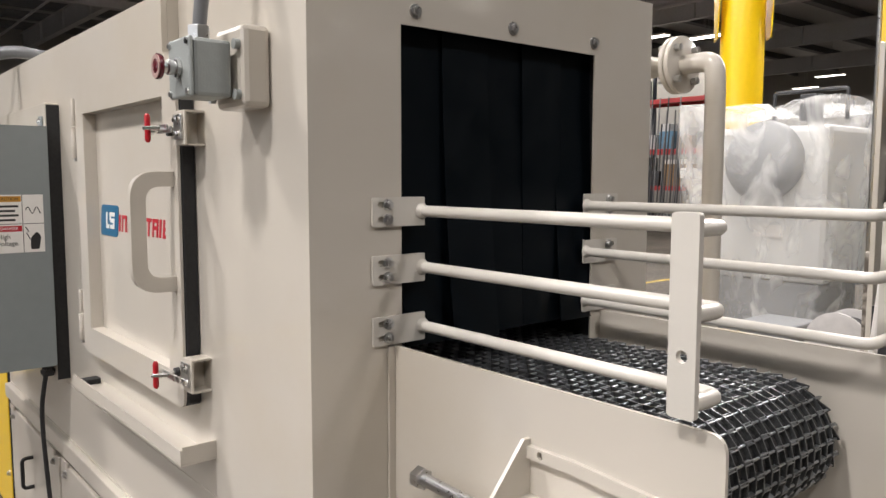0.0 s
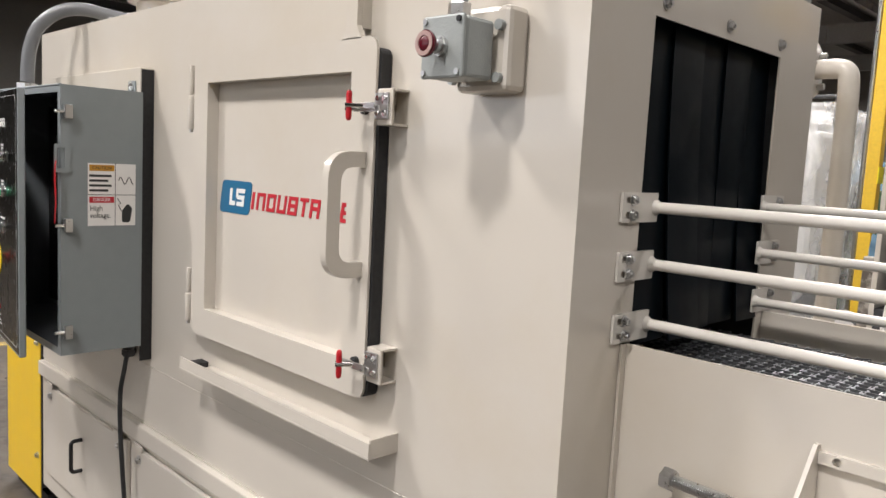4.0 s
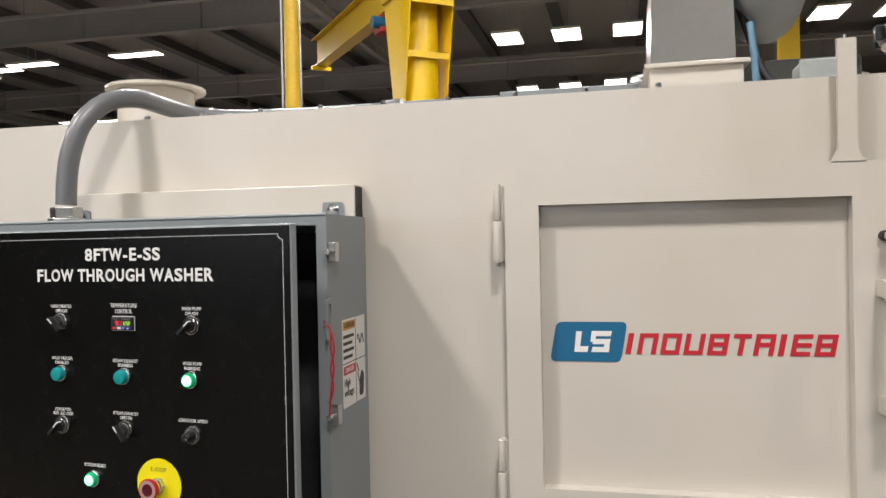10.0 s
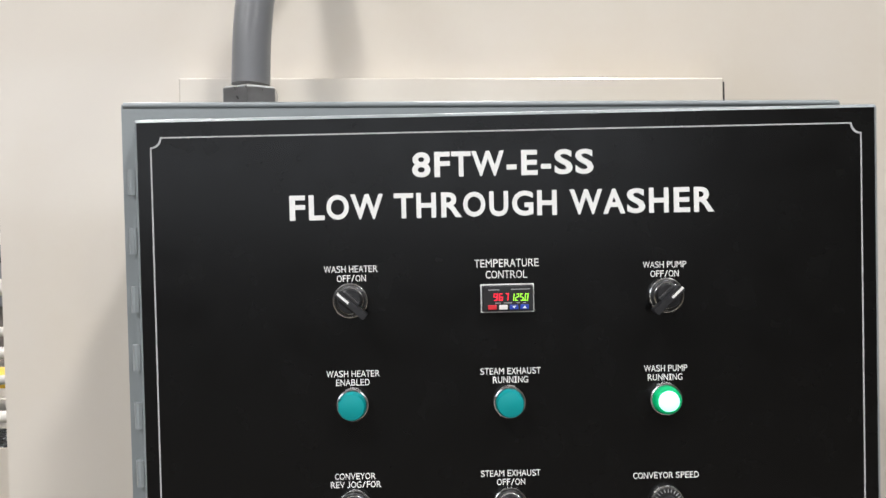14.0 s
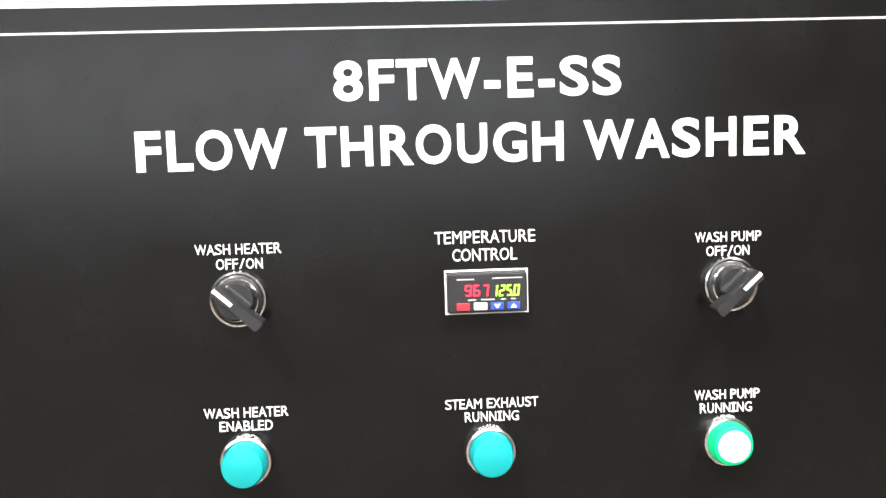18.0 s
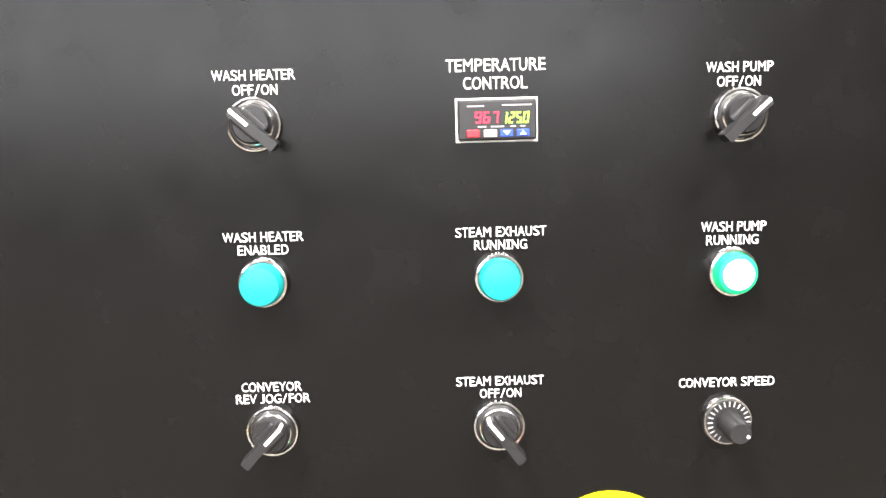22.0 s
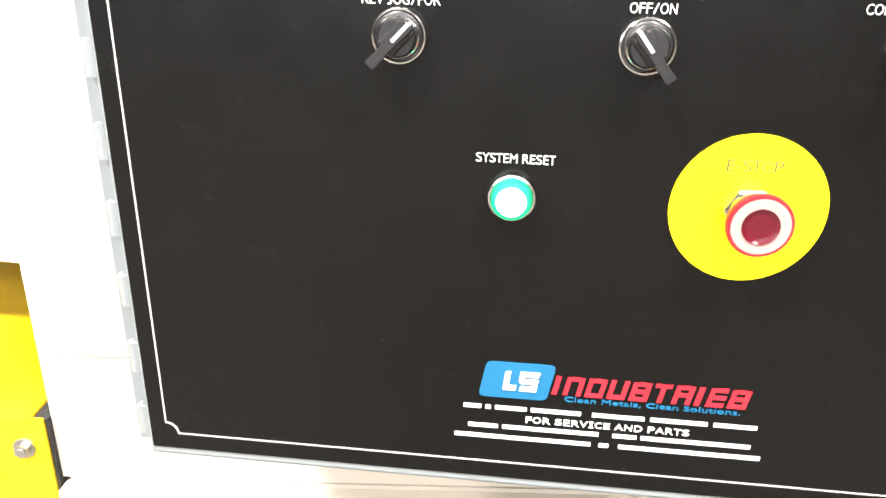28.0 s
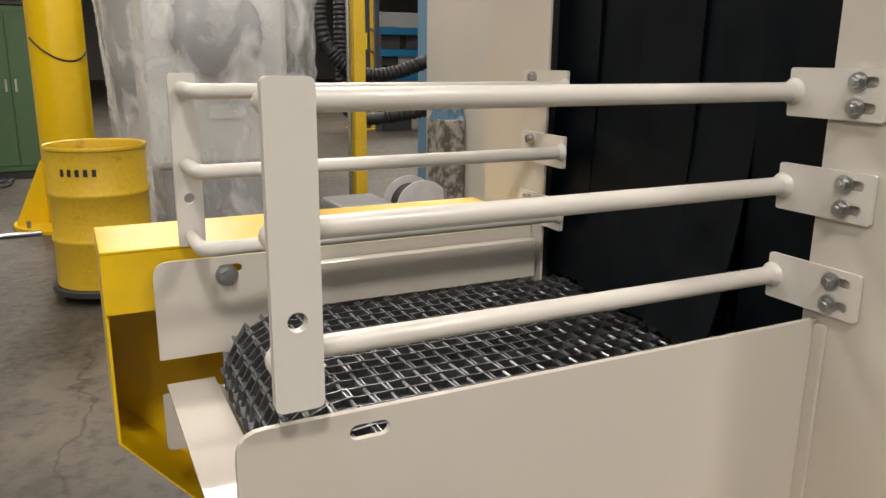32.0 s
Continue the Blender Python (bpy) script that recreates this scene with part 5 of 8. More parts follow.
def guard_rail(name, s, x_end, y_plate, inward, post_x, group, reach=0.066, drop=0.0):
    """Three round bars welded to slotted plates on the end wall, bent round to a flat post."""
    one = thing(name, "cream three-bar guard rail with slotted brackets and a flat post", "guard rail", group)
    zs = (1.7265, 1.6265, 1.526) if s < 0 else (1.720, 1.621, 1.516)
    low, hole = (1.512, 1.579) if s < 0 else (1.504, 1.576)
    zs, low, hole = [z - drop for z in zs], low - drop, hole - drop
    yb = y_plate + inward * (reach - 0.006)
    for z in zs:
        y0, y1 = sorted((y_plate - inward * 0.045, y_plate + inward * reach))
        br = part("bracket", sheet(arc_corners(rect(y0, y1, z - 0.025, z + 0.025), 0.003), 0.005 * s, [slot_points(y_plate - inward * 0.020, z + 0.0125, 0.030, 0.0105), slot_points(y_plate - inward * 0.020, z - 0.0125, 0.030, 0.0105)], "yz", x_end + s * 0.0006), CREAM_RAIL, one, "cream slotted bracket")
        for dz in (0.0125, -0.0125):
            part("bolt", hexbolt((x_end + s * 0.0058, y_plate - inward * 0.014, z + dz), (s, 0, 0), 0.0068, 0.0065), STEEL, br)
        part("weld", turned([(0.0145, 0), (0.0125, 0.003), (0.0102, 0.008)], (x_end + s * 0.0058, yb, z), (s, 0, 0), 18), CREAM_RAIL, br, "", True)
        line = bent([(x_end + s * 0.0058, yb, z), (post_x + s * 0.0005, yb, z), (post_x + s * 0.0005, y_plate - inward * 0.012, z)], 0.020, 7)
        part("bar", tube(line, 0.0098, 16), CREAM_RAIL, one, "cream round bar", True)
    y0, y1 = sorted((y_plate - inward * 0.012, y_plate - inward * 0.021))
    part("post", sheet(arc_corners(rect(post_x - 0.0180, post_x + 0.0180, low, zs[0] + 0.020), 0.006), y1 - y0, [ring_points(post_x, hole, 0.0075, 16)], "xz", y0), CREAM_RAIL, one, "flat cream post with a bolt hole")
    return one


def flange_bearing(parent, x, y, z, way):
    """A square four-bolt bearing with a shaft end."""
    b = part("bearing", sheet(arc_corners(rect(x - 0.056, x + 0.056, z - 0.056, z + 0.056), 0.014), way * 0.016, [], "xz", y), BEARING, parent, "black four-bolt flange bearing")
    part("bearing_hub", turned([(0.046, 0), (0.044, 0.012), (0.036, 0.020), (0.034, 0.026), (0.027, 0.027), (0.026, 0.020)], (x, y + way * 0.0161, z), (0, way, 0), 36), BEARING, b, "", True)
    part("lock_collar", turned([(0.025, 0), (0.025, 0.014), (0.022, 0.016)], (x, y + way * 0.036, z), (0, way, 0), 28), BLACK, b, "", True)
    part("shaft_end", turned([(0.0165, 0), (0.0165, 0.024), (0.015, 0.026)], (x, y + way * 0.036, z), (0, way, 0), 24), STEEL, b, "bare steel shaft end", True)
    part("grease_nipple", rod((x, y + way * 0.017, z + 0.040), (x, y + way * 0.026, z + 0.044), 0.005, 8), LABEL_AMBER, b)
    for dx in (-0.0435, 0.0435):
        for dz in (-0.0425, 0.0425):
            bo = part("bearing_bolt", rod((x + dx, y + way * 0.0162, z + dz), (x + dx, y + way * 0.026, z + dz), 0.0105, 6), STEEL, b)
            part("bolt_end", turned([(0.0085, 0), (0.0085, 0.006), (0.006, 0.010), (0.001, 0.0115)], (x + dx, y + way * 0.026, z + dz), (0, way, 0), 14), CHROME, bo, "", True)
    return b


# infeed end
infeed = conveyor("infeed_conveyor", "cream infeed conveyor with a flat-wire mesh belt", -1, 0.0, -0.452, 0.078, 1.394)
PL = [(-0.612, 1.492), (-0.612, 1.350), (-0.523, 1.350), (-0.523, 1.297), (-0.612, 1.297), (-0.612, 1.210), (-0.001, 1.166), (-0.001, 1.492)]
for y, drop in ((0.163, 0.0), (0.727, 0.012)):
    part("side_plate", sheet(arc_corners([(u, v - drop) for u, v in PL], [0.022, 0.003, 0.002, 0.002, 0.003, 0.010, 0.001, 0.001]), 0.006, [slot_points(-0.508, 1.474 - drop, 0.034, 0.013)], "xz", y), CREAM, infeed, "cream conveyor side plate")
part("back_strip", box(-0.44, -0.002, 0.7205, 0.7265, 1.405, 1.452), CREAM, infeed)
part("side_guide", box(-0.405, -0.008, 0.7000, 0.7030, 1.398, 1.462, 0.001), CREAM, infeed, "folded cream guide strip beside the belt")
part("side_guide", box(-0.405, -0.008, 0.7035, 0.720, 1.459, 1.462), CREAM, infeed)
part("plate_bolt", hexbolt((-0.513, 0.7265, 1.453), (0, -1, 0), 0.011, 0.012), STEEL, infeed)
part("take_up_channel", box(-0.606, -0.54, 0.170, 0.720, 1.300, 1.304), CREAM, infeed)
flange_bearing(infeed, -0.4785, 0.1625, 1.336, -1)
part("bearing_shim", box(-0.548, -0.535, 0.150, 0.1625, 1.345, 1.375), BEARING, infeed)
part("shaft_block", box(-0.56, -0.49, 0.1695, 0.19, 1.29, 1.37, 0.004), BEARING, infeed)
part("corner_angle", box(-0.0065, -0.0008, 0.150, 0.1625, 1.17, 1.488), CREAM, infeed)
guard_rail("guard_rail", -1, 0.0, 0.163, 1, -0.568, "guard rails")
guard_rail("guard_rail", -1, 0.0, 0.715, -1, -0.556, "guard rails", 0.080, 0.012)

# outfeed end
outfeed = conveyor("outfeed_conveyor", "cream outfeed conveyor with a flat-wire mesh belt", 1, LONG, 2.868, 0.098, 1.430)
PR = [(LONG + 0.001, 1.488), (LONG + 0.001, 1.12), (3.068, 1.12), (3.068, 1.490)]
for y in (0.163, 0.727):
    part("side_plate", sheet(arc_corners(PR, [0.001, 0.001, 0.01, 0.024]), 0.006, [], "xz", y), CREAM, outfeed, "cream conveyor side plate")
part("back_strip", box(2.75, 3.40, 0.7340, 0.7380, 1.26, 1.36), CREAM, outfeed)
part("back_apron", box(LONG + 0.002, 3.42, 0.7385, 0.7425, 1.12, 1.488), CREAM, outfeed)
part("corner_angle", box(LONG + 0.0008, LONG + 0.0065, 0.150, 0.1625, 1.12, 1.488), CREAM, outfeed)
guard_rail("guard_rail", 1, LONG, 0.163, 1, 3.021, "guard rails")
guard_rail("guard_rail", 1, LONG, 0.730, -1, 3.021, "guard rails")
# take-up screw and its frame
tk = part("take_up_frame", sheet([(2.770, 0.0865), (3.062, 0.0865), (3.062, 0.1622), (2.770, 0.1622)], 0.005, plane="xy", at=1.3245), CREAM, outfeed, "cream take-up frame")
part("frame_end", sheet([(0.0865, 1.16), (0.1625, 1.16), (0.1625, 1.410), (0.150, 1.410), (0.0865, 1.337)], 0.006, plane="yz", at=2.7635), CREAM, tk, "cream triangular gusset")
part("frame_flange", sheet([(2.770, 1.383), (2.85, 1.383), (3.06, 1.370), (3.06, 1.388), (2.85, 1.401), (2.770, 1.401)], 0.008, [ring_points(2.795, 1.392, 0.006, 12)], "xz", 0.1545), CREAM, tk)
part("front_lip", box(2.770, 3.062, 0.0815, 0.0863, 1.303, 1.3295), CREAM, tk)
part("frame_foot", box(2.770, 3.062, 0.0865, 0.162, 1.155, 1.160), CREAM, tk)
part("slide_block", box(2.83, 3.03, 0.095, 0.150, 1.19, 1.312, 0.006), BEARING, tk, "blue-black sliding bearing block")
th = [(0.0088 if k % 2 else 0.0104, 0.0018 * k) for k in range(112)]
part("take_up_screw", turned(th, (2.570, 0.128, 1.296), (1, 0, -0.02), 16), STEEL, tk, "zinc threaded rod")
part("screw_nut", rod((2.552, 0.128, 1.2965), (2.571, 0.128, 1.296), 0.0185, 6, bevel=0.002), STEEL, tk, "zinc hex nut")

# strip curtains inside both openings
for x, s in ((LONG - 0.03, 1), (0.03, -1)):
    cur = thing("strip_curtain", "black rubber strip curtain in the washer's opening", "curtain", "strip curtains")
    n = 5
    for k in range(n):
        w = 0.515 / n
        y0 = 0.190 + k * w
        bm = bmesh.new()
        rows = []
        lean = 0.010 * math.sin(k * 2.1 + s)
        for r in range(9):
            t = r / 8
            z = 2.065 - t * (2.065 - (1.478 if s > 0 else 1.406))
            bow = s * ((0.018 * math.sin(k * 1.7) + 0.02) * t * t if s > 0 else (0.038 + 0.015 * math.sin(k * 1.7)) * t ** 4 * (0.12 if k in (0, n - 1) else 1)) + 0.006 * (k % 2)
            yy = y0 + lean * t
            rows.append([bm.verts.new((x + bow + 0.002 * math.sin((q / 4) * math.pi) * (0.4 + t), yy + w * 1.10 * q / 4, z)) for q in range(5)])
        for a, b in zip(rows, rows[1:]):
            for q in range(4):
                bm.faces.new((a[q], a[q + 1], b[q + 1], b[q]))
        got = bmesh.ops.extrude_face_region(bm, geom=bm.faces[:])
        bmesh.ops.translate(bm, vec=(-s * 0.003, 0, 0), verts=[v for v in got["geom"] if isinstance(v, bmesh.types.BMVert)])
        part("strip", bm, CURTAIN, cur, "", True)
    part("curtain_bar", box(min(x - s * 0.02, x + s * 0.004), max(x - s * 0.02, x + s * 0.004), 0.185, 0.712, 2.045, 2.069), INSIDE, cur)

# yellow drive cover under the infeed and chain guard behind it
drv = thing("drive_cover", "bright yellow sheet-steel drive cover beside the washer", "machine guard")
part("cover_top", box(-0.416, -0.020, -0.008, 0.60, 1.041, 1.045), YELLOW, drv)
part("cover_front", box(-0.416, -0.004, -0.012, -0.0085, GROUND + 0.06, 1.045), YELLOW, drv)
part("cover_side", box(-0.420, -0.4165, -0.012, 0.60, GROUND + 0.06, 1.045), YELLOW, drv)
part("cover_back", box(-0.416, -0.004, 0.6005, 0.604, GROUND + 0.06, 1.045), YELLOW, drv)
for z in (1.003, 0.55):
    part("cover_bolt", hexbolt((-0.033, -0.012, z), (0, -1, 0), 0.0095, 0.008), STEEL, drv)
part("cover_foot", box(-0.40, -0.02, 0.02, 0.58, GROUND, GROUND + 0.0595), INSIDE, drv)
part("drive_seal", box(-0.0195, -0.0008, -0.0080, 0.60, GROUND + 0.10, 1.042), RUBBER, drv, "black edge strip")
part("sensor_block", box(-0.050, -0.003, 0.172, 0.30, 1.095, 1.162, 0.004), RUBBER, drv, "black block under the conveyor")
cg = thing("chain_guard", "bright yellow folded chain guard behind the conveyor", "machine guard", at=pose(0, 0, -0.022))
part("guard_top", box(-0.676, -0.012, 0.745, 0.92, 1.516, 1.520, 0.001), YELLOW, cg)
part("guard_lip", box(-0.676, -0.012, 0.745, 0.749, 1.430, 1.5155), YELLOW, cg)
part("guard_back", sheet([(-0.676, 1.5155), (-0.676, 1.235), (-0.52, 1.05), (-0.012, 1.05), (-0.012, 1.5155)], 0.004, plane="xz", at=0.916), YELLOW, cg)
part("guard_end", box(-0.676, -0.672, 0.7495, 0.9155, 1.235, 1.5155), YELLOW, cg)
low = sheet([(-0.676, 1.235), (-0.52, 1.05), (-0.52, 1.054), (-0.676, 1.239)], 0.166, plane="xz", at=0.7495)
part("guard_floor", low, YELLOW, cg)
part("guard_bolt", hexbolt((-0.060, 0.80, 1.520), (0, 0, 1), 0.009, 0.008), STEEL, cg)
part("guard_stay", box(-0.30, -0.26, 0.7335, 0.7448, 1.46, 1.50), CREAM, cg)

# ---- blower and pipes on the roof of the washer ----
blower = thing("exhaust_blower", "grey plastic exhaust blower with a black motor on a stand", "blower")
part("plinth", box(1.572, 1.776, 0.25, 0.60, TOP, 2.262, 0.002), CREAM, blower, "cream sheet-steel plinth")
part("plinth_flange", box(1.560, 1.790, 0.238, 0.612, 2.2622, 2.272, 0.002), CREAM, blower)
ped = bmesh.new()
bmesh.ops.create_cube(ped, size=1, matrix=Matrix.Translation((1.668, 0.42, 2.380)) @ Matrix.Diagonal((0.186, 0.32, 0.214, 1)))
for v in ped.verts:
    if v.co.z > 2.38:
        v.co.x = 1.668 + (v.co.x - 1.668) * 0.94
bmesh.ops.delete(ped, geom=[f for f in ped.faces if f.normal.x > 0.9], context="FACES_ONLY")
part("pedestal", ped, SPECKLE, blower, "mottled galvanised pedestal")
# dark block put in for the shade of the open pedestal
part("pedestal_shade_block", box(1.582, 1.748, 0.265, 0.575, 2.2735, 2.483), DARK, blower, "dark block for the shade inside the folded pedestal")
AX, AZ, AY = 1.845, 2.595, 0.40
# scroll housing: a round duct that winds in towards the shaft, with an upright outlet
pts, rad = [], []
for k in range(12):
    pts.append(Vector((AX - 0.01, 0.235, 2.775 - 0.0165 * k)))
    rad.append(0.0885)
for k in range(1, 40):
    a = k / 39
    ang = math.pi + a * math.pi * 1.75
    r = 0.165 * (1 - 0.16 * a)
    pts.append(Vector((AX - 0.01 + 0.030 * a, AY + r * math.cos(ang), AZ - 0.015 + r * math.sin(ang))))
    rad.append(0.0885 - 0.022 * a)
sc = bmesh.new()
rings = []
for i, p in enumerate(pts):
    d = (pts[min(i + 1, len(pts) - 1)] - pts[max(i - 1, 0)]).normalized()
    side = Vector((1, 0, 0))
    nrm = d.cross(side).normalized()
    rings.append([sc.verts.new(p + (side * math.cos(2 * math.pi * q / 28) + nrm * math.sin(2 * math.pi * q / 28)) * rad[i]) for q in range(28)])
for lo, hi in zip(rings, rings[1:]):
    for q in range(28):
        sc.faces.new((lo[q], lo[(q + 1) % 28], hi[(q + 1) % 28], hi[q]))
sc.faces.new(rings[-1])
sc = turned([(0.15, 0), (0.165, 0.02), (0.165, 0.09), (0.15, 0.11)], (AX - 0.05, AY, AZ), (1, 0, 0), 40, sc)
part("scroll_housing", sc, GREY_PVC, blower, "grey moulded scroll housing", True)
part("outlet_collar", turned([(0.0885, 0), (0.092, 0.002), (0.0935, 0.006), (0.0935, 0.064), (0.090, 0.066), (0.084, 0.065), (0.084, 0.0)], (AX - 0.01, 0.235, 2.712), (0, 0, 1), 40), GREY_PVC, blower, "", True)
fl = part("inlet_flange", turned([(0.09, 0), (0.118, 0.001), (0.121, 0.006), (0.121, 0.018), (0.113, 0.024), (0.09, 0.025)], (1.900, AY, AZ - 0.02), (1, 0, 0), 40), YELLOW_OLD, blower, "yellow inlet flange ring", True)
for k in range(8):
    a = radians(45 * k + 20)
    part("flange_lug", rod((1.897, AY + 0.119 * math.cos(a), AZ - 0.02 + 0.119 * math.sin(a)), (1.925, AY + 0.119 * math.cos(a), AZ - 0.02 + 0.119 * math.sin(a)), 0.012, 10), YELLOW_OLD, fl)
    part("lug_bolt", rod((1.925, AY + 0.119 * math.cos(a), AZ - 0.02 + 0.119 * math.sin(a)), (1.933, AY + 0.119 * math.cos(a), AZ - 0.02 + 0.119 * math.sin(a)), 0.007, 6), STEEL, fl)
cp = part("rubber_coupling", turned([(0.094, 0), (0.098, 0.003), (0.098, 0.140), (0.094, 0.143)], (1.921, AY, AZ - 0.02), (1, 0, 0), 40), RUBBER, blower, "black rubber sleeve", True)
for x in (1.930, 2.040):
    part("band_clamp", turned([(0.0985, 0), (0.1002, 0.001), (0.1002, 0.013), (0.0985, 0.014)], (x, AY, AZ - 0.02), (1, 0, 0), 40), CHROME, cp, "steel band clamp", True)
    part("clamp_screw", rod((x + 0.007, AY - 0.03, AZ + 0.084), (x + 0.007, AY + 0.03, AZ + 0.084), 0.006, 8), CHROME, cp)
# motor
part("motor_body", rod((1.575, AY - 0.01, AZ + 0.01), (1.775, AY - 0.01, AZ + 0.01), 0.066, 32), BLACK_MOTOR, blower, "black finned motor", True)
for k in range(30):
    a = radians(12 * k)
    m = Matrix.Translation((1.665, AY - 0.01, AZ + 0.01)) @ Euler((a, 0, 0)).to_matrix().to_4x4()
    part("cooling_fin", box(-0.072, 0.072, -0.0018, 0.0018, 0.064, 0.0765), BLACK_MOTOR, blower, at=m)
part("fan_cowl", turned([(0.060, 0), (0.072, 0.006), (0.078, 0.016), (0.078, 0.083)], (1.504, AY - 0.01, AZ + 0.01), (1, 0, 0), 36), BLACK_MOTOR, blower, "black fan cowl", True)
part("cowl_grille", turned([(0.045, 0), (0.045, 0.003)], (1.501, AY - 0.01, AZ + 0.01), (1, 0, 0), 24), INSIDE, blower)
part("terminal_box", box(1.615, 1.715, AY - 0.085, AY + 0.02, AZ + 0.0825, AZ + 0.118, 0.006), BLACK_MOTOR, blower, "black terminal box")
part("terminal_lid", box(1.610, 1.720, AY - 0.090, AY + 0.025, AZ + 0.1182, AZ + 0.127, 0.004), BLACK_MOTOR, blower)
part("motor_foot", box(1.600, 1.720, AY - 0.11, AY + 0.05, 2.4872, 2.540, 0.003), BLACK_MOTOR, blower)
part("motor_end", rod((1.745, AY - 0.01, AZ + 0.01), (1.79, AY - 0.01, AZ + 0.01), 0.083, 32), BLACK_MOTOR, blower, "", True)
part("drain_tube", tube([(1.79, 0.25, 2.35), (1.795, 0.235, 2.28), (1.80, 0.23, 2.173)], 0.008, 10), BLUE, blower, "pale blue drain tube", True)
solid("motor_cable", tube(smooth_path([(1.72, 0.35, 2.70), (1.74, 0.33, 2.55), (1.80, 0.30, 2.32), (1.84, 0.28, 2.22), (1.93, 0.25, 2.187), (2.02, 0.26, 2.182), (2.07, 0.30, 2.18)], 8), 0.009, 10), RUBBER, "black motor cable looped on the washer's top", "cable", smooth=True)
jb = thing("junction_box", "small grey junction box on the washer's top", "junction box")
part("body", box(1.86, 1.945, 0.10, 0.18, TOP, 2.225, 0.005), GREY_BOX, jb)
part("lid", box(1.857, 1.948, 0.0935, 0.0997, TOP + 0.001, 2.228, 0.003), GREY_BOX, jb)
# elbow, valve and stack
duct = thing("exhaust_duct", "white plastic elbow on a black valve and cream stack", "duct")
line = [(2.050, AY, AZ - 0.02)] + [Vector((2.131 + 0.105 * math.sin(a), AY, AZ - 0.02 - 0.105 + 0.105 * math.cos(a))) for a in [radians(6 * k) for k in range(16)]] + [(2.236, AY, 2.385)]
part("elbow", tube(line, 0.0965, 36), WHITE_PVC, duct, "white plastic elbow", True)
part("valve_collar", turned([(0.096, 0), (0.0995, 0.004), (0.0995, 0.058), (0.096, 0.064)], (2.236, AY, 2.362), (0, 0, 1), 40), BLACK_MOTOR, duct, "black collar", True)
vr = part("valve_ring", turned([(0.118, 0), (0.136, 0.004), (0.138, 0.010), (0.138, 0.034), (0.128, 0.042), (0.10, 0.045)], (2.236, AY, 2.320), (0, 0, 1), 44), BLACK_MOTOR, duct, "black clamp ring", True)
for k in range(10):
    a = radians(36 * k)
    part("ring_lug", box(-0.012, 0.012, -0.010, 0.010, 0, 0.036, 0.003), BLACK_MOTOR, vr, at=Matrix.Translation((2.236 + 0.138 * math.cos(a), AY + 0.138 * math.sin(a), 2.323)) @ Euler((0, 0, a)).to_matrix().to_4x4())
part("stack_flange", turned([(0.118, 0), (0.130, 0.002), (0.130, 0.008), (0.118, 0.010)], (2.236, AY, 2.309), (0, 0, 1), 44), CREAM, duct, "", True)
part("riser", turned([(0.1165, 0), (0.1165, 0.138)], (2.236, AY, TOP - 0.001), (0, 0, 1), 44), CREAM, duct, "cream steel stack", True)
part("damper_arm", sheet([(-0.07, -0.012), (0.075, -0.020), (0.095, 0.004), (0.085, 0.022), (-0.06, 0.016)], 0.004, plane="xz", at=0), CREAM, duct, "cream damper lever", at=Matrix.Translation((2.272, AY - 0.131, 2.265)) @ Euler((0, radians(28), radians(10))).to_matrix().to_4x4())
part("damper_spindle", rod((2.235, AY - 0.150, 2.290), (2.235, AY - 0.110, 2.290), 0.010, 12), STEEL, duct)
part("damper_rod", rod((2.212, AY - 0.140, 2.215), (2.228, AY - 0.128, 2.245), 0.0035, 8), BLACK, duct)
# second collar, hood boxes and pipes on top
col = thing("vent_collar", "open cream vent collar with a flange", "vent")
part("collar", turned([(0.104, 0), (0.104, 0.145), (0.098, 0.145), (0.098, 0.0)], (0.222, 0.37, TOP - 0.001), (0, 0, 1), 40), CREAM, col, "", True)
part("flange", turned([(0.098, 0), (0.135, 0.001), (0.135, 0.009), (0.098, 0.010)], (0.222, 0.37, 2.317), (0, 0, 1), 44), CREAM, col, "", True)
hood = thing("top_hatch", "blue-grey sheet-steel hatch boxes on the washer's top", "hatch")
part("hatch_box", box(0.46, 1.19, 0.46, 0.80, TOP - 0.001, 2.266, 0.003), GREY_ENC, hood)
part("hatch_box", box(1.1925, 1.555, 0.46, 0.80, TOP - 0.001, 2.274, 0.003), GREY_ENC, hood)
part("olive_box", box(1.80, 2.11, 0.58, 0.86, TOP - 0.001, 2.335, 0.003), GREY_SIDE, hood, "olive grey box")
part("olive_box", box(2.36, 2.43, 0.50, 0.86, TOP - 0.001, 2.365, 0.003), GREY_SIDE, hood, "olive grey box")
for k in range(9):
    x = 0.42 + 0.145 * k
    solid("top_bolt", hexbolt((x, 0.03, TOP), (0, 0, 1), 0.007, 0.010), STEEL, "zinc bolt along the washer's top edge", "bolt", "top edge bolts")
solid("steam_pipe", tube(bent([(1.55, 0.72, 2.30), (1.55, 0.70, 2.325), (1.70, 0.70, 2.325), (1.98, 0.70, 2.325), (2.03, 0.70, 2.20)], 0.04), 0.020, 14), CHROME, "bright steel pipe loop on the washer's top", "pipe", smooth=True)
drain = thing("drain_pipe", "cream flanged pipe at the washer's back", "pipe", at=pose(0.013, 0.015, 0))
PX, PY, PZ = 2.29, 1.20, 2.08
part("pipe_stub", rod((PX - 0.06, 0.8815, PZ - 0.002), (PX - 0.06, PY + 0.02, PZ), 0.026, 24), CREAM, drain, "", True)
run = bent([(2.18, PY, PZ), (2.395, PY, PZ), (2.40, PY, PZ - 0.06), (2.40, PY, GROUND)], 0.06, 10)
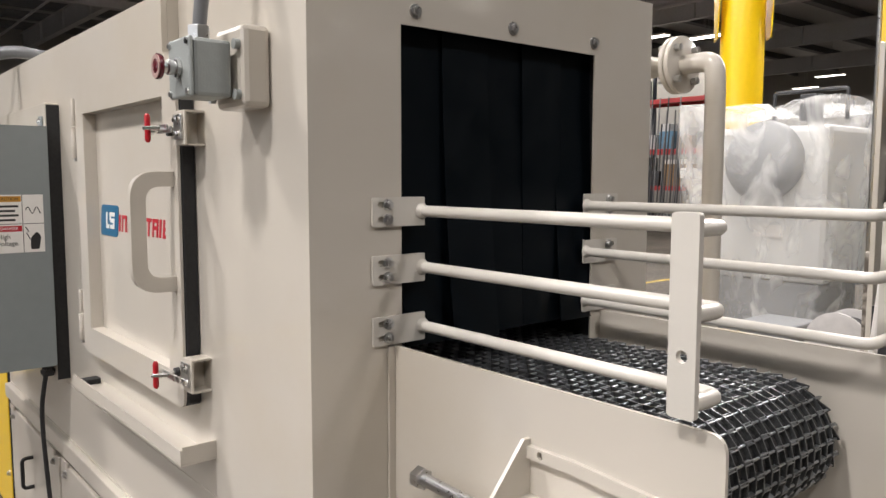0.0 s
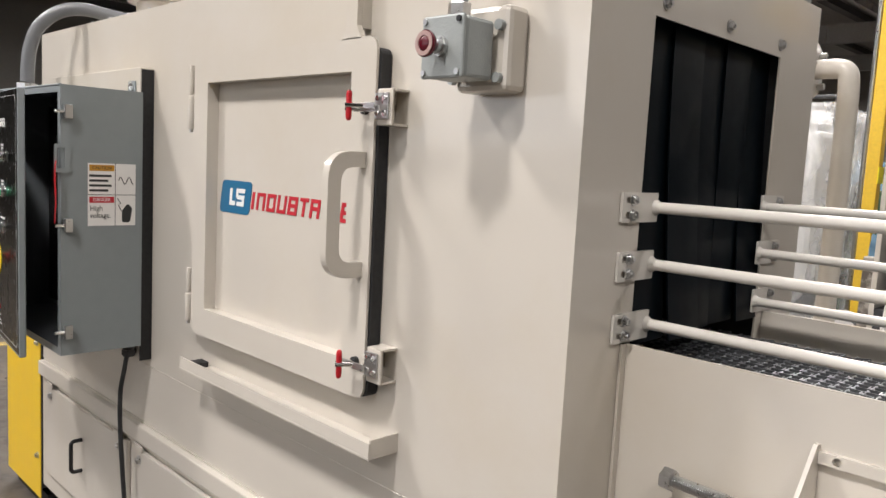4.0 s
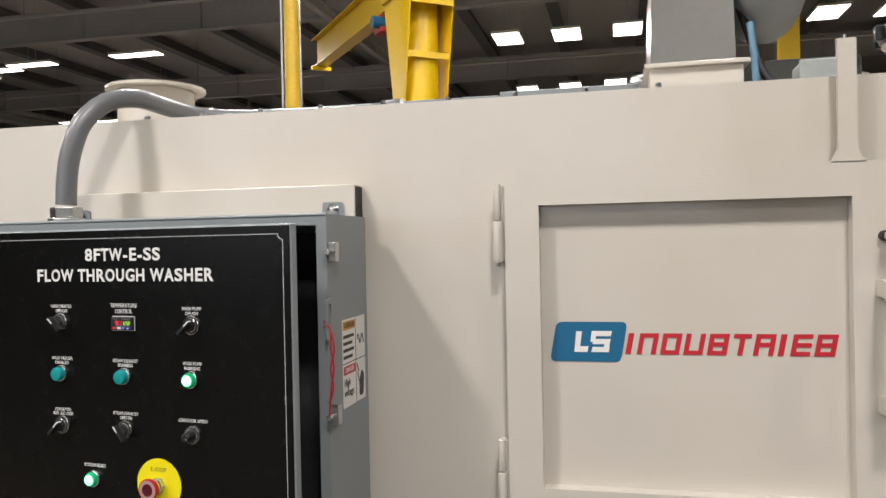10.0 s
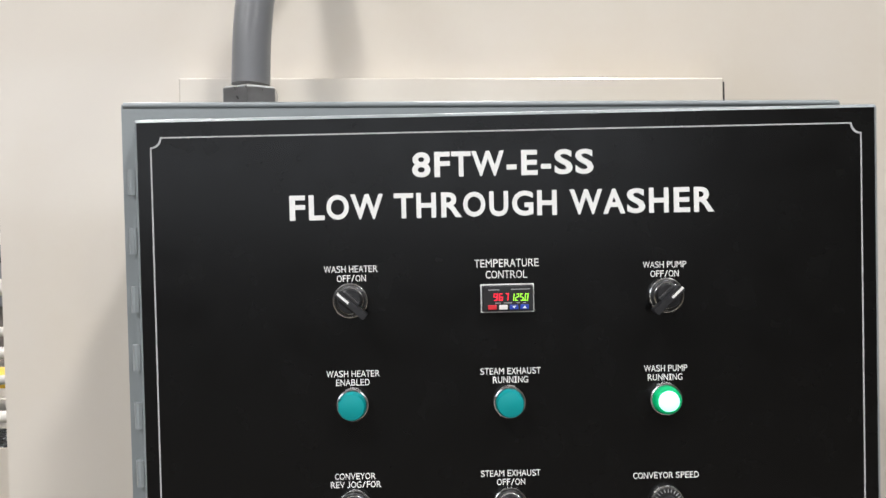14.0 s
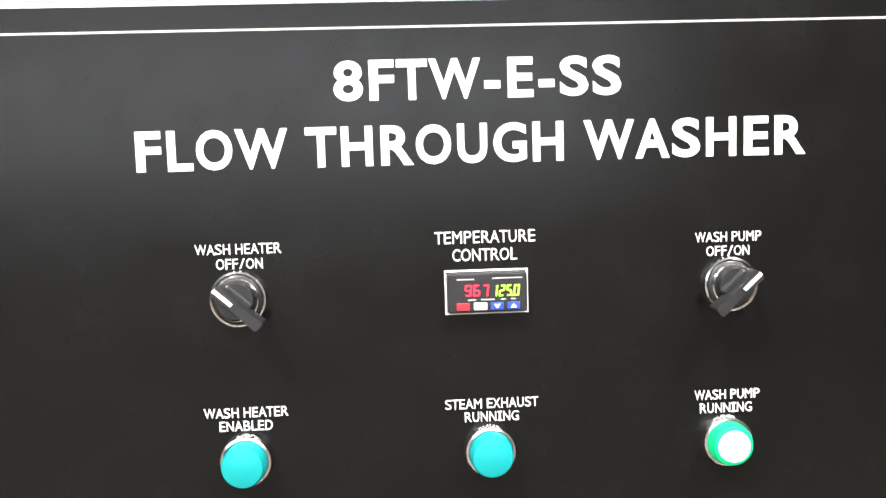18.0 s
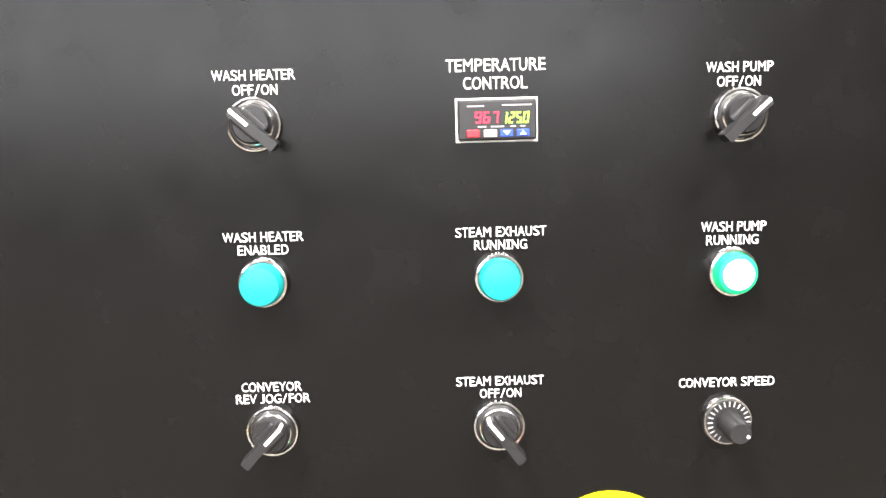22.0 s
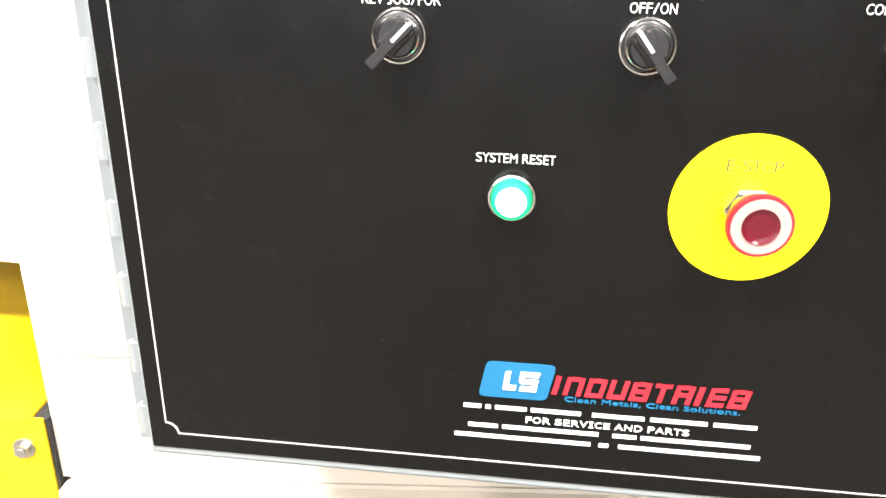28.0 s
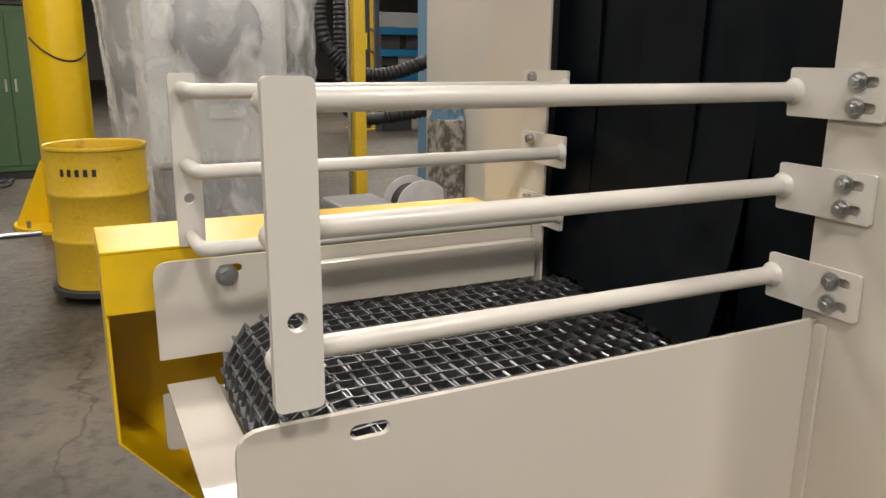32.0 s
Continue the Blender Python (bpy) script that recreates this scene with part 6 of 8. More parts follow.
part("pipe_run", tube(run, 0.026, 24), CREAM, drain, "cream bent pipe", True)
for x in (2.274, 2.291):
    fl = part("flange", rod((x, PY, PZ), (x + 0.014, PY, PZ), 0.076, 36, bevel=0.002), CREAM, drain, "", True)
for k in range(4):
    a = radians(45 + 90 * k)
    part("flange_bolt", rod((2.258, PY + 0.058 * math.cos(a), PZ + 0.058 * math.sin(a)), (2.322, PY + 0.058 * math.cos(a), PZ + 0.058 * math.sin(a)), 0.0095, 6), STEEL, drain)

# ---- shop floor behind the washer ----
def clear_wrap(name):
    """Crumpled clear sheeting: mostly see-through, with a milky film and hard glints."""
    m = bpy.data.materials.new(name)
    m.use_nodes = True
    nodes, links = m.node_tree.nodes, m.node_tree.links
    p = nodes["Principled BSDF"]
    p.inputs["Base Color"].default_value = (0.80, 0.80, 0.79, 1)
    p.inputs["Roughness"].default_value = 0.16
    tc = nodes.new("ShaderNodeTexCoord")
    n = nodes.new("ShaderNodeTexNoise")
    n.inputs["Scale"].default_value, n.inputs["Detail"].default_value, n.inputs["Distortion"].default_value = 3.0, 4, 0.8
    sq = nodes.new("ShaderNodeMapping")
    sq.inputs["Scale"].default_value = (1.5, 1.5, 0.8)
    links.new(tc.outputs["Object"], sq.inputs["Vector"])
    links.new(sq.outputs["Vector"], n.inputs["Vector"])
    b = nodes.new("ShaderNodeBump")
    b.inputs["Strength"].default_value, b.inputs["Distance"].default_value = 0.5, 0.04
    links.new(n.outputs["Fac"], b.inputs["Height"])
    links.new(b.outputs["Normal"], p.inputs["Normal"])
    clear = nodes.new("ShaderNodeBsdfTransparent")
    r = nodes.new("ShaderNodeMapRange")
    r.inputs["From Min"].default_value, r.inputs["From Max"].default_value = 0.46, 0.70
    r.inputs["To Min"].default_value, r.inputs["To Max"].default_value = 0.20, 0.74
    links.new(n.outputs["Fac"], r.inputs["Value"])
    mix = nodes.new("ShaderNodeMixShader")
    links.new(r.outputs["Result"], mix.inputs["Fac"])
    links.new(clear.outputs["BSDF"], mix.inputs[1])
    film = nodes.new("ShaderNodeMixShader")
    thin = nodes.new("ShaderNodeBsdfTranslucent")
    thin.inputs["Color"].default_value = (0.9, 0.9, 0.89, 1)
    film.inputs["Fac"].default_value = 0.35
    links.new(p.outputs["BSDF"], film.inputs[1])
    links.new(thin.outputs["BSDF"], film.inputs[2])
    links.new(film.outputs["Shader"], mix.inputs[2])
    links.new(mix.outputs["Shader"], nodes["Material Output"].inputs["Surface"])
    return m


WRAP = clear_wrap("clear plastic sheeting")


def draped(x0, x1, y0, y1, z0, z1, seed, crush=0.05, foot=0.8, nu=72, nv=34, jitter=0.0):
    """A loose sheet hung over a block: gathered folds down its sides, sagging between the corners, drawn in at the foot."""
    rng = random.Random(seed)
    ph = [rng.uniform(0, 6.28) for _ in range(8)]
    bm = bmesh.new()
    cx, cy, hx, hy = (x0 + x1) / 2, (y0 + y1) / 2, (x1 - x0) / 2, (y1 - y0) / 2
    rings = []
    for j in range(nv + 1):
        t = j / nv
        ring = []
        for i in range(nu):
            a = 2 * math.pi * i / nu
            c, s = math.cos(a), math.sin(a)
            k = (abs(c) ** 5 + abs(s) ** 5) ** -0.2
            fold = 0.45 * math.sin(9 * a + ph[0] + 3 * t) + 0.35 * math.sin(17 * a + ph[1] - 5 * t) + 0.3 * math.sin(5 * a + 11 * t + ph[2]) + 0.25 * math.sin(29 * a + 7 * t + ph[3])
            w = 1 - (1 - foot) * t ** 1.6 + crush * fold * (0.35 + 0.9 * t)
            top = z1 - 0.06 * (1 - abs(math.sin(2 * a))) + 0.03 * math.sin(4 * a + ph[4])
            ring.append(bm.verts.new((cx + hx * c * k * w, cy + hy * s * k * w, top + (z0 - top) * t + 0.02 * math.sin(13 * a + ph[5]) * t)) if not jitter else bm.verts.new((cx + hx * c * k * w + rng.gauss(0, jitter), cy + hy * s * k * w + rng.gauss(0, jitter), top + (z0 - top) * t + rng.gauss(0, jitter))))
        rings.append(ring)
    for lo, hi in zip(rings, rings[1:]):
        for i in range(nu):
            bm.faces.new((lo[i], lo[(i + 1) % nu], hi[(i + 1) % nu], hi[i]))
    inner = rings[0]
    for q in range(1, 5):
        f = 1 - q / 5
        ring = [bm.verts.new((cx + (v.co.x - cx) * f, cy + (v.co.y - cy) * f, v.co.z + 0.015 * math.sin(7 * i + q * 2.2))) for i, v in enumerate(rings[0])]
        for i in range(nu):
            bm.faces.new((inner[i], inner[(i + 1) % nu], ring[(i + 1) % nu], ring[i]))
        inner = ring
    bm.faces.new(inner)
    return bm


wrapped = thing("wrapped_machine", "grey machine under crumpled clear plastic sheeting", "machine", at=pose(0.36, 5.90, GROUND))
part("machine_body", box(-0.52, 0.50, -0.42, 0.45, 0.62, 1.88, 0.05), WRAP_IN, wrapped, "pale grey machine body")
part("round_cover", turned([(0.33, 0), (0.33, 0.03), (0.305, 0.09), (0.24, 0.14), (0.13, 0.17), (0.02, 0.175)], (-0.02, -0.42, 1.60), (0, -1, 0.1), 44), MID, wrapped, "grey domed cover", True)
part("base_box", box(-0.45, 0.42, -0.38, 0.4, 0.0, 0.619, 0.03), MID, wrapped, "grey machine base")
part("nameplate", box(-0.10, 0.16, -0.428, -0.4205, 0.98, 1.08), LABEL, wrapped, "blank pale plate")
part("plastic_sheet", draped(-0.78, 0.74, -0.72, 0.70, 0.10, 2.05, 5, 0.05, 0.78, 84, 40, 0.005), WRAP, wrapped, "crumpled clear plastic sheet", True)
part("guard_frame", tube(bent([(-0.12, -0.1, 1.93), (-0.12, -0.1, 2.18), (0.48, -0.1, 2.18), (0.48, -0.1, 1.93)], 0.03), 0.016, 8), DARK, wrapped, "dark steel frame on top")
part("guard_frame", box(0.12, 0.26, -0.16, -0.02, 1.93, 2.15, 0.01), DARK, wrapped)

# drum on its dolly
drum = thing("steel_drum", "dented yellow open steel drum with stencilled marks", "drum", at=pose(-0.55, 4.62, GROUND + 0.0905) @ Matrix.Diagonal((0.97, 0.97, 0.94, 1)))
prof = [(0.275, 0.0), (0.288, 0.004), (0.288, 0.02)]
for zc in (0.30, 0.59):
    prof += [(0.284, zc - 0.03), (0.292, zc - 0.012), (0.295, zc), (0.292, zc + 0.012), (0.284, zc + 0.03)]
prof += [(0.284, 0.855), (0.292, 0.862), (0.294, 0.875), (0.290, 0.885), (0.280, 0.880), (0.276, 0.86), (0.276, 0.05)]
part("shell", turned(prof, (0, 0, 0), (0, 0, 1), 56), YELLOW_OLD, drum, "", True)
for k in range(5):
    a = radians(226 + 9.5 * k)
    part("stencil_bar", box(-0.012, 0.012, -0.0006, 0.0006, -0.022, 0.022), INK_BLACK, drum, at=Matrix.Translation((0.2855 * math.cos(a), 0.2855 * math.sin(a), 0.735)) @ Euler((0, 0, a + math.pi / 2)).to_matrix().to_4x4())
dolly = thing("drum_dolly", "black round drum dolly on casters", "dolly", at=pose(-0.55, 4.62, GROUND) @ Matrix.Diagonal((1, 1, 0.72, 1)))
part("ring_frame", turned([(0.30, 0), (0.31, 0.01), (0.31, 0.05), (0.30, 0.055), (0.10, 0.055), (0.10, 0.0)], (0, 0, 0.0695), (0, 0, 1), 40), DARK, dolly, "", True)
for k in range(4):
    a = radians(20 + 90 * k)
    wheel = part("caster", rod((0.25 * math.cos(a) - 0.014, 0.25 * math.sin(a), 0.035), (0.25 * math.cos(a) + 0.014, 0.25 * math.sin(a), 0.035), 0.035, 18), RUBBER, dolly, "", True)
    part("fork", box(0.25 * math.cos(a) - 0.02, 0.25 * math.cos(a) + 0.02, 0.25 * math.sin(a) - 0.015, 0.25 * math.sin(a) + 0.015, 0.05, 0.07), STEEL, wheel)

# jib crane
jib = thing("jib_crane", "bright yellow pillar jib crane with a beam arm", "crane", at=pose(-0.69, 6.90, GROUND))
part("pillar", rod((0, 0, 0.03), (0, 0, 4.55), 0.215, 44), YELLOW, jib, "yellow round pillar", True)
part("base_plate", rod((0, 0, 0), (0, 0, 0.03), 0.48, 32), YELLOW, jib, "", True)
part("pillar_scuff", rod((0, 0, 1.98), (0, 0, 1.992), 0.2158, 44), YELLOW_OLD, jib, "worn band", True)
for k in range(6):
    a = radians(60 * k + 12)
    part("gusset", sheet([(0.212, 0.03), (0.455, 0.03), (0.455, 0.06), (0.23, 0.56), (0.212, 0.56)], 0.016, plane="xz", at=-0.008), YELLOW, jib, at=Euler((0, 0, a)).to_matrix().to_4x4())
    part("anchor_bolt", rod((0.42 * math.cos(a + 0.35), 0.42 * math.sin(a + 0.35), 0.03), (0.42 * math.cos(a + 0.35), 0.42 * math.sin(a + 0.35), 0.09), 0.018, 8), STEEL, jib)
ARM = math.degrees(math.atan2(3.25, -2.55))
head = part("head_frame", box(-0.40, 0.42, -0.30, 0.30, 4.36, 4.44, 0.004), YELLOW, jib, "yellow head frame round the pillar", at=Euler((0, 0, radians(ARM))).to_matrix().to_4x4())
for y in (-0.262, 0.25):
    part("cheek_plate", sheet([(-0.11, 2.88), (0.12, 2.88), (0.42, 4.359), (-0.40, 4.359)], 0.012, plane="xz", at=y), YELLOW, head)
for z in (3.62,):
    part("head_brace", box(-0.258, -0.222, -0.249, 0.249, z, z + 0.07), YELLOW, head)
part("head_front", box(-0.40, -0.384, -0.249, 0.249, 4.18, 4.359), YELLOW, head)
part("warning_text", box(-0.4045, -0.4005, -0.14, 0.14, 4.27, 4.285), INK_BLACK, head, "dark line of print")
part("warning_text", box(-0.4045, -0.4005, -0.14, 0.14, 4.23, 4.24), INK_BLACK, head)
arm = box(-0.24, 4.15, -0.10, 0.10, 4.4405, 4.46)
arm = box(-0.24, 4.15, -0.10, 0.10, 4.89, 4.91, bm=arm)
arm = box(-0.24, 4.15, -0.008, 0.008, 4.46, 4.89, bm=arm)
part("boom_end_plate", sheet([(-0.40, 4.4405), (-0.382, 4.4405), (-0.243, 4.908), (-0.261, 4.908)], 0.28, plane="xz", at=-0.14), YELLOW, jib, "sloped yellow end plate", at=Euler((0, 0, radians(ARM))).to_matrix().to_4x4())
for y in (-0.10, 0.088):
    part("end_gusset", sheet([(-0.378, 4.4405), (-0.242, 4.4405), (-0.242, 4.895)], 0.012, plane="xz", at=y), YELLOW, jib, at=Euler((0, 0, radians(ARM))).to_matrix().to_4x4())
part("boom", arm, YELLOW, jib, "yellow I-beam boom", at=Euler((0, 0, radians(ARM))).to_matrix().to_4x4())
part("boom_stop", box(3.95, 4.0, -0.16, 0.16, 4.38, 4.440), YELLOW, jib, at=Euler((0, 0, radians(ARM))).to_matrix().to_4x4())
hoist = part("hoist_trolley", box(0.95, 1.20, -0.11, 0.11, 4.22, 4.44, 0.02), RACK_RED, jib, "dark red hoist trolley", at=Euler((0, 0, radians(ARM))).to_matrix().to_4x4())
part("hoist_motor", rod((1.0, -0.2, 4.34), (1.0, 0.2, 4.34), 0.075, 18), LOGO_BLUE, hoist, "blue motor", True)
part("power_cord", tube([(0.2165 * math.cos(a), 0.2165 * math.sin(a), 1.50 - 0.13 * math.sin((a - 3.9) * 1.3)) for a in [3.6 + 0.14 * k for k in range(18)]], 0.008, 6), RUBBER, jib, "black cord round the pillar", True)

# building column with its guard post and the hoses hung on it
col2 = thing("yellow_column", "worn yellow round building column with cables", "column", "building columns", at=pose(-2.25, 6.90, GROUND))
part("shaft", rod((0, 0, 0.012), (0, 0, 6.95), 0.094, 28), YELLOW_OLD, col2, "", True)
part("base_plate", box(-0.18, 0.18, -0.18, 0.18, 0, 0.012), YELLOW_OLD, col2)
part("conduit", rod((-0.12, -0.03, 0.3), (-0.12, -0.03, 6.95), 0.013, 8), BEAM, col2, "thin dark conduit")
part("conduit", rod((0.115, -0.03, 0.3), (0.115, -0.03, 6.95), 0.015, 8), BELT_LIFTED, col2, "thin steel conduit")
part("hung_cable", tube(smooth_path([(-0.10, -0.11, 1.35), (-0.20, -0.14, 0.9), (-0.16, -0.15, 0.62), (-0.11, -0.13, 0.9), (-0.12, -0.12, 1.3)], 6), 0.018, 8), RUBBER, col2, "black hung cable", True)
part("cable_tail", tube(smooth_path([(0.11, -0.08, 0.9), (0.14, -0.12, 0.4), (0.22, -0.2, 0.05), (0.4, -0.32, 0.018)], 6), 0.012, 8), RUBBER, col2, "", True)
post = thing("guard_post", "scraped yellow steel guard post", "bollard", at=pose(-2.50, 6.84, GROUND))
part("post", rod((0, 0, 0), (0, 0, 1.12), 0.062, 24, bevel=0.008), YELLOW_OLD, post, "", True)
ext = thing("fire_extinguisher", "red fire extinguisher hung on the column", "extinguisher", at=pose(-2.30, 6.755, GROUND + 0.92))
part("cylinder", turned([(0.03, 0), (0.045, 0.008), (0.045, 0.20), (0.03, 0.235), (0.015, 0.24)], (0, 0, 0), (0, 0, 1), 20), RED, ext, "", True)
part("valve", box(-0.02, 0.03, -0.012, 0.012, 0.24, 0.28, 0.003), BLACK, ext)
part("hose", tube(smooth_path([(0.02, -0.01, 0.26), (0.06, -0.02, 0.2), (0.05, -0.03, 0.08)], 5), 0.008, 6), BLACK, ext, "", True)

# welding corner
cart = thing("welding_cart", "white and red welding machine on a wheeled cart", "welding cart", at=pose(-2.30, 10.3, GROUND))
part("cabinet", box(-0.26, 0.20, -0.3, 0.3, 0.14, 1.02, 0.02), LABEL, cart, "pale cabinet")
part("stripe", box(-0.262, 0.202, -0.302, 0.302, 0.56, 0.60), RED, cart)
for y in (-0.26, 0.26):
    part("wheel", rod((-0.27, y, 0.11), (-0.23, y, 0.11), 0.11, 20), RUBBER, cart, "", True)
    part("wheel", rod((0.18, y, 0.11), (0.22, y, 0.11), 0.11, 20), RUBBER, cart, "", True)
part("gas_bottle", turned([(0.10, 0), (0.115, 0.02), (0.115, 1.05), (0.08, 1.16), (0.03, 1.2), (0.03, 1.28)], (-0.42, 0.1, 0.02), (0, 0, 1), 22), GREEN, cart, "green gas bottle", True)
part("torch_lead", tube(smooth_path([(0.21, -0.2, 0.8), (0.36, -0.3, 0.5), (0.34, -0.4, 0.2), (0.6, -0.6, 0.02), (1.0, -0.7, 0.018), (0.9, -1.1, 0.018), (0.6, -0.9, 0.018)], 7), 0.016, 8), RUBBER, cart, "black torch lead", True)
part("tray", box(-0.2, 0.55, -0.34, 0.30, 1.03, 1.06), STEEL, cart)
part("clamp", box(0.22, 0.42, -0.2, 0.1, 1.06, 1.30, 0.03), BRUSHED, cart)
grey = thing("work_bin", "blue-grey steel tote bin on legs", "bin", at=pose(-2.05, 12.6, GROUND))
part("bin_body", box(-0.65, 0.6, -0.4, 0.5, 0.12, 1.15, 0.02), BLUE, grey)
part("rim", box(-0.68, 0.63, -0.43, 0.53, 1.15, 1.20), BEAM, grey)
for x in (-0.55, 0.5):
    part("leg", box(x - 0.05, x + 0.05, -0.35, 0.45, 0, 0.12), BEAM, grey)
cab = thing("green_cabinet", "tall green steel tool cabinet with two doors", "cabinet", at=pose(-1.20, 9.95, GROUND))
part("body", box(-0.33, 0.33, -0.2, 0.4, 0.09, 1.95, 0.01), GREEN, cab)
for s in (-1, 1):
    d = part("door", box(-0.30 if s < 0 else 0.006, -0.006 if s < 0 else 0.30, -0.215, -0.2008, 0.16, 1.88, 0.004), GREEN, cab)
    part("handle", box(s * 0.05 - 0.012, s * 0.05 + 0.012, -0.232, -0.2155, 1.0, 1.14, 0.003), STEEL, d)
part("plinth", box(-0.30, 0.30, -0.17, 0.37, 0, 0.09), DARK, cab)
part("tray_top", box(-0.36, 0.36, -0.23, 0.42, 1.951, 1.985), DARK, cab)
for k, (x, y, r, z) in enumerate(((-1.62, 9.2, 0.30, 0.02), (-1.52, 9.35, 0.22, 0.045), (-1.85, 8.9, 0.26, 0.02))):
    solid("floor_cable", tube([(x + r * (1 + 0.2 * math.sin(3 * a)) * math.cos(a), y + 0.7 * r * math.sin(a), GROUND + z + 0.012 * math.sin(5 * a)) for a in [0.22 * q for q in range(42)]], 0.016, 8), RUBBER, "black cable coiled loosely on the floor", "cable", "floor cables", smooth=True)
for pts in ([(-1.72, 9.6, 2.1), (-1.70, 9.55, 1.5), (-1.62, 9.5, 1.0), (-1.60, 9.4, 0.5), (-1.66, 9.3, 0.34)], [(-1.66, 9.6, 2.1), (-1.76, 9.55, 1.4), (-1.68, 9.5, 0.8), (-1.75, 9.3, 0.34)]):
    solid("hung_hose", tube(smooth_path(pts, 6), 0.02, 8), RUBBER, "black hose hanging to the floor", "hose", "hung hoses", smooth=True)

# dust collector
dust = thing("dust_collector", "cream box-shaped dust collector with a tapering hopper", "dust collector", at=pose(3.14, 5.0, 0, 0, 0, 43))
part("box_body", box(0.0, 0.56, 0.0, 0.51, 1.79, 2.86, 0.006), CREAM, dust, "cream sheet-steel box")
part("lid_box", box(0.06, 0.56, 0.06, 0.40, 2.861, 3.20, 0.006), CREAM, dust)
part("lid_plate", box(0.04, 0.58, 0.04, 0.42, 3.2005, 3.222), CREAM, dust)
for y in (0.10, 0.43):
    part("lifting_lug", sheet(arc_corners([(y, 2.861), (y + 0.08, 2.861), (y + 0.06, 2.95), (y + 0.02, 2.95)], 0.008), 0.012, [ring_points(y + 0.04, 2.915, 0.014, 12)], "yz", 0.02), CREAM, dust)
cone = bmesh.new()
bmesh.ops.create_cone(cone, cap_ends=True, segments=4, radius1=0.07, radius2=0.36, depth=0.60, matrix=Matrix.Translation((0.28, 0.255, 1.4895)) @ Euler((0, 0, radians(45))).to_matrix().to_4x4())
part("hopper_cone", cone, CREAM, dust, "cream tapering hopper")
for x in (0.0, 0.50):
    for y in (0.0, 0.45):
        ax, ay = (x, x + 0.005) if x == 0 else (x + 0.055, x + 0.06), (y, y + 0.005) if y == 0 else (y + 0.055, y + 0.06)
        leg = box(ax[0], ax[1], y - (0.05 if y else 0), y + (0.06 if y else 0.11), GROUND, 1.7895)
        part("leg", box(x - (0.05 if x else -0.0055), x + (0.0545 if x else 0.11), ay[0], ay[1], GROUND, 1.7895, bm=leg), CREAM, dust, "cream folded corner leg")
for x in (0.0, 0.555):
    part("leg_skirt", box(x, x + 0.005, 0.1105, 0.3995, 1.74, 1.7895), CREAM, dust)
for z in (1.95, 2.60):
    part("hinge", box(-0.012, -0.0002, 0.03, 0.05, z, z + 0.07), STEEL, dust)
part("seam_cover", box(-0.004, -0.0002, 0.02, 0.49, 1.81, 1.83), CREAM, dust)
part("switch_box", box(0.42, 0.56, -0.10, -0.0002, 2.1, 2.6, 0.01), MID, dust, "grey switch box")

duct2 = thing("steel_duct", "bright steel duct with a long bend", "duct")
part("pipe", tube(bent([(1.84, 4.2, 2.69), (1.84, 4.2, 2.90), (1.84, 3.72, 2.90), (2.485, 3.72, 2.90), (2.465, 3.72, GROUND)], 0.13, 8), 0.047, 20), CHROME, duct2, "", True)
for x in (1.95, 2.12, 2.30):
    part("duct_band", rod((x, 3.72, 2.90), (x + 0.03, 3.72, 2.90), 0.052, 20), STEEL, duct2, "", True)
for pts in ([(2.04, 3.68, 2.87), (2.10, 3.60, 2.66), (2.22, 3.56, 2.34), (2.34, 3.55, 2.02), (2.46, 3.57, 1.88), (2.62, 3.65, 1.84), (2.70, 4.1, 1.85), (2.74, 4.7, 1.86), (2.80, 5.26, 1.87)], [(2.25, 3.68, 2.87), (2.31, 3.58, 2.70), (2.36, 3.5, 2.35), (2.36, 3.46, 2.0), (2.42, 3.44, 1.65), (2.52, 3.44, 1.4), (2.50, 3.40, 1.0), (2.46, 3.36, 0.38)]):
    solid("ribbed_hose", tube(smooth_path(pts, 8), 0.056, 16, ribs=(0.005, 0.017)), RUBBER, "black ribbed suction hose", "hose", "suction hoses", smooth=True)

dry = thing("wash_cabinet", "cream-sided machine with an open dark front", "machine", at=pose(1.76, 3.95, GROUND))
part("side_panel", box(0, 0.03, 0, 1.0, 0.12, 2.20, 0.004), CREAM, dry, "cream side panel")
part("header", box(0.0305, 0.60, -0.01, 0.5, 2.18, 2.38, 0.006), CREAM, dry, "cream header box")
part("back_panel", box(0.0305, 0.60, 0.96, 1.0, 0.12, 2.179), DARK, dry)
part("floor_pan", box(0.0305, 0.60, 0.0, 0.959, 0.12, 0.75), DARK, dry, "dark machine base")
for x in (0.10, 0.24, 0.40, 0.55):
    part("upright", box(x, x + 0.03, 0.06, 0.10, 0.751, 2.179), BELT_LIFTED if x != 0.24 else DARK, dry)
part("gear_case", box(0.14, 0.34, 0.3, 0.6, 1.30, 1.95, 0.03), DARK, dry)
part("brass_valve", turned([(0.035, 0), (0.05, 0.02), (0.05, 0.09), (0.035, 0.11), (0.035, 0.16), (0.052, 0.17), (0.052, 0.21)], (0.16, 0.02, 1.78), (0, 0, 1), 18), LABEL_AMBER, dry, "brass valve", True)
part("leg_plate", box(0, 0.60, 0, 1.0, 0, 0.12), DARK, dry)
prop = thing("support_frame", "white steel A-shaped support frame", "stand", at=pose(2.05, 3.62, GROUND))
part("strut", rod((-0.02, 0, 1.76), (-0.16, -0.02, 0.0), 0.022, 8), LABEL, prop, "", True)
part("strut", rod((0.0, 0, 1.76), (0.30, -0.02, 0.0), 0.026, 8), LABEL, prop, "", True)
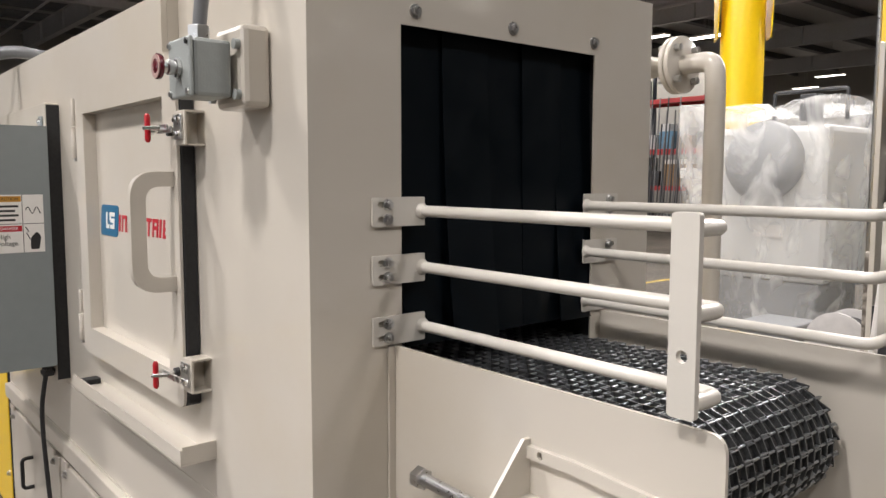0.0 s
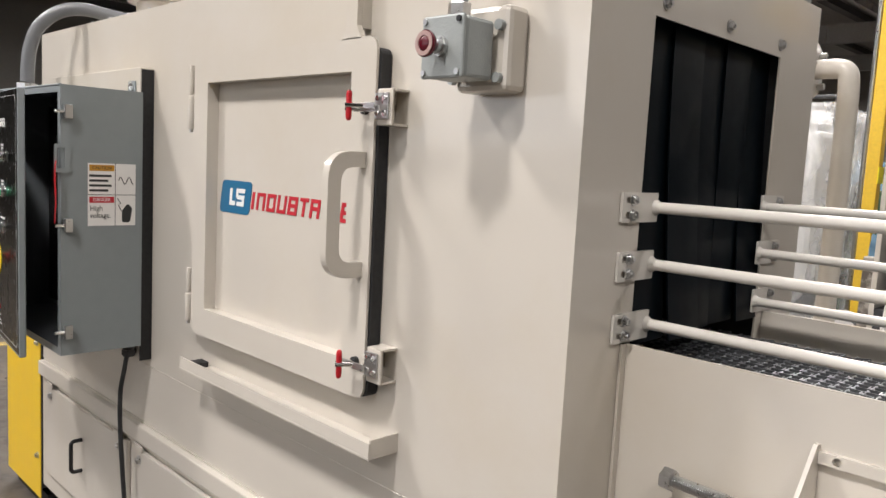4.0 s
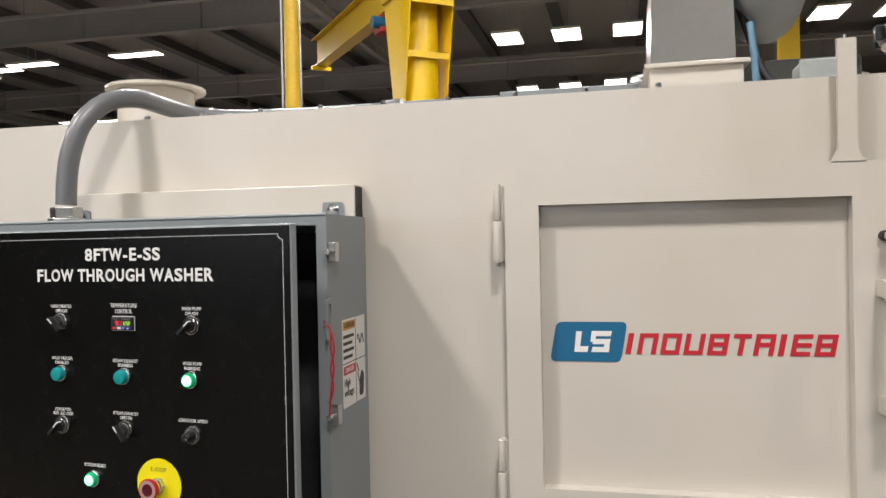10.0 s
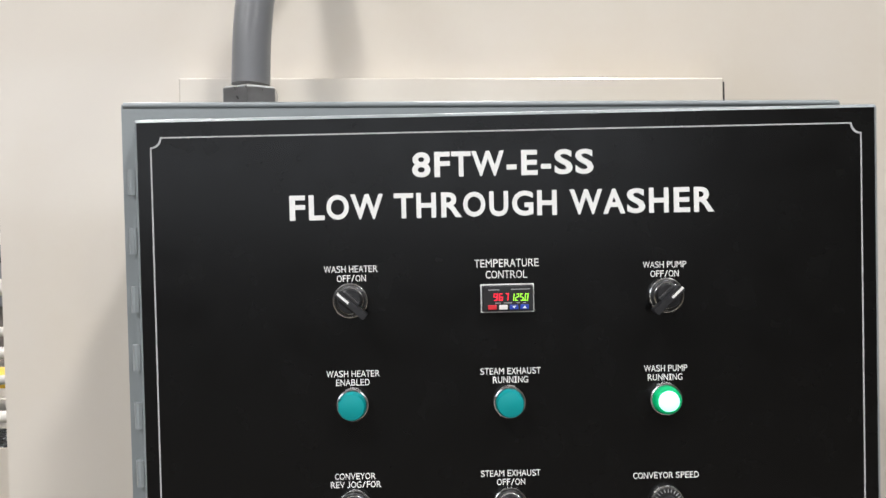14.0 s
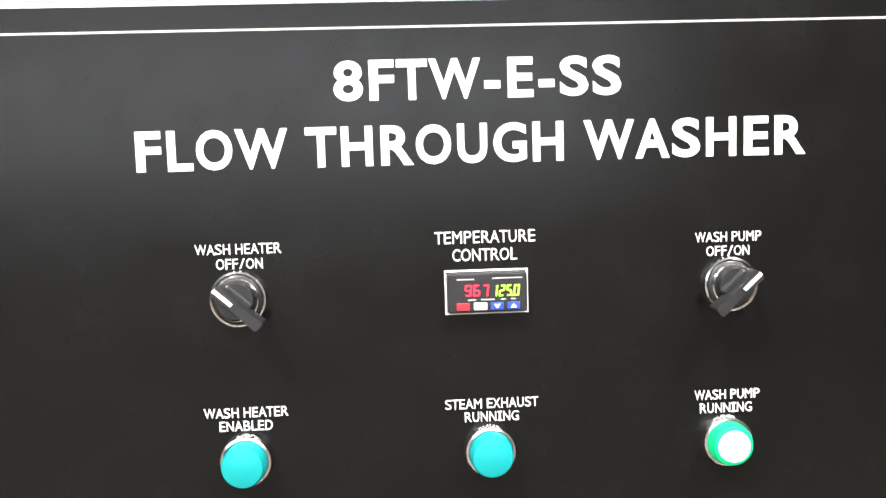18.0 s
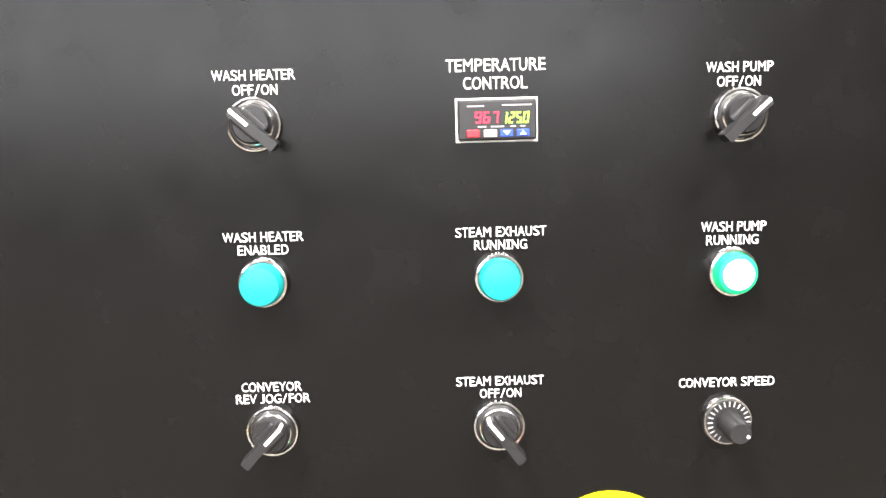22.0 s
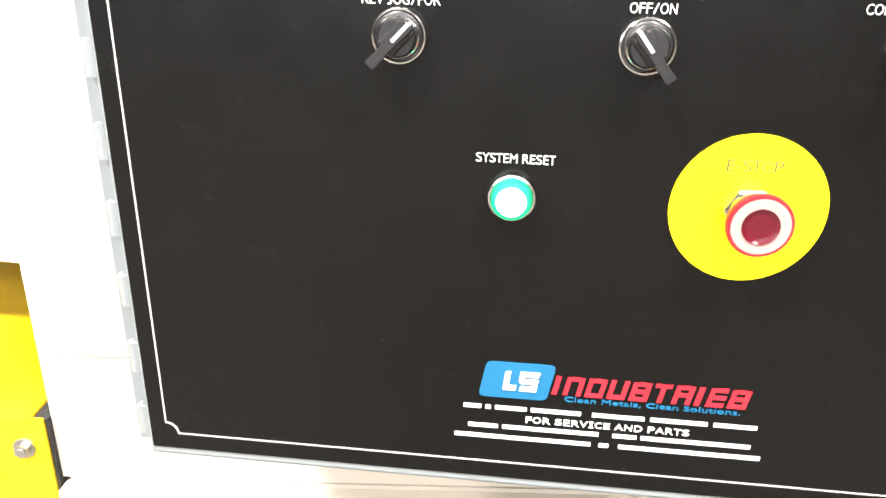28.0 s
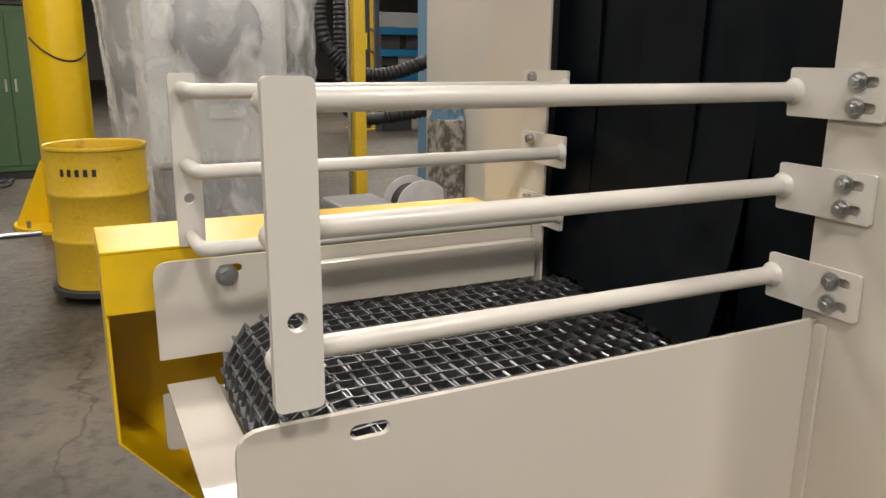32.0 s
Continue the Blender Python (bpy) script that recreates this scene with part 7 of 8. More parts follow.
part("strut", rod((-0.01, 0, 1.74), (0.06, 0.25, 0.0), 0.02, 8), LABEL, prop, "", True)
part("cross_tie", rod((-0.11, -0.01, 0.70), (0.17, -0.01, 0.70), 0.014, 8), LABEL, prop, "", True)
part("head_plate", box(-0.06, 0.05, -0.03, 0.03, 1.75, 1.79), LABEL, prop)
bl = thing("blue_machine", "light blue sheet-steel machine with a grey motor", "machine", at=pose(2.54, 6.25, GROUND))
part("cabinet", box(0, 0.70, 0, 0.6, 0.10, 2.33, 0.01), BLUE, bl, "light blue cabinet")
part("door", box(0.10, 0.42, -0.014, -0.0005, 0.5, 2.0, 0.004), BLUE, bl, "light blue door")
part("caution_label", box(0.28, 0.35, -0.0165, -0.0142, 1.72, 1.90), LEGEND, bl, "yellow caution label")
part("motor", rod((0.08, 0.3, 2.43), (0.42, 0.3, 2.43), 0.10, 20), MID, bl, "grey motor", True)
part("seam_bar", box(0.0, 0.70, -0.012, -0.0005, 2.01, 2.035), BLUE, bl, "folded seam")
part("data_plate", box(0.27, 0.34, -0.0172, -0.0143, 1.93, 1.985), LABEL, bl, "white data plate")
part("pipe", rod((0.10, -0.06, 2.46), (0.62, -0.06, 2.46), 0.035, 14), BEAM, bl, "grey pipe along its top", True)
for x in (0.12, 0.40):
    part("door_latch", box(x, x + 0.03, -0.024, -0.0142, 1.20, 1.28, 0.004), STEEL, bl)
part("foot_rail", box(0.02, 0.68, 0.02, 0.58, 0, 0.10), DARK, bl)
pan = thing("lamp_panel", "black panel box with two yellow lamps", "control box", at=pose(2.20, 5.78, GROUND))
part("panel", box(0, 0.20, 0, 0.12, 1.35, 2.12, 0.006), DARK, pan)
part("post", box(0.07, 0.12, 0.03, 0.08, 0, 1.349), DARK, pan)
for z in (1.72, 1.92):
    part("lamp", rod((0.10, -0.0005, z), (0.10, -0.02, z), 0.035, 16), LEGEND, pan, "yellow lamp")
part("yellow_cap", box(-0.02, 0.24, 0.0, 0.14, 2.14, 2.22), YELLOW, pan)

# bench with rings and wrapped pallet load
pal = thing("wrapped_load", "foil-wrapped square load on a wooden pallet", "pallet load", at=pose(2.78, 3.75, GROUND) @ Matrix.Scale(0.86, 4))
part("load", draped(-0.26, 0.26, -0.22, 0.22, 0.13, 1.08, 11, 0.03, 0.97, 48, 20), mat("silver foil wrap", (0.62, 0.62, 0.61), 0.28, 0.7, vary=0.2, grain=12, bump=0.8, bump_scale=24), pal, "crinkled silver wrap", True)
for x in (-0.28, -0.04, 0.2):
    part("runner", box(x, x + 0.08, -0.25, 0.25, 0, 0.09), WOOD, pal)
for k in range(4):
    part("deck_board", box(-0.29, 0.29, -0.25 + 0.14 * k, -0.17 + 0.14 * k, 0.0905, 0.11), WOOD, pal)
part("plank", box(-0.14, -0.09, -0.32, -0.26, 0.0, 1.42), WOOD, pal, "leaning wooden plank", at=Euler((0, radians(10), 0)).to_matrix().to_4x4())
for k in range(4):
    solid("rubber_ring", turned([(0.05, 0), (0.068, 0.004), (0.075, 0.013), (0.075, 0.022), (0.068, 0.031), (0.05, 0.035)], (2.80, 3.70, GROUND + 0.93 + 0.0355 * k), (0, 0, 1), 28), RUBBER, "black rubber ring in a stack", "ring", "stacked rubber rings", smooth=True)
solid("paper_bundle", draped(2.62, 2.71, 3.66, 3.76, GROUND + 0.925, GROUND + 1.06, 4, 0.2, 1.1, 16, 6), LABEL, "crumpled white paper on the load", "paper")
lever = thing("valve_handle", "black tee valve on the pallet's edge", "valve", at=pose(2.88, 3.48, GROUND))
part("stem", rod((0, 0, 0), (0, 0, 0.93), 0.014, 8), BEAM, lever)
part("wheel", rod((-0.05, -0.03, 0.95), (0.05, 0.03, 0.95), 0.04, 16), BLACK, lever, "", True)

# stainless frame machine beside the outfeed
fr = thing("stainless_cabinet", "open stainless steel cabinet with an arched rail", "cabinet", at=pose(3.30, 3.56, GROUND - 0.5265) @ Matrix.Scale(1.325, 4))
rail = [(0.0, 2.20), (0.0, 2.44), (1.6, 2.44), (1.6, 2.20), (1.52, 2.20), (1.45, 2.27), (1.30, 2.29), (0.50, 2.27), (0.20, 2.29), (0.12, 2.33), (0.09, 2.29), (0.085, 2.20)]
part("arched_rail", sheet(arc_corners(rail, [0.0, 0.04, 0.04, 0.0, 0.0, 0.03, 0.05, 0.05, 0.03, 0.03, 0.02, 0.0]), 0.04, plane="xz", at=-0.02), BRUSHED, fr, "brushed stainless arched rail")
part("decal", rod((0.045, -0.0205, 2.21), (0.045, -0.0225, 2.21), 0.028, 20), LOGO_BLUE, fr, "small round blue decal")
part("decal_print", rod((0.045, -0.0226, 2.21), (0.045, -0.0234, 2.21), 0.012, 8), INK, fr)
part("top_shelf", box(0.0, 1.6, -0.05, 0.75, 1.99, 2.10, 0.004), BRUSHED, fr, "stainless shelf")
part("shelf_box", box(0.33, 1.6, -0.06, 0.3, 2.1005, 2.199, 0.004), GREY_SIDE, fr, "grey-green panel")
part("back_panel", box(0.0, 1.6, 0.72, 0.75, 0.47, 1.9895), DARK, fr, "dark interior")
part("side_panel", box(0.0, 0.02, -0.05, 0.7195, 0.47, 1.9895), DARK, fr)
part("bottom_pan", box(0.0205, 1.6, -0.05, 0.7195, 0.47, 0.95), MID, fr, "grey front panel")
part("control_strip", box(0.0205, 1.6, -0.075, -0.02, 1.27, 1.36), BLACK_PANEL, fr, "black strip with a mark")
part("mark_blue", box(0.34, 0.40, -0.0775, -0.0755, 1.285, 1.335), LOGO_BLUE, fr, "blue mark")
for k in range(8):
    part("mark_red", box(0.42 + 0.052 * k, 0.46 + 0.052 * k, -0.0775, -0.0755, 1.29, 1.328), LOGO_RED, fr, "red mark")
for k in range(10):
    part("bottle", turned([(0.035, 0), (0.037, 0.01), (0.037, 0.20), (0.015, 0.26), (0.015, 0.30)], (0.10 + 0.15 * k, 0.30 + 0.06 * (k % 3), 1.3605 - 0.4), (0, 0, 1), 14), CONDUIT, fr, "", True)
part("inner_deck", box(0.0205, 1.6, -0.02, 0.719, 0.9505, 0.96), DARK, fr)
for k in range(5):
    part("drawer_pull", box(0.2 + 0.28 * k, 0.28 + 0.28 * k, -0.062, -0.0505, 0.80, 0.83), STEEL, fr)
for x in (0.03, 1.5):
    part("foot", box(x, x + 0.08, 0.0, 0.7, 0.3975, 0.4695), DARK, fr)

# hoses, post and clutter between the machines
solid("suction_hose", tube(smooth_path([(1.30, 6.1, 3.3), (1.30, 6.1, 2.1), (1.42, 6.08, 1.75), (1.66, 6.0, 1.60), (1.95, 5.95, 1.62), (2.22, 5.9, 1.72)], 8), 0.06, 16, ribs=(0.005, 0.018)), RUBBER, "black ribbed suction hose looped beside the machines", "hose", "suction hoses", smooth=True)
solid("suction_hose", tube(smooth_path([(1.52, 6.15, 3.3), (1.50, 6.15, 1.9), (1.52, 6.1, 1.35), (1.66, 6.05, 1.22), (1.9, 5.95, 1.24), (2.22, 5.85, 1.3)], 8), 0.055, 16, ribs=(0.005, 0.018)), RUBBER, "black ribbed suction hose looped beside the machines", "hose", "suction hoses", smooth=True)
yp = thing("yellow_post", "thin yellow square post with a caution plate", "post", at=pose(1.33, 5.25, GROUND))
part("post", box(-0.045, 0.045, -0.045, 0.045, 0.01, 2.85, 0.006), YELLOW_OLD, yp)
part("plate", box(0.0455, 0.052, -0.06, 0.06, 1.48, 1.60), LEGEND, yp, "yellow caution plate")
part("foot_plate", box(-0.1, 0.1, -0.1, 0.1, 0, 0.01), YELLOW_OLD, yp)
part("conduit", rod((-0.075, 0, 0.1), (-0.075, 0, 2.85), 0.016, 8), BELT_LIFTED, yp, "steel conduit")
reel = thing("hose_reel", "black hose reel on a low steel cart", "hose reel", at=pose(1.45, 4.45, GROUND))
for y in (-0.12, 0.12):
    part("reel_disc", turned([(0.16, 0), (0.20, 0.005), (0.20, 0.018), (0.16, 0.022)], (0.0, y - 0.011, 0.42), (0, 1, 0), 28), BEAM, reel, "", True)
part("coil", rod((0, -0.105, 0.42), (0, 0.105, 0.42), 0.15, 24), RUBBER, reel, "", True)
for x in (-0.2, 0.2):
    part("frame_leg", rod((x, 0.16, 0.0), (x * 0.1, 0.16, 0.43), 0.014, 8), BEAM, reel)
    part("frame_leg", rod((x, -0.16, 0.0), (x * 0.1, -0.16, 0.43), 0.014, 8), BEAM, reel)
part("tub", box(-0.62, -0.25, -0.2, 0.2, 0.0, 0.5, 0.02), MID, reel, "grey tub")
rag = thing("parts_box", "tan steel box with a blue rag on it", "box", at=pose(1.70, 4.45, GROUND))
part("box_body", box(-0.10, 0.05, -0.15, 0.15, 0, 1.02, 0.01), CHALK, rag)
part("rag", draped(-0.09, 0.05, -0.12, 0.12, 1.0, 1.14, 3, 0.15, 1.1, 20, 8), BLUE, rag, "crumpled blue rag", True)

press = thing("green_press", "green machine with black hoses laid over it", "machine", at=pose(0.95, 7.2, GROUND))
part("body", box(-0.35, 0.45, -0.3, 0.4, 0.08, 1.42, 0.03), GREEN, press)
part("plinth", box(-0.33, 0.43, -0.28, 0.38, 0, 0.08), DARK, press)
part("hose_drape", tube(smooth_path([(-0.3, -0.34, 0.5), (-0.28, -0.36, 1.2), (-0.1, -0.2, 1.55), (0.2, -0.25, 1.52), (0.36, -0.36, 1.1), (0.38, -0.34, 0.4)], 7), 0.07, 12), RUBBER, press, "black hose laid over it", True)

# ---- far side of the hall ----
def pallet(parent, w, d, z=0.0, dx=0.0, dy=0.0):
    for k in range(3):
        x = dx - w / 2 + k * (w - 0.09) / 2
        part("runner", box(x, x + 0.09, dy - d / 2, dy + d / 2, z, z + 0.09), WOOD, parent)
    n = 6
    for k in range(n):
        y = dy - d / 2 + k * (d - 0.1) / (n - 1)
        part("deck_board", box(dx - w / 2, dx + w / 2, y, y + 0.1, z + 0.0905, z + 0.112), WOOD, parent)


wp = thing("wall_partition", "pale painted partition wall across the hall", "wall", kind="structure")
part("blockwork", box(-33.9, -10.5, 25.0, 25.25, GROUND, 5.75), WALL, wp)
part("wall_cap", box(-33.9, -10.45, 24.95, 25.3, 5.7505, 5.82), BEAM, wp)

crate = thing("carton_on_pallet", "large brown cardboard carton on a wooden pallet", "carton", at=pose(-7.75, 8.35, GROUND, 0, 0, 6))
part("carton", box(-0.58, 0.54, -0.55, 0.5, 0.1125, 1.05, 0.006), CARTON, crate, "brown carton")
part("flap", box(-0.58, 0.54, -0.56, -0.5505, 0.86, 1.052), CARTON, crate)
part("tape", box(-0.03, 0.03, -0.5535, -0.5505, 0.1125, 0.85), LABEL_AMBER, crate)
pallet(crate, 1.25, 1.2)
hood2 = thing("grey_hood", "pale grey machine hood on a stand", "machine", at=pose(-6.6, 6.0, GROUND))
part("hood", rod((-0.2, 0, 1.35), (0.55, 0, 1.35), 0.42, 28, r2=0.16), MID, hood2, "pale grey cone hood", True)
part("stand", box(-0.1, 0.05, -0.1, 0.1, 0, 1.0), BEAM, hood2)
part("stand_foot", box(-0.4, 0.4, -0.3, 0.3, 0, 0.04), BEAM, hood2)


def cage_panel(parent, a, b, z0, z1, pitch=0.062):
    """Chain-link mesh in a pipe frame between two plan points."""
    a, b = Vector((*a, 0)), Vector((*b, 0))
    d = (b - a)
    n = d.length
    u = d / n
    fr = part("pipe_frame", tube([a + Vector((0, 0, z0)), b + Vector((0, 0, z0))], 0.022, 8), RACK_BLUE, parent)
    part("pipe_rail", tube([a + Vector((0, 0, z1)), b + Vector((0, 0, z1))], 0.022, 8), RACK_BLUE, parent)
    part("pipe_rail", tube([a + Vector((0, 0, (z0 + z1) / 2)), b + Vector((0, 0, (z0 + z1) / 2))], 0.018, 8), RACK_BLUE, parent)
    bm = bmesh.new()
    h = z1 - z0
    w = 0.0035
    k = -h
    while k < n:
        for s in (1, -1):
            p, q = (k, 0.0), (k + h, h)
            if p[0] < 0:
                p = (0.0, -k)
            if q[0] > n:
                q = (n, n - k)
            if s < 0:
                p, q = (p[0], h - p[1]), (q[0], h - q[1])
            off = u.cross(Vector((0, 0, 1))) * 0.004 * s
            va, vb = a + u * p[0] + Vector((0, 0, z0 + p[1])) + off, a + u * q[0] + Vector((0, 0, z0 + q[1])) + off
            side = (vb - va).normalized().cross(off.normalized()) * w
            bm.faces.new([bm.verts.new(v) for v in (va + side, vb + side, vb - side, va - side)])
        k += pitch * 1.414
    part("chain_link", bm, STEEL, fr, "grey chain-link wire")


cage = thing("wire_cage", "grey chain-link tool cage with pipe posts", "cage")
cage_panel(cage, (-11.3, 13.0), (-9.72, 13.0), 0.45, 3.05)
cage_panel(cage, (-9.35, 13.0), (-8.35, 14.7), 0.45, 3.05)
for x, y, z in ((-11.3, 13.0, 3.2), (-9.70, 13.0, 4.2), (-9.38, 13.0, 3.2), (-8.35, 14.7, 3.2), (-9.60, 13.15, 3.6)):
    part("cage_post", rod((x, y, GROUND), (x, y, z), 0.04, 12), RACK_BLUE, cage, "", True)
turn_s = math.degrees(math.atan2(1.7, 1.0))
sign = thing("area_sign", "grey area sign with dark capitals on the cage", "sign", at=pose(-9.30, 13.0 - 0.06, 0, 0, 0, turn_s))
part("board", box(0.02, 1.95, -0.012, 0.0, 2.62, 3.04), mat("pale grey sign board", (0.42, 0.43, 0.45), 0.5, vary=0.06), sign, "pale grey board")
words("SUB-ASSEMBLY AREA", 0.235, INK_BLACK, sign, Matrix.Translation((0.985, -0.0125, 2.80)) @ Euler((radians(90), 0, 0)).to_matrix().to_4x4(), bold=0.006, wide=0.80)
ban = thing("orange_banner", "orange printed banner hung on the cage", "banner", at=pose(-9.28, 13.0 - 0.10, 0, 0, 0, turn_s))
part("cloth", box(0.05, 1.04, -0.006, 0.0, 1.25, 2.50), ORANGE, ban)
part("printed_tower", sheet([(0.34, 1.35), (0.74, 1.35), (0.72, 1.75), (0.66, 1.80), (0.62, 1.80), (0.58, 2.10), (0.52, 2.10), (0.48, 1.80), (0.40, 1.80), (0.36, 1.72)], 0.002, plane="xz", at=-0.0085), DARK, ban, "dark printed shape")
part("yellow_edge", box(0.052, 0.20, -0.0080, -0.0061, 1.252, 2.498), YELLOW_LINE, ban, "faded yellow edge")
part("pale_patch", sheet(ring_points(0.55, 1.66, 0.26, 18), 0.0015, plane="xz", at=-0.0078), CHALK, ban, "pale printed disc")
for k, (x0, x1) in enumerate(((0.22, 0.34), (0.38, 0.58), (0.62, 0.88))):
    part("name_bar", box(x0, x1, -0.0085, -0.0062, 2.32, 2.43), DARK, ban, "dark bar of print")
for z in (1.62, 1.55):
    part("name_bar", box(0.12, 0.32, -0.0085, -0.0062, z, z + 0.03), DARK, ban)
yel = thing("yellow_sheet", "yellow rain coat hung on the cage post", "coat", at=pose(-9.38, 12.86, 0))
part("coat", draped(-0.16, 0.2, -0.05, 0.05, 1.25, 2.3, 21, 0.14, 1.2, 24, 12), mat("pale yellow cloth", (0.46, 0.40, 0.12), 0.7, vary=0.2), yel, "", True)
part("dark_gear", draped(-0.50, -0.20, -0.10, 0.02, 0.45, 1.9, 22, 0.2, 0.9, 20, 10), DARK, yel, "dark gear under it", True)
scoop = thing("plastic_scoop", "pale plastic shovel leaning on the cage", "shovel", at=pose(-8.95, 12.55, GROUND, 0, 25, -20))
part("blade", box(-0.16, 0.16, -0.03, 0.0, 0.0, 0.42, 0.02), LABEL, scoop)
part("shaft", rod((0, -0.01, 0.42), (0, -0.01, 1.1), 0.016, 8), WOOD, scoop)

trays = thing("tray_stack", "stack of round-edged yellow trays on a dark rack", "trays", at=pose(-10.75, 13.9, GROUND))
for k in range(7):
    part("tray", box(-0.55, 0.5, -0.4, 0.4, 0.30 + 0.26 * k, 0.44 + 0.26 * k, 0.05), YELLOW_OLD if k != 3 else LABEL_AMBER, trays, "yellow tray")
    part("gap_shelf", box(-0.58, 0.53, -0.38, 0.42, 0.442 + 0.26 * k, 0.50 + 0.26 * k), DARK, trays)
part("rack_back", box(-0.62, 0.58, 0.425, 0.46, 0.0, 2.25), DARK, trays)
part("rack_base", box(-0.58, 0.53, -0.38, 0.42, 0.0, 0.29), DARK, trays)
for k in range(7):
    part("part_on_top", box(-0.5 + 0.14 * k, -0.42 + 0.14 * k, -0.2, 0.1, 2.065, 2.11 + 0.05 * (k % 3), 0.01), (LABEL, BLUE, DARK)[k % 3], trays)
gb = thing("leaning_board", "grey board leaning in the cage", "board", at=pose(-9.95, 14.2, GROUND))
part("board", box(-0.35, 0.3, 0, 0.03, 0.0, 2.35), MID, gb)



LOOKS = {CARTON: "brown cardboard box", WOOD: "plain wooden crate", DARK: "dark steel parts bin", MID: "grey steel parts bin", GREY_BOX: "pale grey parts case", BEAM: "pale grey carton", BLUE: "blue plastic bin", LABEL: "white carton",
         KEY_RED: "red carton", LABEL_AMBER: "amber carton", GREEN: "green carton", RACK_BLUE: "dark blue parts bin"}


def goods(at, x0, x1, y0, y1, z, high, seed, mats):
    """Small mixed things set side by side on a shelf."""
    r = random.Random(seed)
    x = x0
    while x < x1 - 0.06:
        w = r.uniform(0.07, 0.24)
        if x + w > x1:
            break
        h = r.uniform(0.3, 1.0) * high
        m = mats[r.randrange(len(mats))]
        if r.random() < 0.3:
            solid("shelf_bottle", turned([(w * 0.32, 0), (w * 0.36, h * 0.05), (w * 0.36, h * 0.7), (w * 0.14, h * 0.85), (w * 0.14, h)], (x + w / 2, (y0 + y1) / 2, z), (0, 0, 1), 10), m, LOOKS[m].rsplit(" ", 1)[0] + " bottle on a white shelf", "bottle", "goods on the shelves", smooth=True, at=at)
        else:
            solid("shelf_box", box(x, x + w * 0.92, y0 + r.uniform(0, 0.06), y1, z, z + h, 0.006), m, LOOKS[m] + " on a white shelf", "box", "goods on the shelves", at=at)
        x += w


shelf = thing("white_shelf_unit", "white steel shelf unit full of small goods", "shelf unit", at=pose(-12.25, 13.6, GROUND))
for x in (-0.75, 0.70):
    part("side", box(x, x + 0.05, 0, 0.45, 0, 2.15), LABEL, shelf)
part("back", box(-0.70, 0.70, 0.44, 0.46, 0, 2.15), DARK, shelf)
for k, z in enumerate((0.1, 0.62, 1.12, 1.62, 2.1)):
    part("shelf", box(-0.70, 0.6995, 0.0, 0.4395, z, z + 0.04), LABEL, shelf)
    goods(pose(-12.25, 13.6, GROUND), -0.68, 0.68, 0.05, 0.36, z + 0.0405, 0.36, 30 + k, (CARTON, LABEL, KEY_RED, BLUE, DARK, LABEL_AMBER, GREEN))


def pallet_rack(name, label, x, y, bays, w, d, levels, seed, top, turn=0.0, group="pallet racks", mats=None, beam=None, bare=False):
    """Pallet racking: posts, beams, decks and mixed loads."""
    one = thing(name, label, "rack", group, at=pose(x, y, GROUND, 0, 0, turn))
    r = random.Random(seed)
    beam = beam or RACK_RED
    for k in range(bays + 1):
        for yy in (0.0, d - 0.08):
            part("upright", box(k * w - 0.045, k * w + 0.045, yy, yy + 0.08, 0, top), RACK_BLUE, one)
    for z in levels:
        for yy in (0.005, d - 0.055):
            part("beam", box(0.0455, bays * w - 0.0455, yy, yy + 0.045, z - 0.13, z) if bays == 1 else box(0.05, bays * w - 0.05, yy - 0.05, yy - 0.0005, z - 0.13, z), beam, one, "red rack beam" if beam is RACK_RED else "")
        part("deck", box(0.05, bays * w - 0.05, 0.051, d - 0.056, z - 0.04, z - 0.001), WOOD, one)
    for z in (0.0,) + tuple(levels[:-1] if bare else levels):
        xx = 0.12
        while xx < bays * w - 0.5:
            wd = r.uniform(0.35, 1.1)
            if xx + wd > bays * w - 0.1:
                break
            h = r.uniform(0.25, 0.85)
            m = (mats or (CARTON, WOOD, DARK, MID, GREY_BOX, DARK, BEAM, BLUE, DARK, MID))[r.randrange(len(mats) if mats else 10)]
            solid("rack_load", box(xx, xx + wd * 0.9, 0.1, d - 0.12, z + 0.0005, z + h, 0.012), m, LOOKS[m] + " on a pallet rack", "box", "goods on the racks", at=pose(x, y, GROUND, 0, 0, turn))
            if r.random() < 0.6:
                top_m = (DARK, LABEL, CARTON, BEAM)[r.randrange(4)]
                solid("small_load", box(xx + 0.05, xx + wd * r.uniform(0.4, 0.8), 0.15, d - 0.3, z + h + 0.0005, z + h + r.uniform(0.06, 0.3), 0.01), top_m, LOOKS[top_m] + " set on a larger load", "box", "goods on the racks", at=pose(x, y, GROUND, 0, 0, turn))
            xx += wd + r.uniform(0.02, 0.2)
    return one


pallet_rack("pallet_rack", "red-beamed pallet rack full of cartons and parts", -13.2, 18.4, 2, 2.75, 1.05, (1.25, 2.30, 3.72), 4, 4.5, bare=True)
pallet_rack("pallet_rack", "red-beamed pallet rack full of cartons and parts", -7.4, 19.6, 1, 2.6, 1.05, (1.3, 2.3), 14, 3.4)
pallet_rack("pallet_rack", "dark pallet rack full of boxes", -18.9, 15.6, 2, 2.6, 1.05, (1.35, 2.4), 6, 3.7, beam=RACK_BLUE)
box_up = thing("orange_bin", "orange box on the top of the rack", "box", at=pose(-11.35, 18.6, GROUND + 3.80))
part("bin", box(-0.32, 0.30, 0.1, 0.6, 0, 0.36, 0.02), LABEL_AMBER, box_up)
part("grey_unit", box(0.36, 0.95, 0.1, 0.6, 0, 0.55, 0.02), MID, box_up)
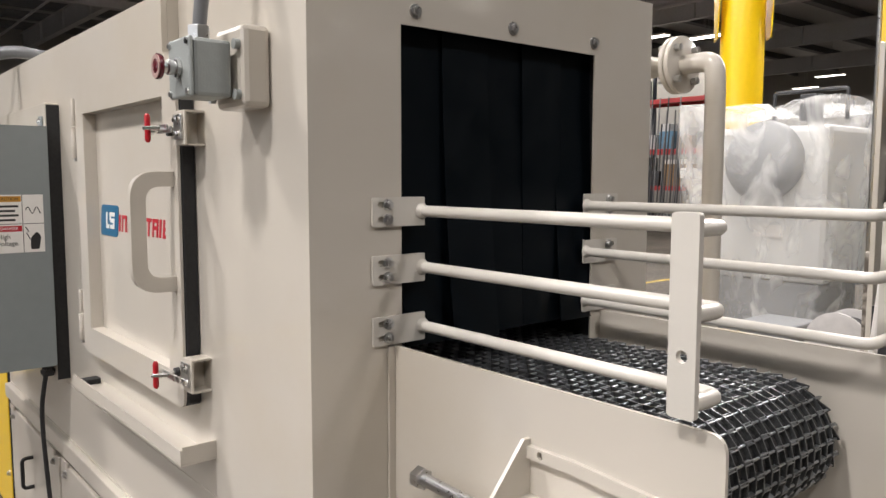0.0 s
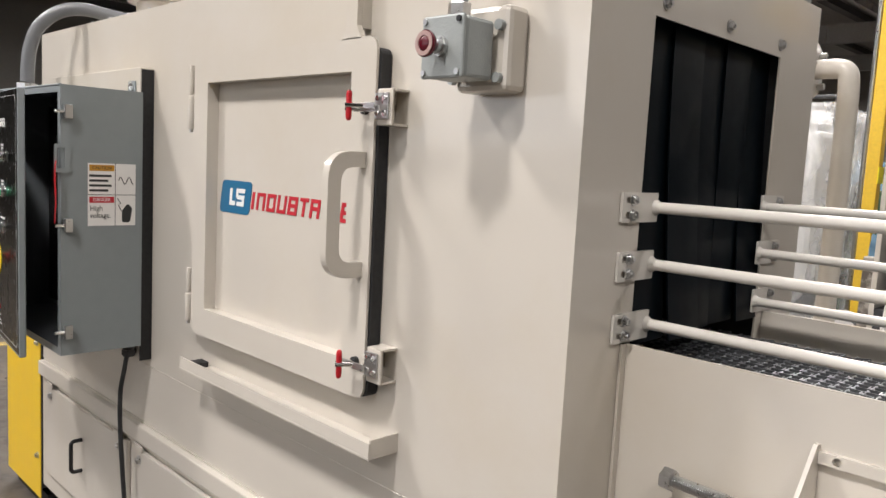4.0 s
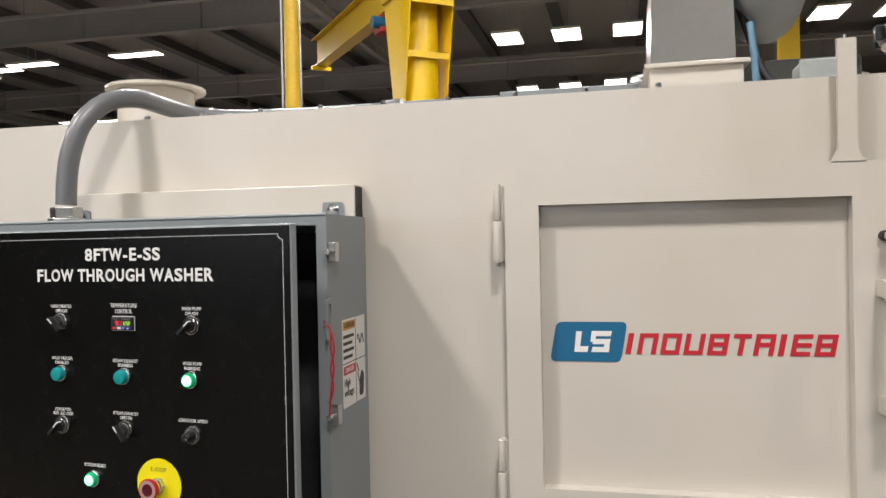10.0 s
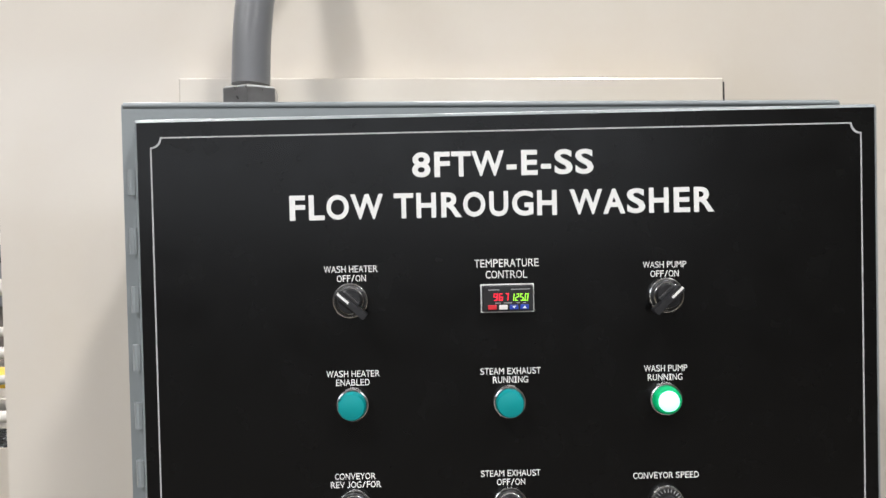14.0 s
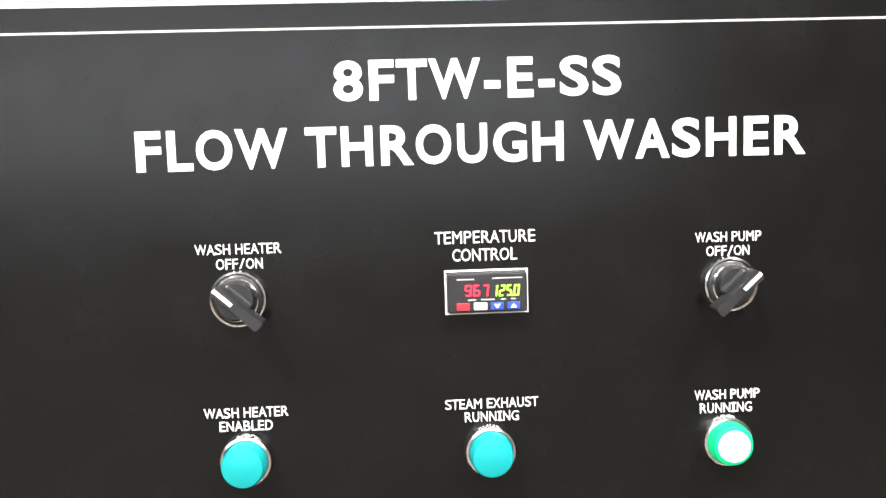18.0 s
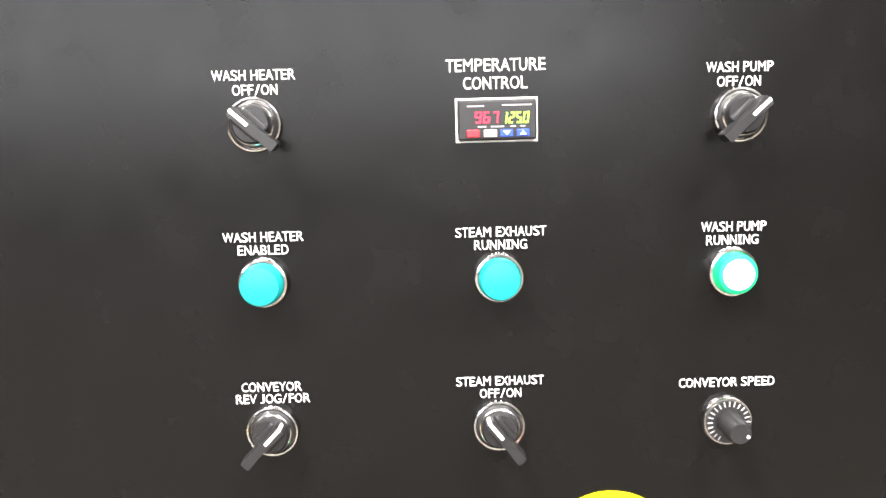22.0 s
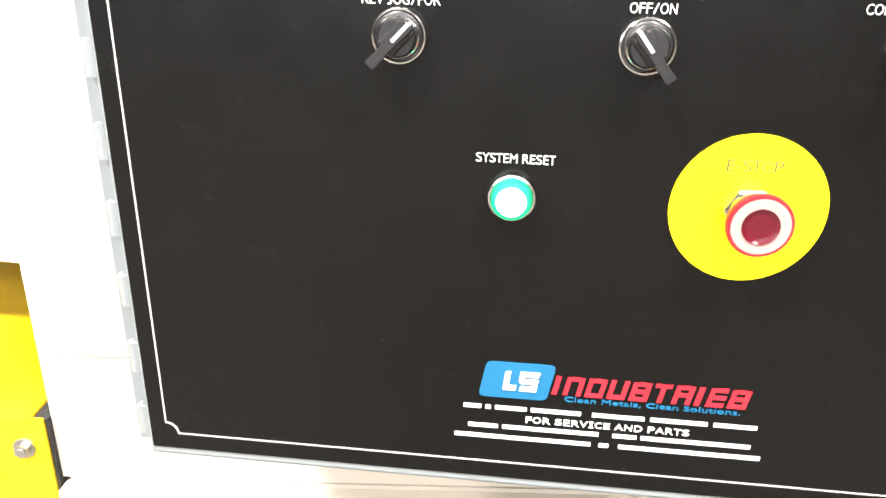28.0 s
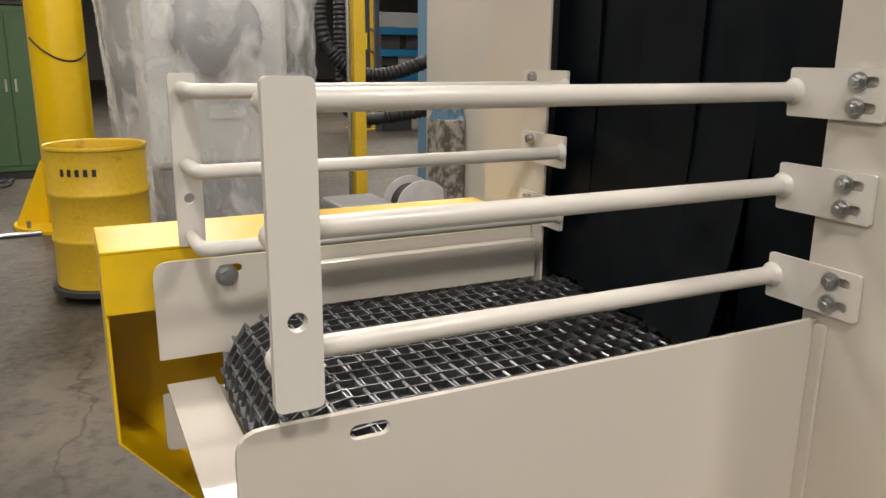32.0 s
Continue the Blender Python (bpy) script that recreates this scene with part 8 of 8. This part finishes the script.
part("pallet_edge", box(-0.7, 1.0, 0.0, 0.8, -0.08, -0.0005), DARK, box_up)
for k, x in enumerate((-14.55, -16.0, -17.6)):
    g = thing("wrapped_goods", "brown cartons in clear stretch wrap on a pallet", "pallet load", "wrapped pallet loads", at=pose(x - 0.35, 16.1, 0))
    part("cartons", box(-0.60, 0.60, -0.45, 0.45, 3.98, 4.83, 0.01), CARTON, g, "brown cartons")
    part("stretch_wrap", draped(-0.64, 0.64, -0.49, 0.49, 3.95, 4.95, 40 + k, 0.03, 1.0, 44, 12), WRAP, g, "clear stretch wrap", True)
    part("pallet", box(-0.6, 0.6, -0.45, 0.45, 3.82, 3.95), WOOD, g)
    part("rack_deck", box(-0.72, 0.72, -0.5, 0.5, 3.70, 3.8195), RACK_BLUE, g)
    for xx in (-0.7, 0.62):
        part("rack_leg", box(xx, xx + 0.08, -0.5, -0.42, GROUND, 3.6995), RACK_BLUE, g)

# milling machine
mill = thing("milling_machine", "blue-grey machine with a dark blue head and table", "machine", at=pose(-9.16, 15.3, GROUND))
part("base", box(-0.42, 0.46, -0.30, 0.60, 0, 1.40, 0.02), RACK_BLUE, mill, "dark blue base")
part("column", box(-0.42, 0.42, -0.35, 0.50, 1.4005, 1.80, 0.03), GREY_BOX, mill, "pale blue-grey housing")
part("head", box(-0.38, 0.12, -0.50, 0.40, 1.8005, 2.36, 0.03), RACK_BLUE, mill, "dark blue head")
part("motor", rod((0.27, -0.1, 1.8005), (0.27, -0.1, 2.22), 0.09, 20), DARK, mill, "", True)
part("pipe", tube(smooth_path([(0.27, -0.1, 2.22), (0.28, -0.1, 2.42), (0.40, -0.1, 2.46), (0.42, -0.1, 2.0)], 6), 0.025, 10), BELT_LIFTED, mill, "", True)
part("spindle", rod((0.02, -0.62, 1.55), (0.02, -0.351, 1.55), 0.06, 16), STEEL, mill, "", True)
part("table", box(-0.05, 1.10, -0.85, -0.301, 0.95, 1.05, 0.008), DARK, mill, "dark table")
part("table_leg", box(0.90, 0.98, -0.80, -0.40, 0, 0.9495), DARK, mill)
part("guard", box(0.86, 0.96, -0.97, -0.86, 0, 1.20), YELLOW_OLD, mill, "yellow guard post")
for z in (0.55, 1.0):
    part("panel_seam", box(-0.36, 0.40, -0.306, -0.3005, z, z + 0.015), DARK, mill)


def bench_machine(x, y, turn, m, label, seed):
    """A mixed far machine: base, body, head and a lamp arm."""
    r = random.Random(seed)
    one = thing("shop_machine", label, "machine", "shop machines", at=pose(x, y, GROUND, 0, 0, turn))
    w, d, h = r.uniform(0.8, 1.5), r.uniform(0.6, 0.9), r.uniform(0.8, 1.1)
    part("base", box(-w / 2, w / 2, -d / 2, d / 2, 0, h, 0.03), m, one)
    part("bed", box(-w * 0.6, w * 0.6, -d * 0.55, d * 0.3, h + 0.0005, h + 0.14, 0.02), DARK, one)
    part("head", box(-w * 0.4, w * 0.05, -d * 0.3, d * 0.4, h + 0.141, h + r.uniform(0.5, 0.9), 0.05), m, one)
    part("spindle", rod((w * 0.05, 0, h + 0.35), (w * 0.3, 0, h + 0.35), 0.09, 16), STEEL, one, "", True)
    part("lamp_arm", tube(smooth_path([(w * 0.3, d * 0.2, h + 0.14), (w * 0.35, d * 0.2, h + 0.7), (w * 0.1, 0, h + 0.95)], 5), 0.014, 6), BEAM, one)
    return one


bench_machine(-7.9, 18.4, 20, MID, "grey bench machine far back in the hall", 1)
bench_machine(-5.0, 18.3, -30, DARK, "dark machine far back in the hall", 2)
bench_machine(-4.2, 15.6, 10, MID, "grey bench machine far back in the hall", 3)
bench_machine(-4.6, 19.5, 0, GREEN, "green machine far back in the hall", 4)
bench_machine(-1.2, 14.6, 0, BLUE, "blue-grey machine far back in the hall", 5)
bench_machine(-3.3, 12.3, 40, MID, "pale grey machine with a red stripe", 6)
ybin = thing("yellow_bin", "yellow steel tilt bin on the floor", "bin", at=pose(-7.2, 13.9, GROUND))
part("bin", box(-0.2, 0.18, -0.2, 0.2, 0.05, 0.75, 0.02), YELLOW_OLD, ybin)
part("skid", box(-0.16, 0.14, -0.18, 0.18, 0, 0.05), DARK, ybin)
oil = thing("orange_machine", "orange guarded machine by the pale wall", "machine", at=pose(-9.5, 23.5, GROUND))
part("body", box(-0.9, 0.9, -0.4, 0.6, 0, 0.9, 0.02), LABEL, oil)
part("guard", box(-0.6, 0.6, -0.3, 0.4, 0.9005, 1.7, 0.04), ORANGE, oil)
for k in range(3):
    p = thing("steel_pipe_stock", "tall steel bars standing in a stock rack", "bar stock", "bar stock", at=pose(-9.35 + 0.42 * k, 17.4, GROUND))
    for q in range(6):
        part("bar", rod((0.05 * q, 0.04 * (q % 2), 0), (0.05 * q + 0.05 * (q % 3), 0.2, 2.6 + 0.35 * ((q * 7 + k) % 4)), 0.02, 6), PURLIN if q % 2 else DARK, p)
wmach = thing("white_machine", "white panelled machine with an orange band", "machine", at=pose(-6.40, 16.2, GROUND))
part("cabinet", box(-0.5, 0.5, -0.3, 0.5, 0, 1.45, 0.02), LABEL, wmach)
part("band", box(-0.505, 0.505, -0.305, 0.505, 0.62, 0.70), LOGO_RED, wmach)
part("arm", box(-0.9, -0.2, -0.2, 0.1, 1.46, 1.72, 0.04), LABEL, wmach)

# blue shelving and yellow columns at the back right
pallet_rack("shelf_rack", "blue shelving with dark boxes", 4.75, 13.6, 1, 1.6, 0.6, (0.6, 1.1, 1.55, 1.95), 9, 2.5, group="", mats=(DARK, DARK, RACK_BLUE, MID), beam=LOGO_BLUE)
column("yellow_column", 5.06, 7.0, 0.2, 7.28, "yellow steel I-section building column", "building columns", False, True)
column("yellow_column", 4.72, 14.3, 0.17, 7.28, "yellow steel I-section building column", "building columns", False, True)
column("yellow_column", 4.3, 20.6, 0.2, 7.28, "yellow steel building column far back", "building columns", False, True)
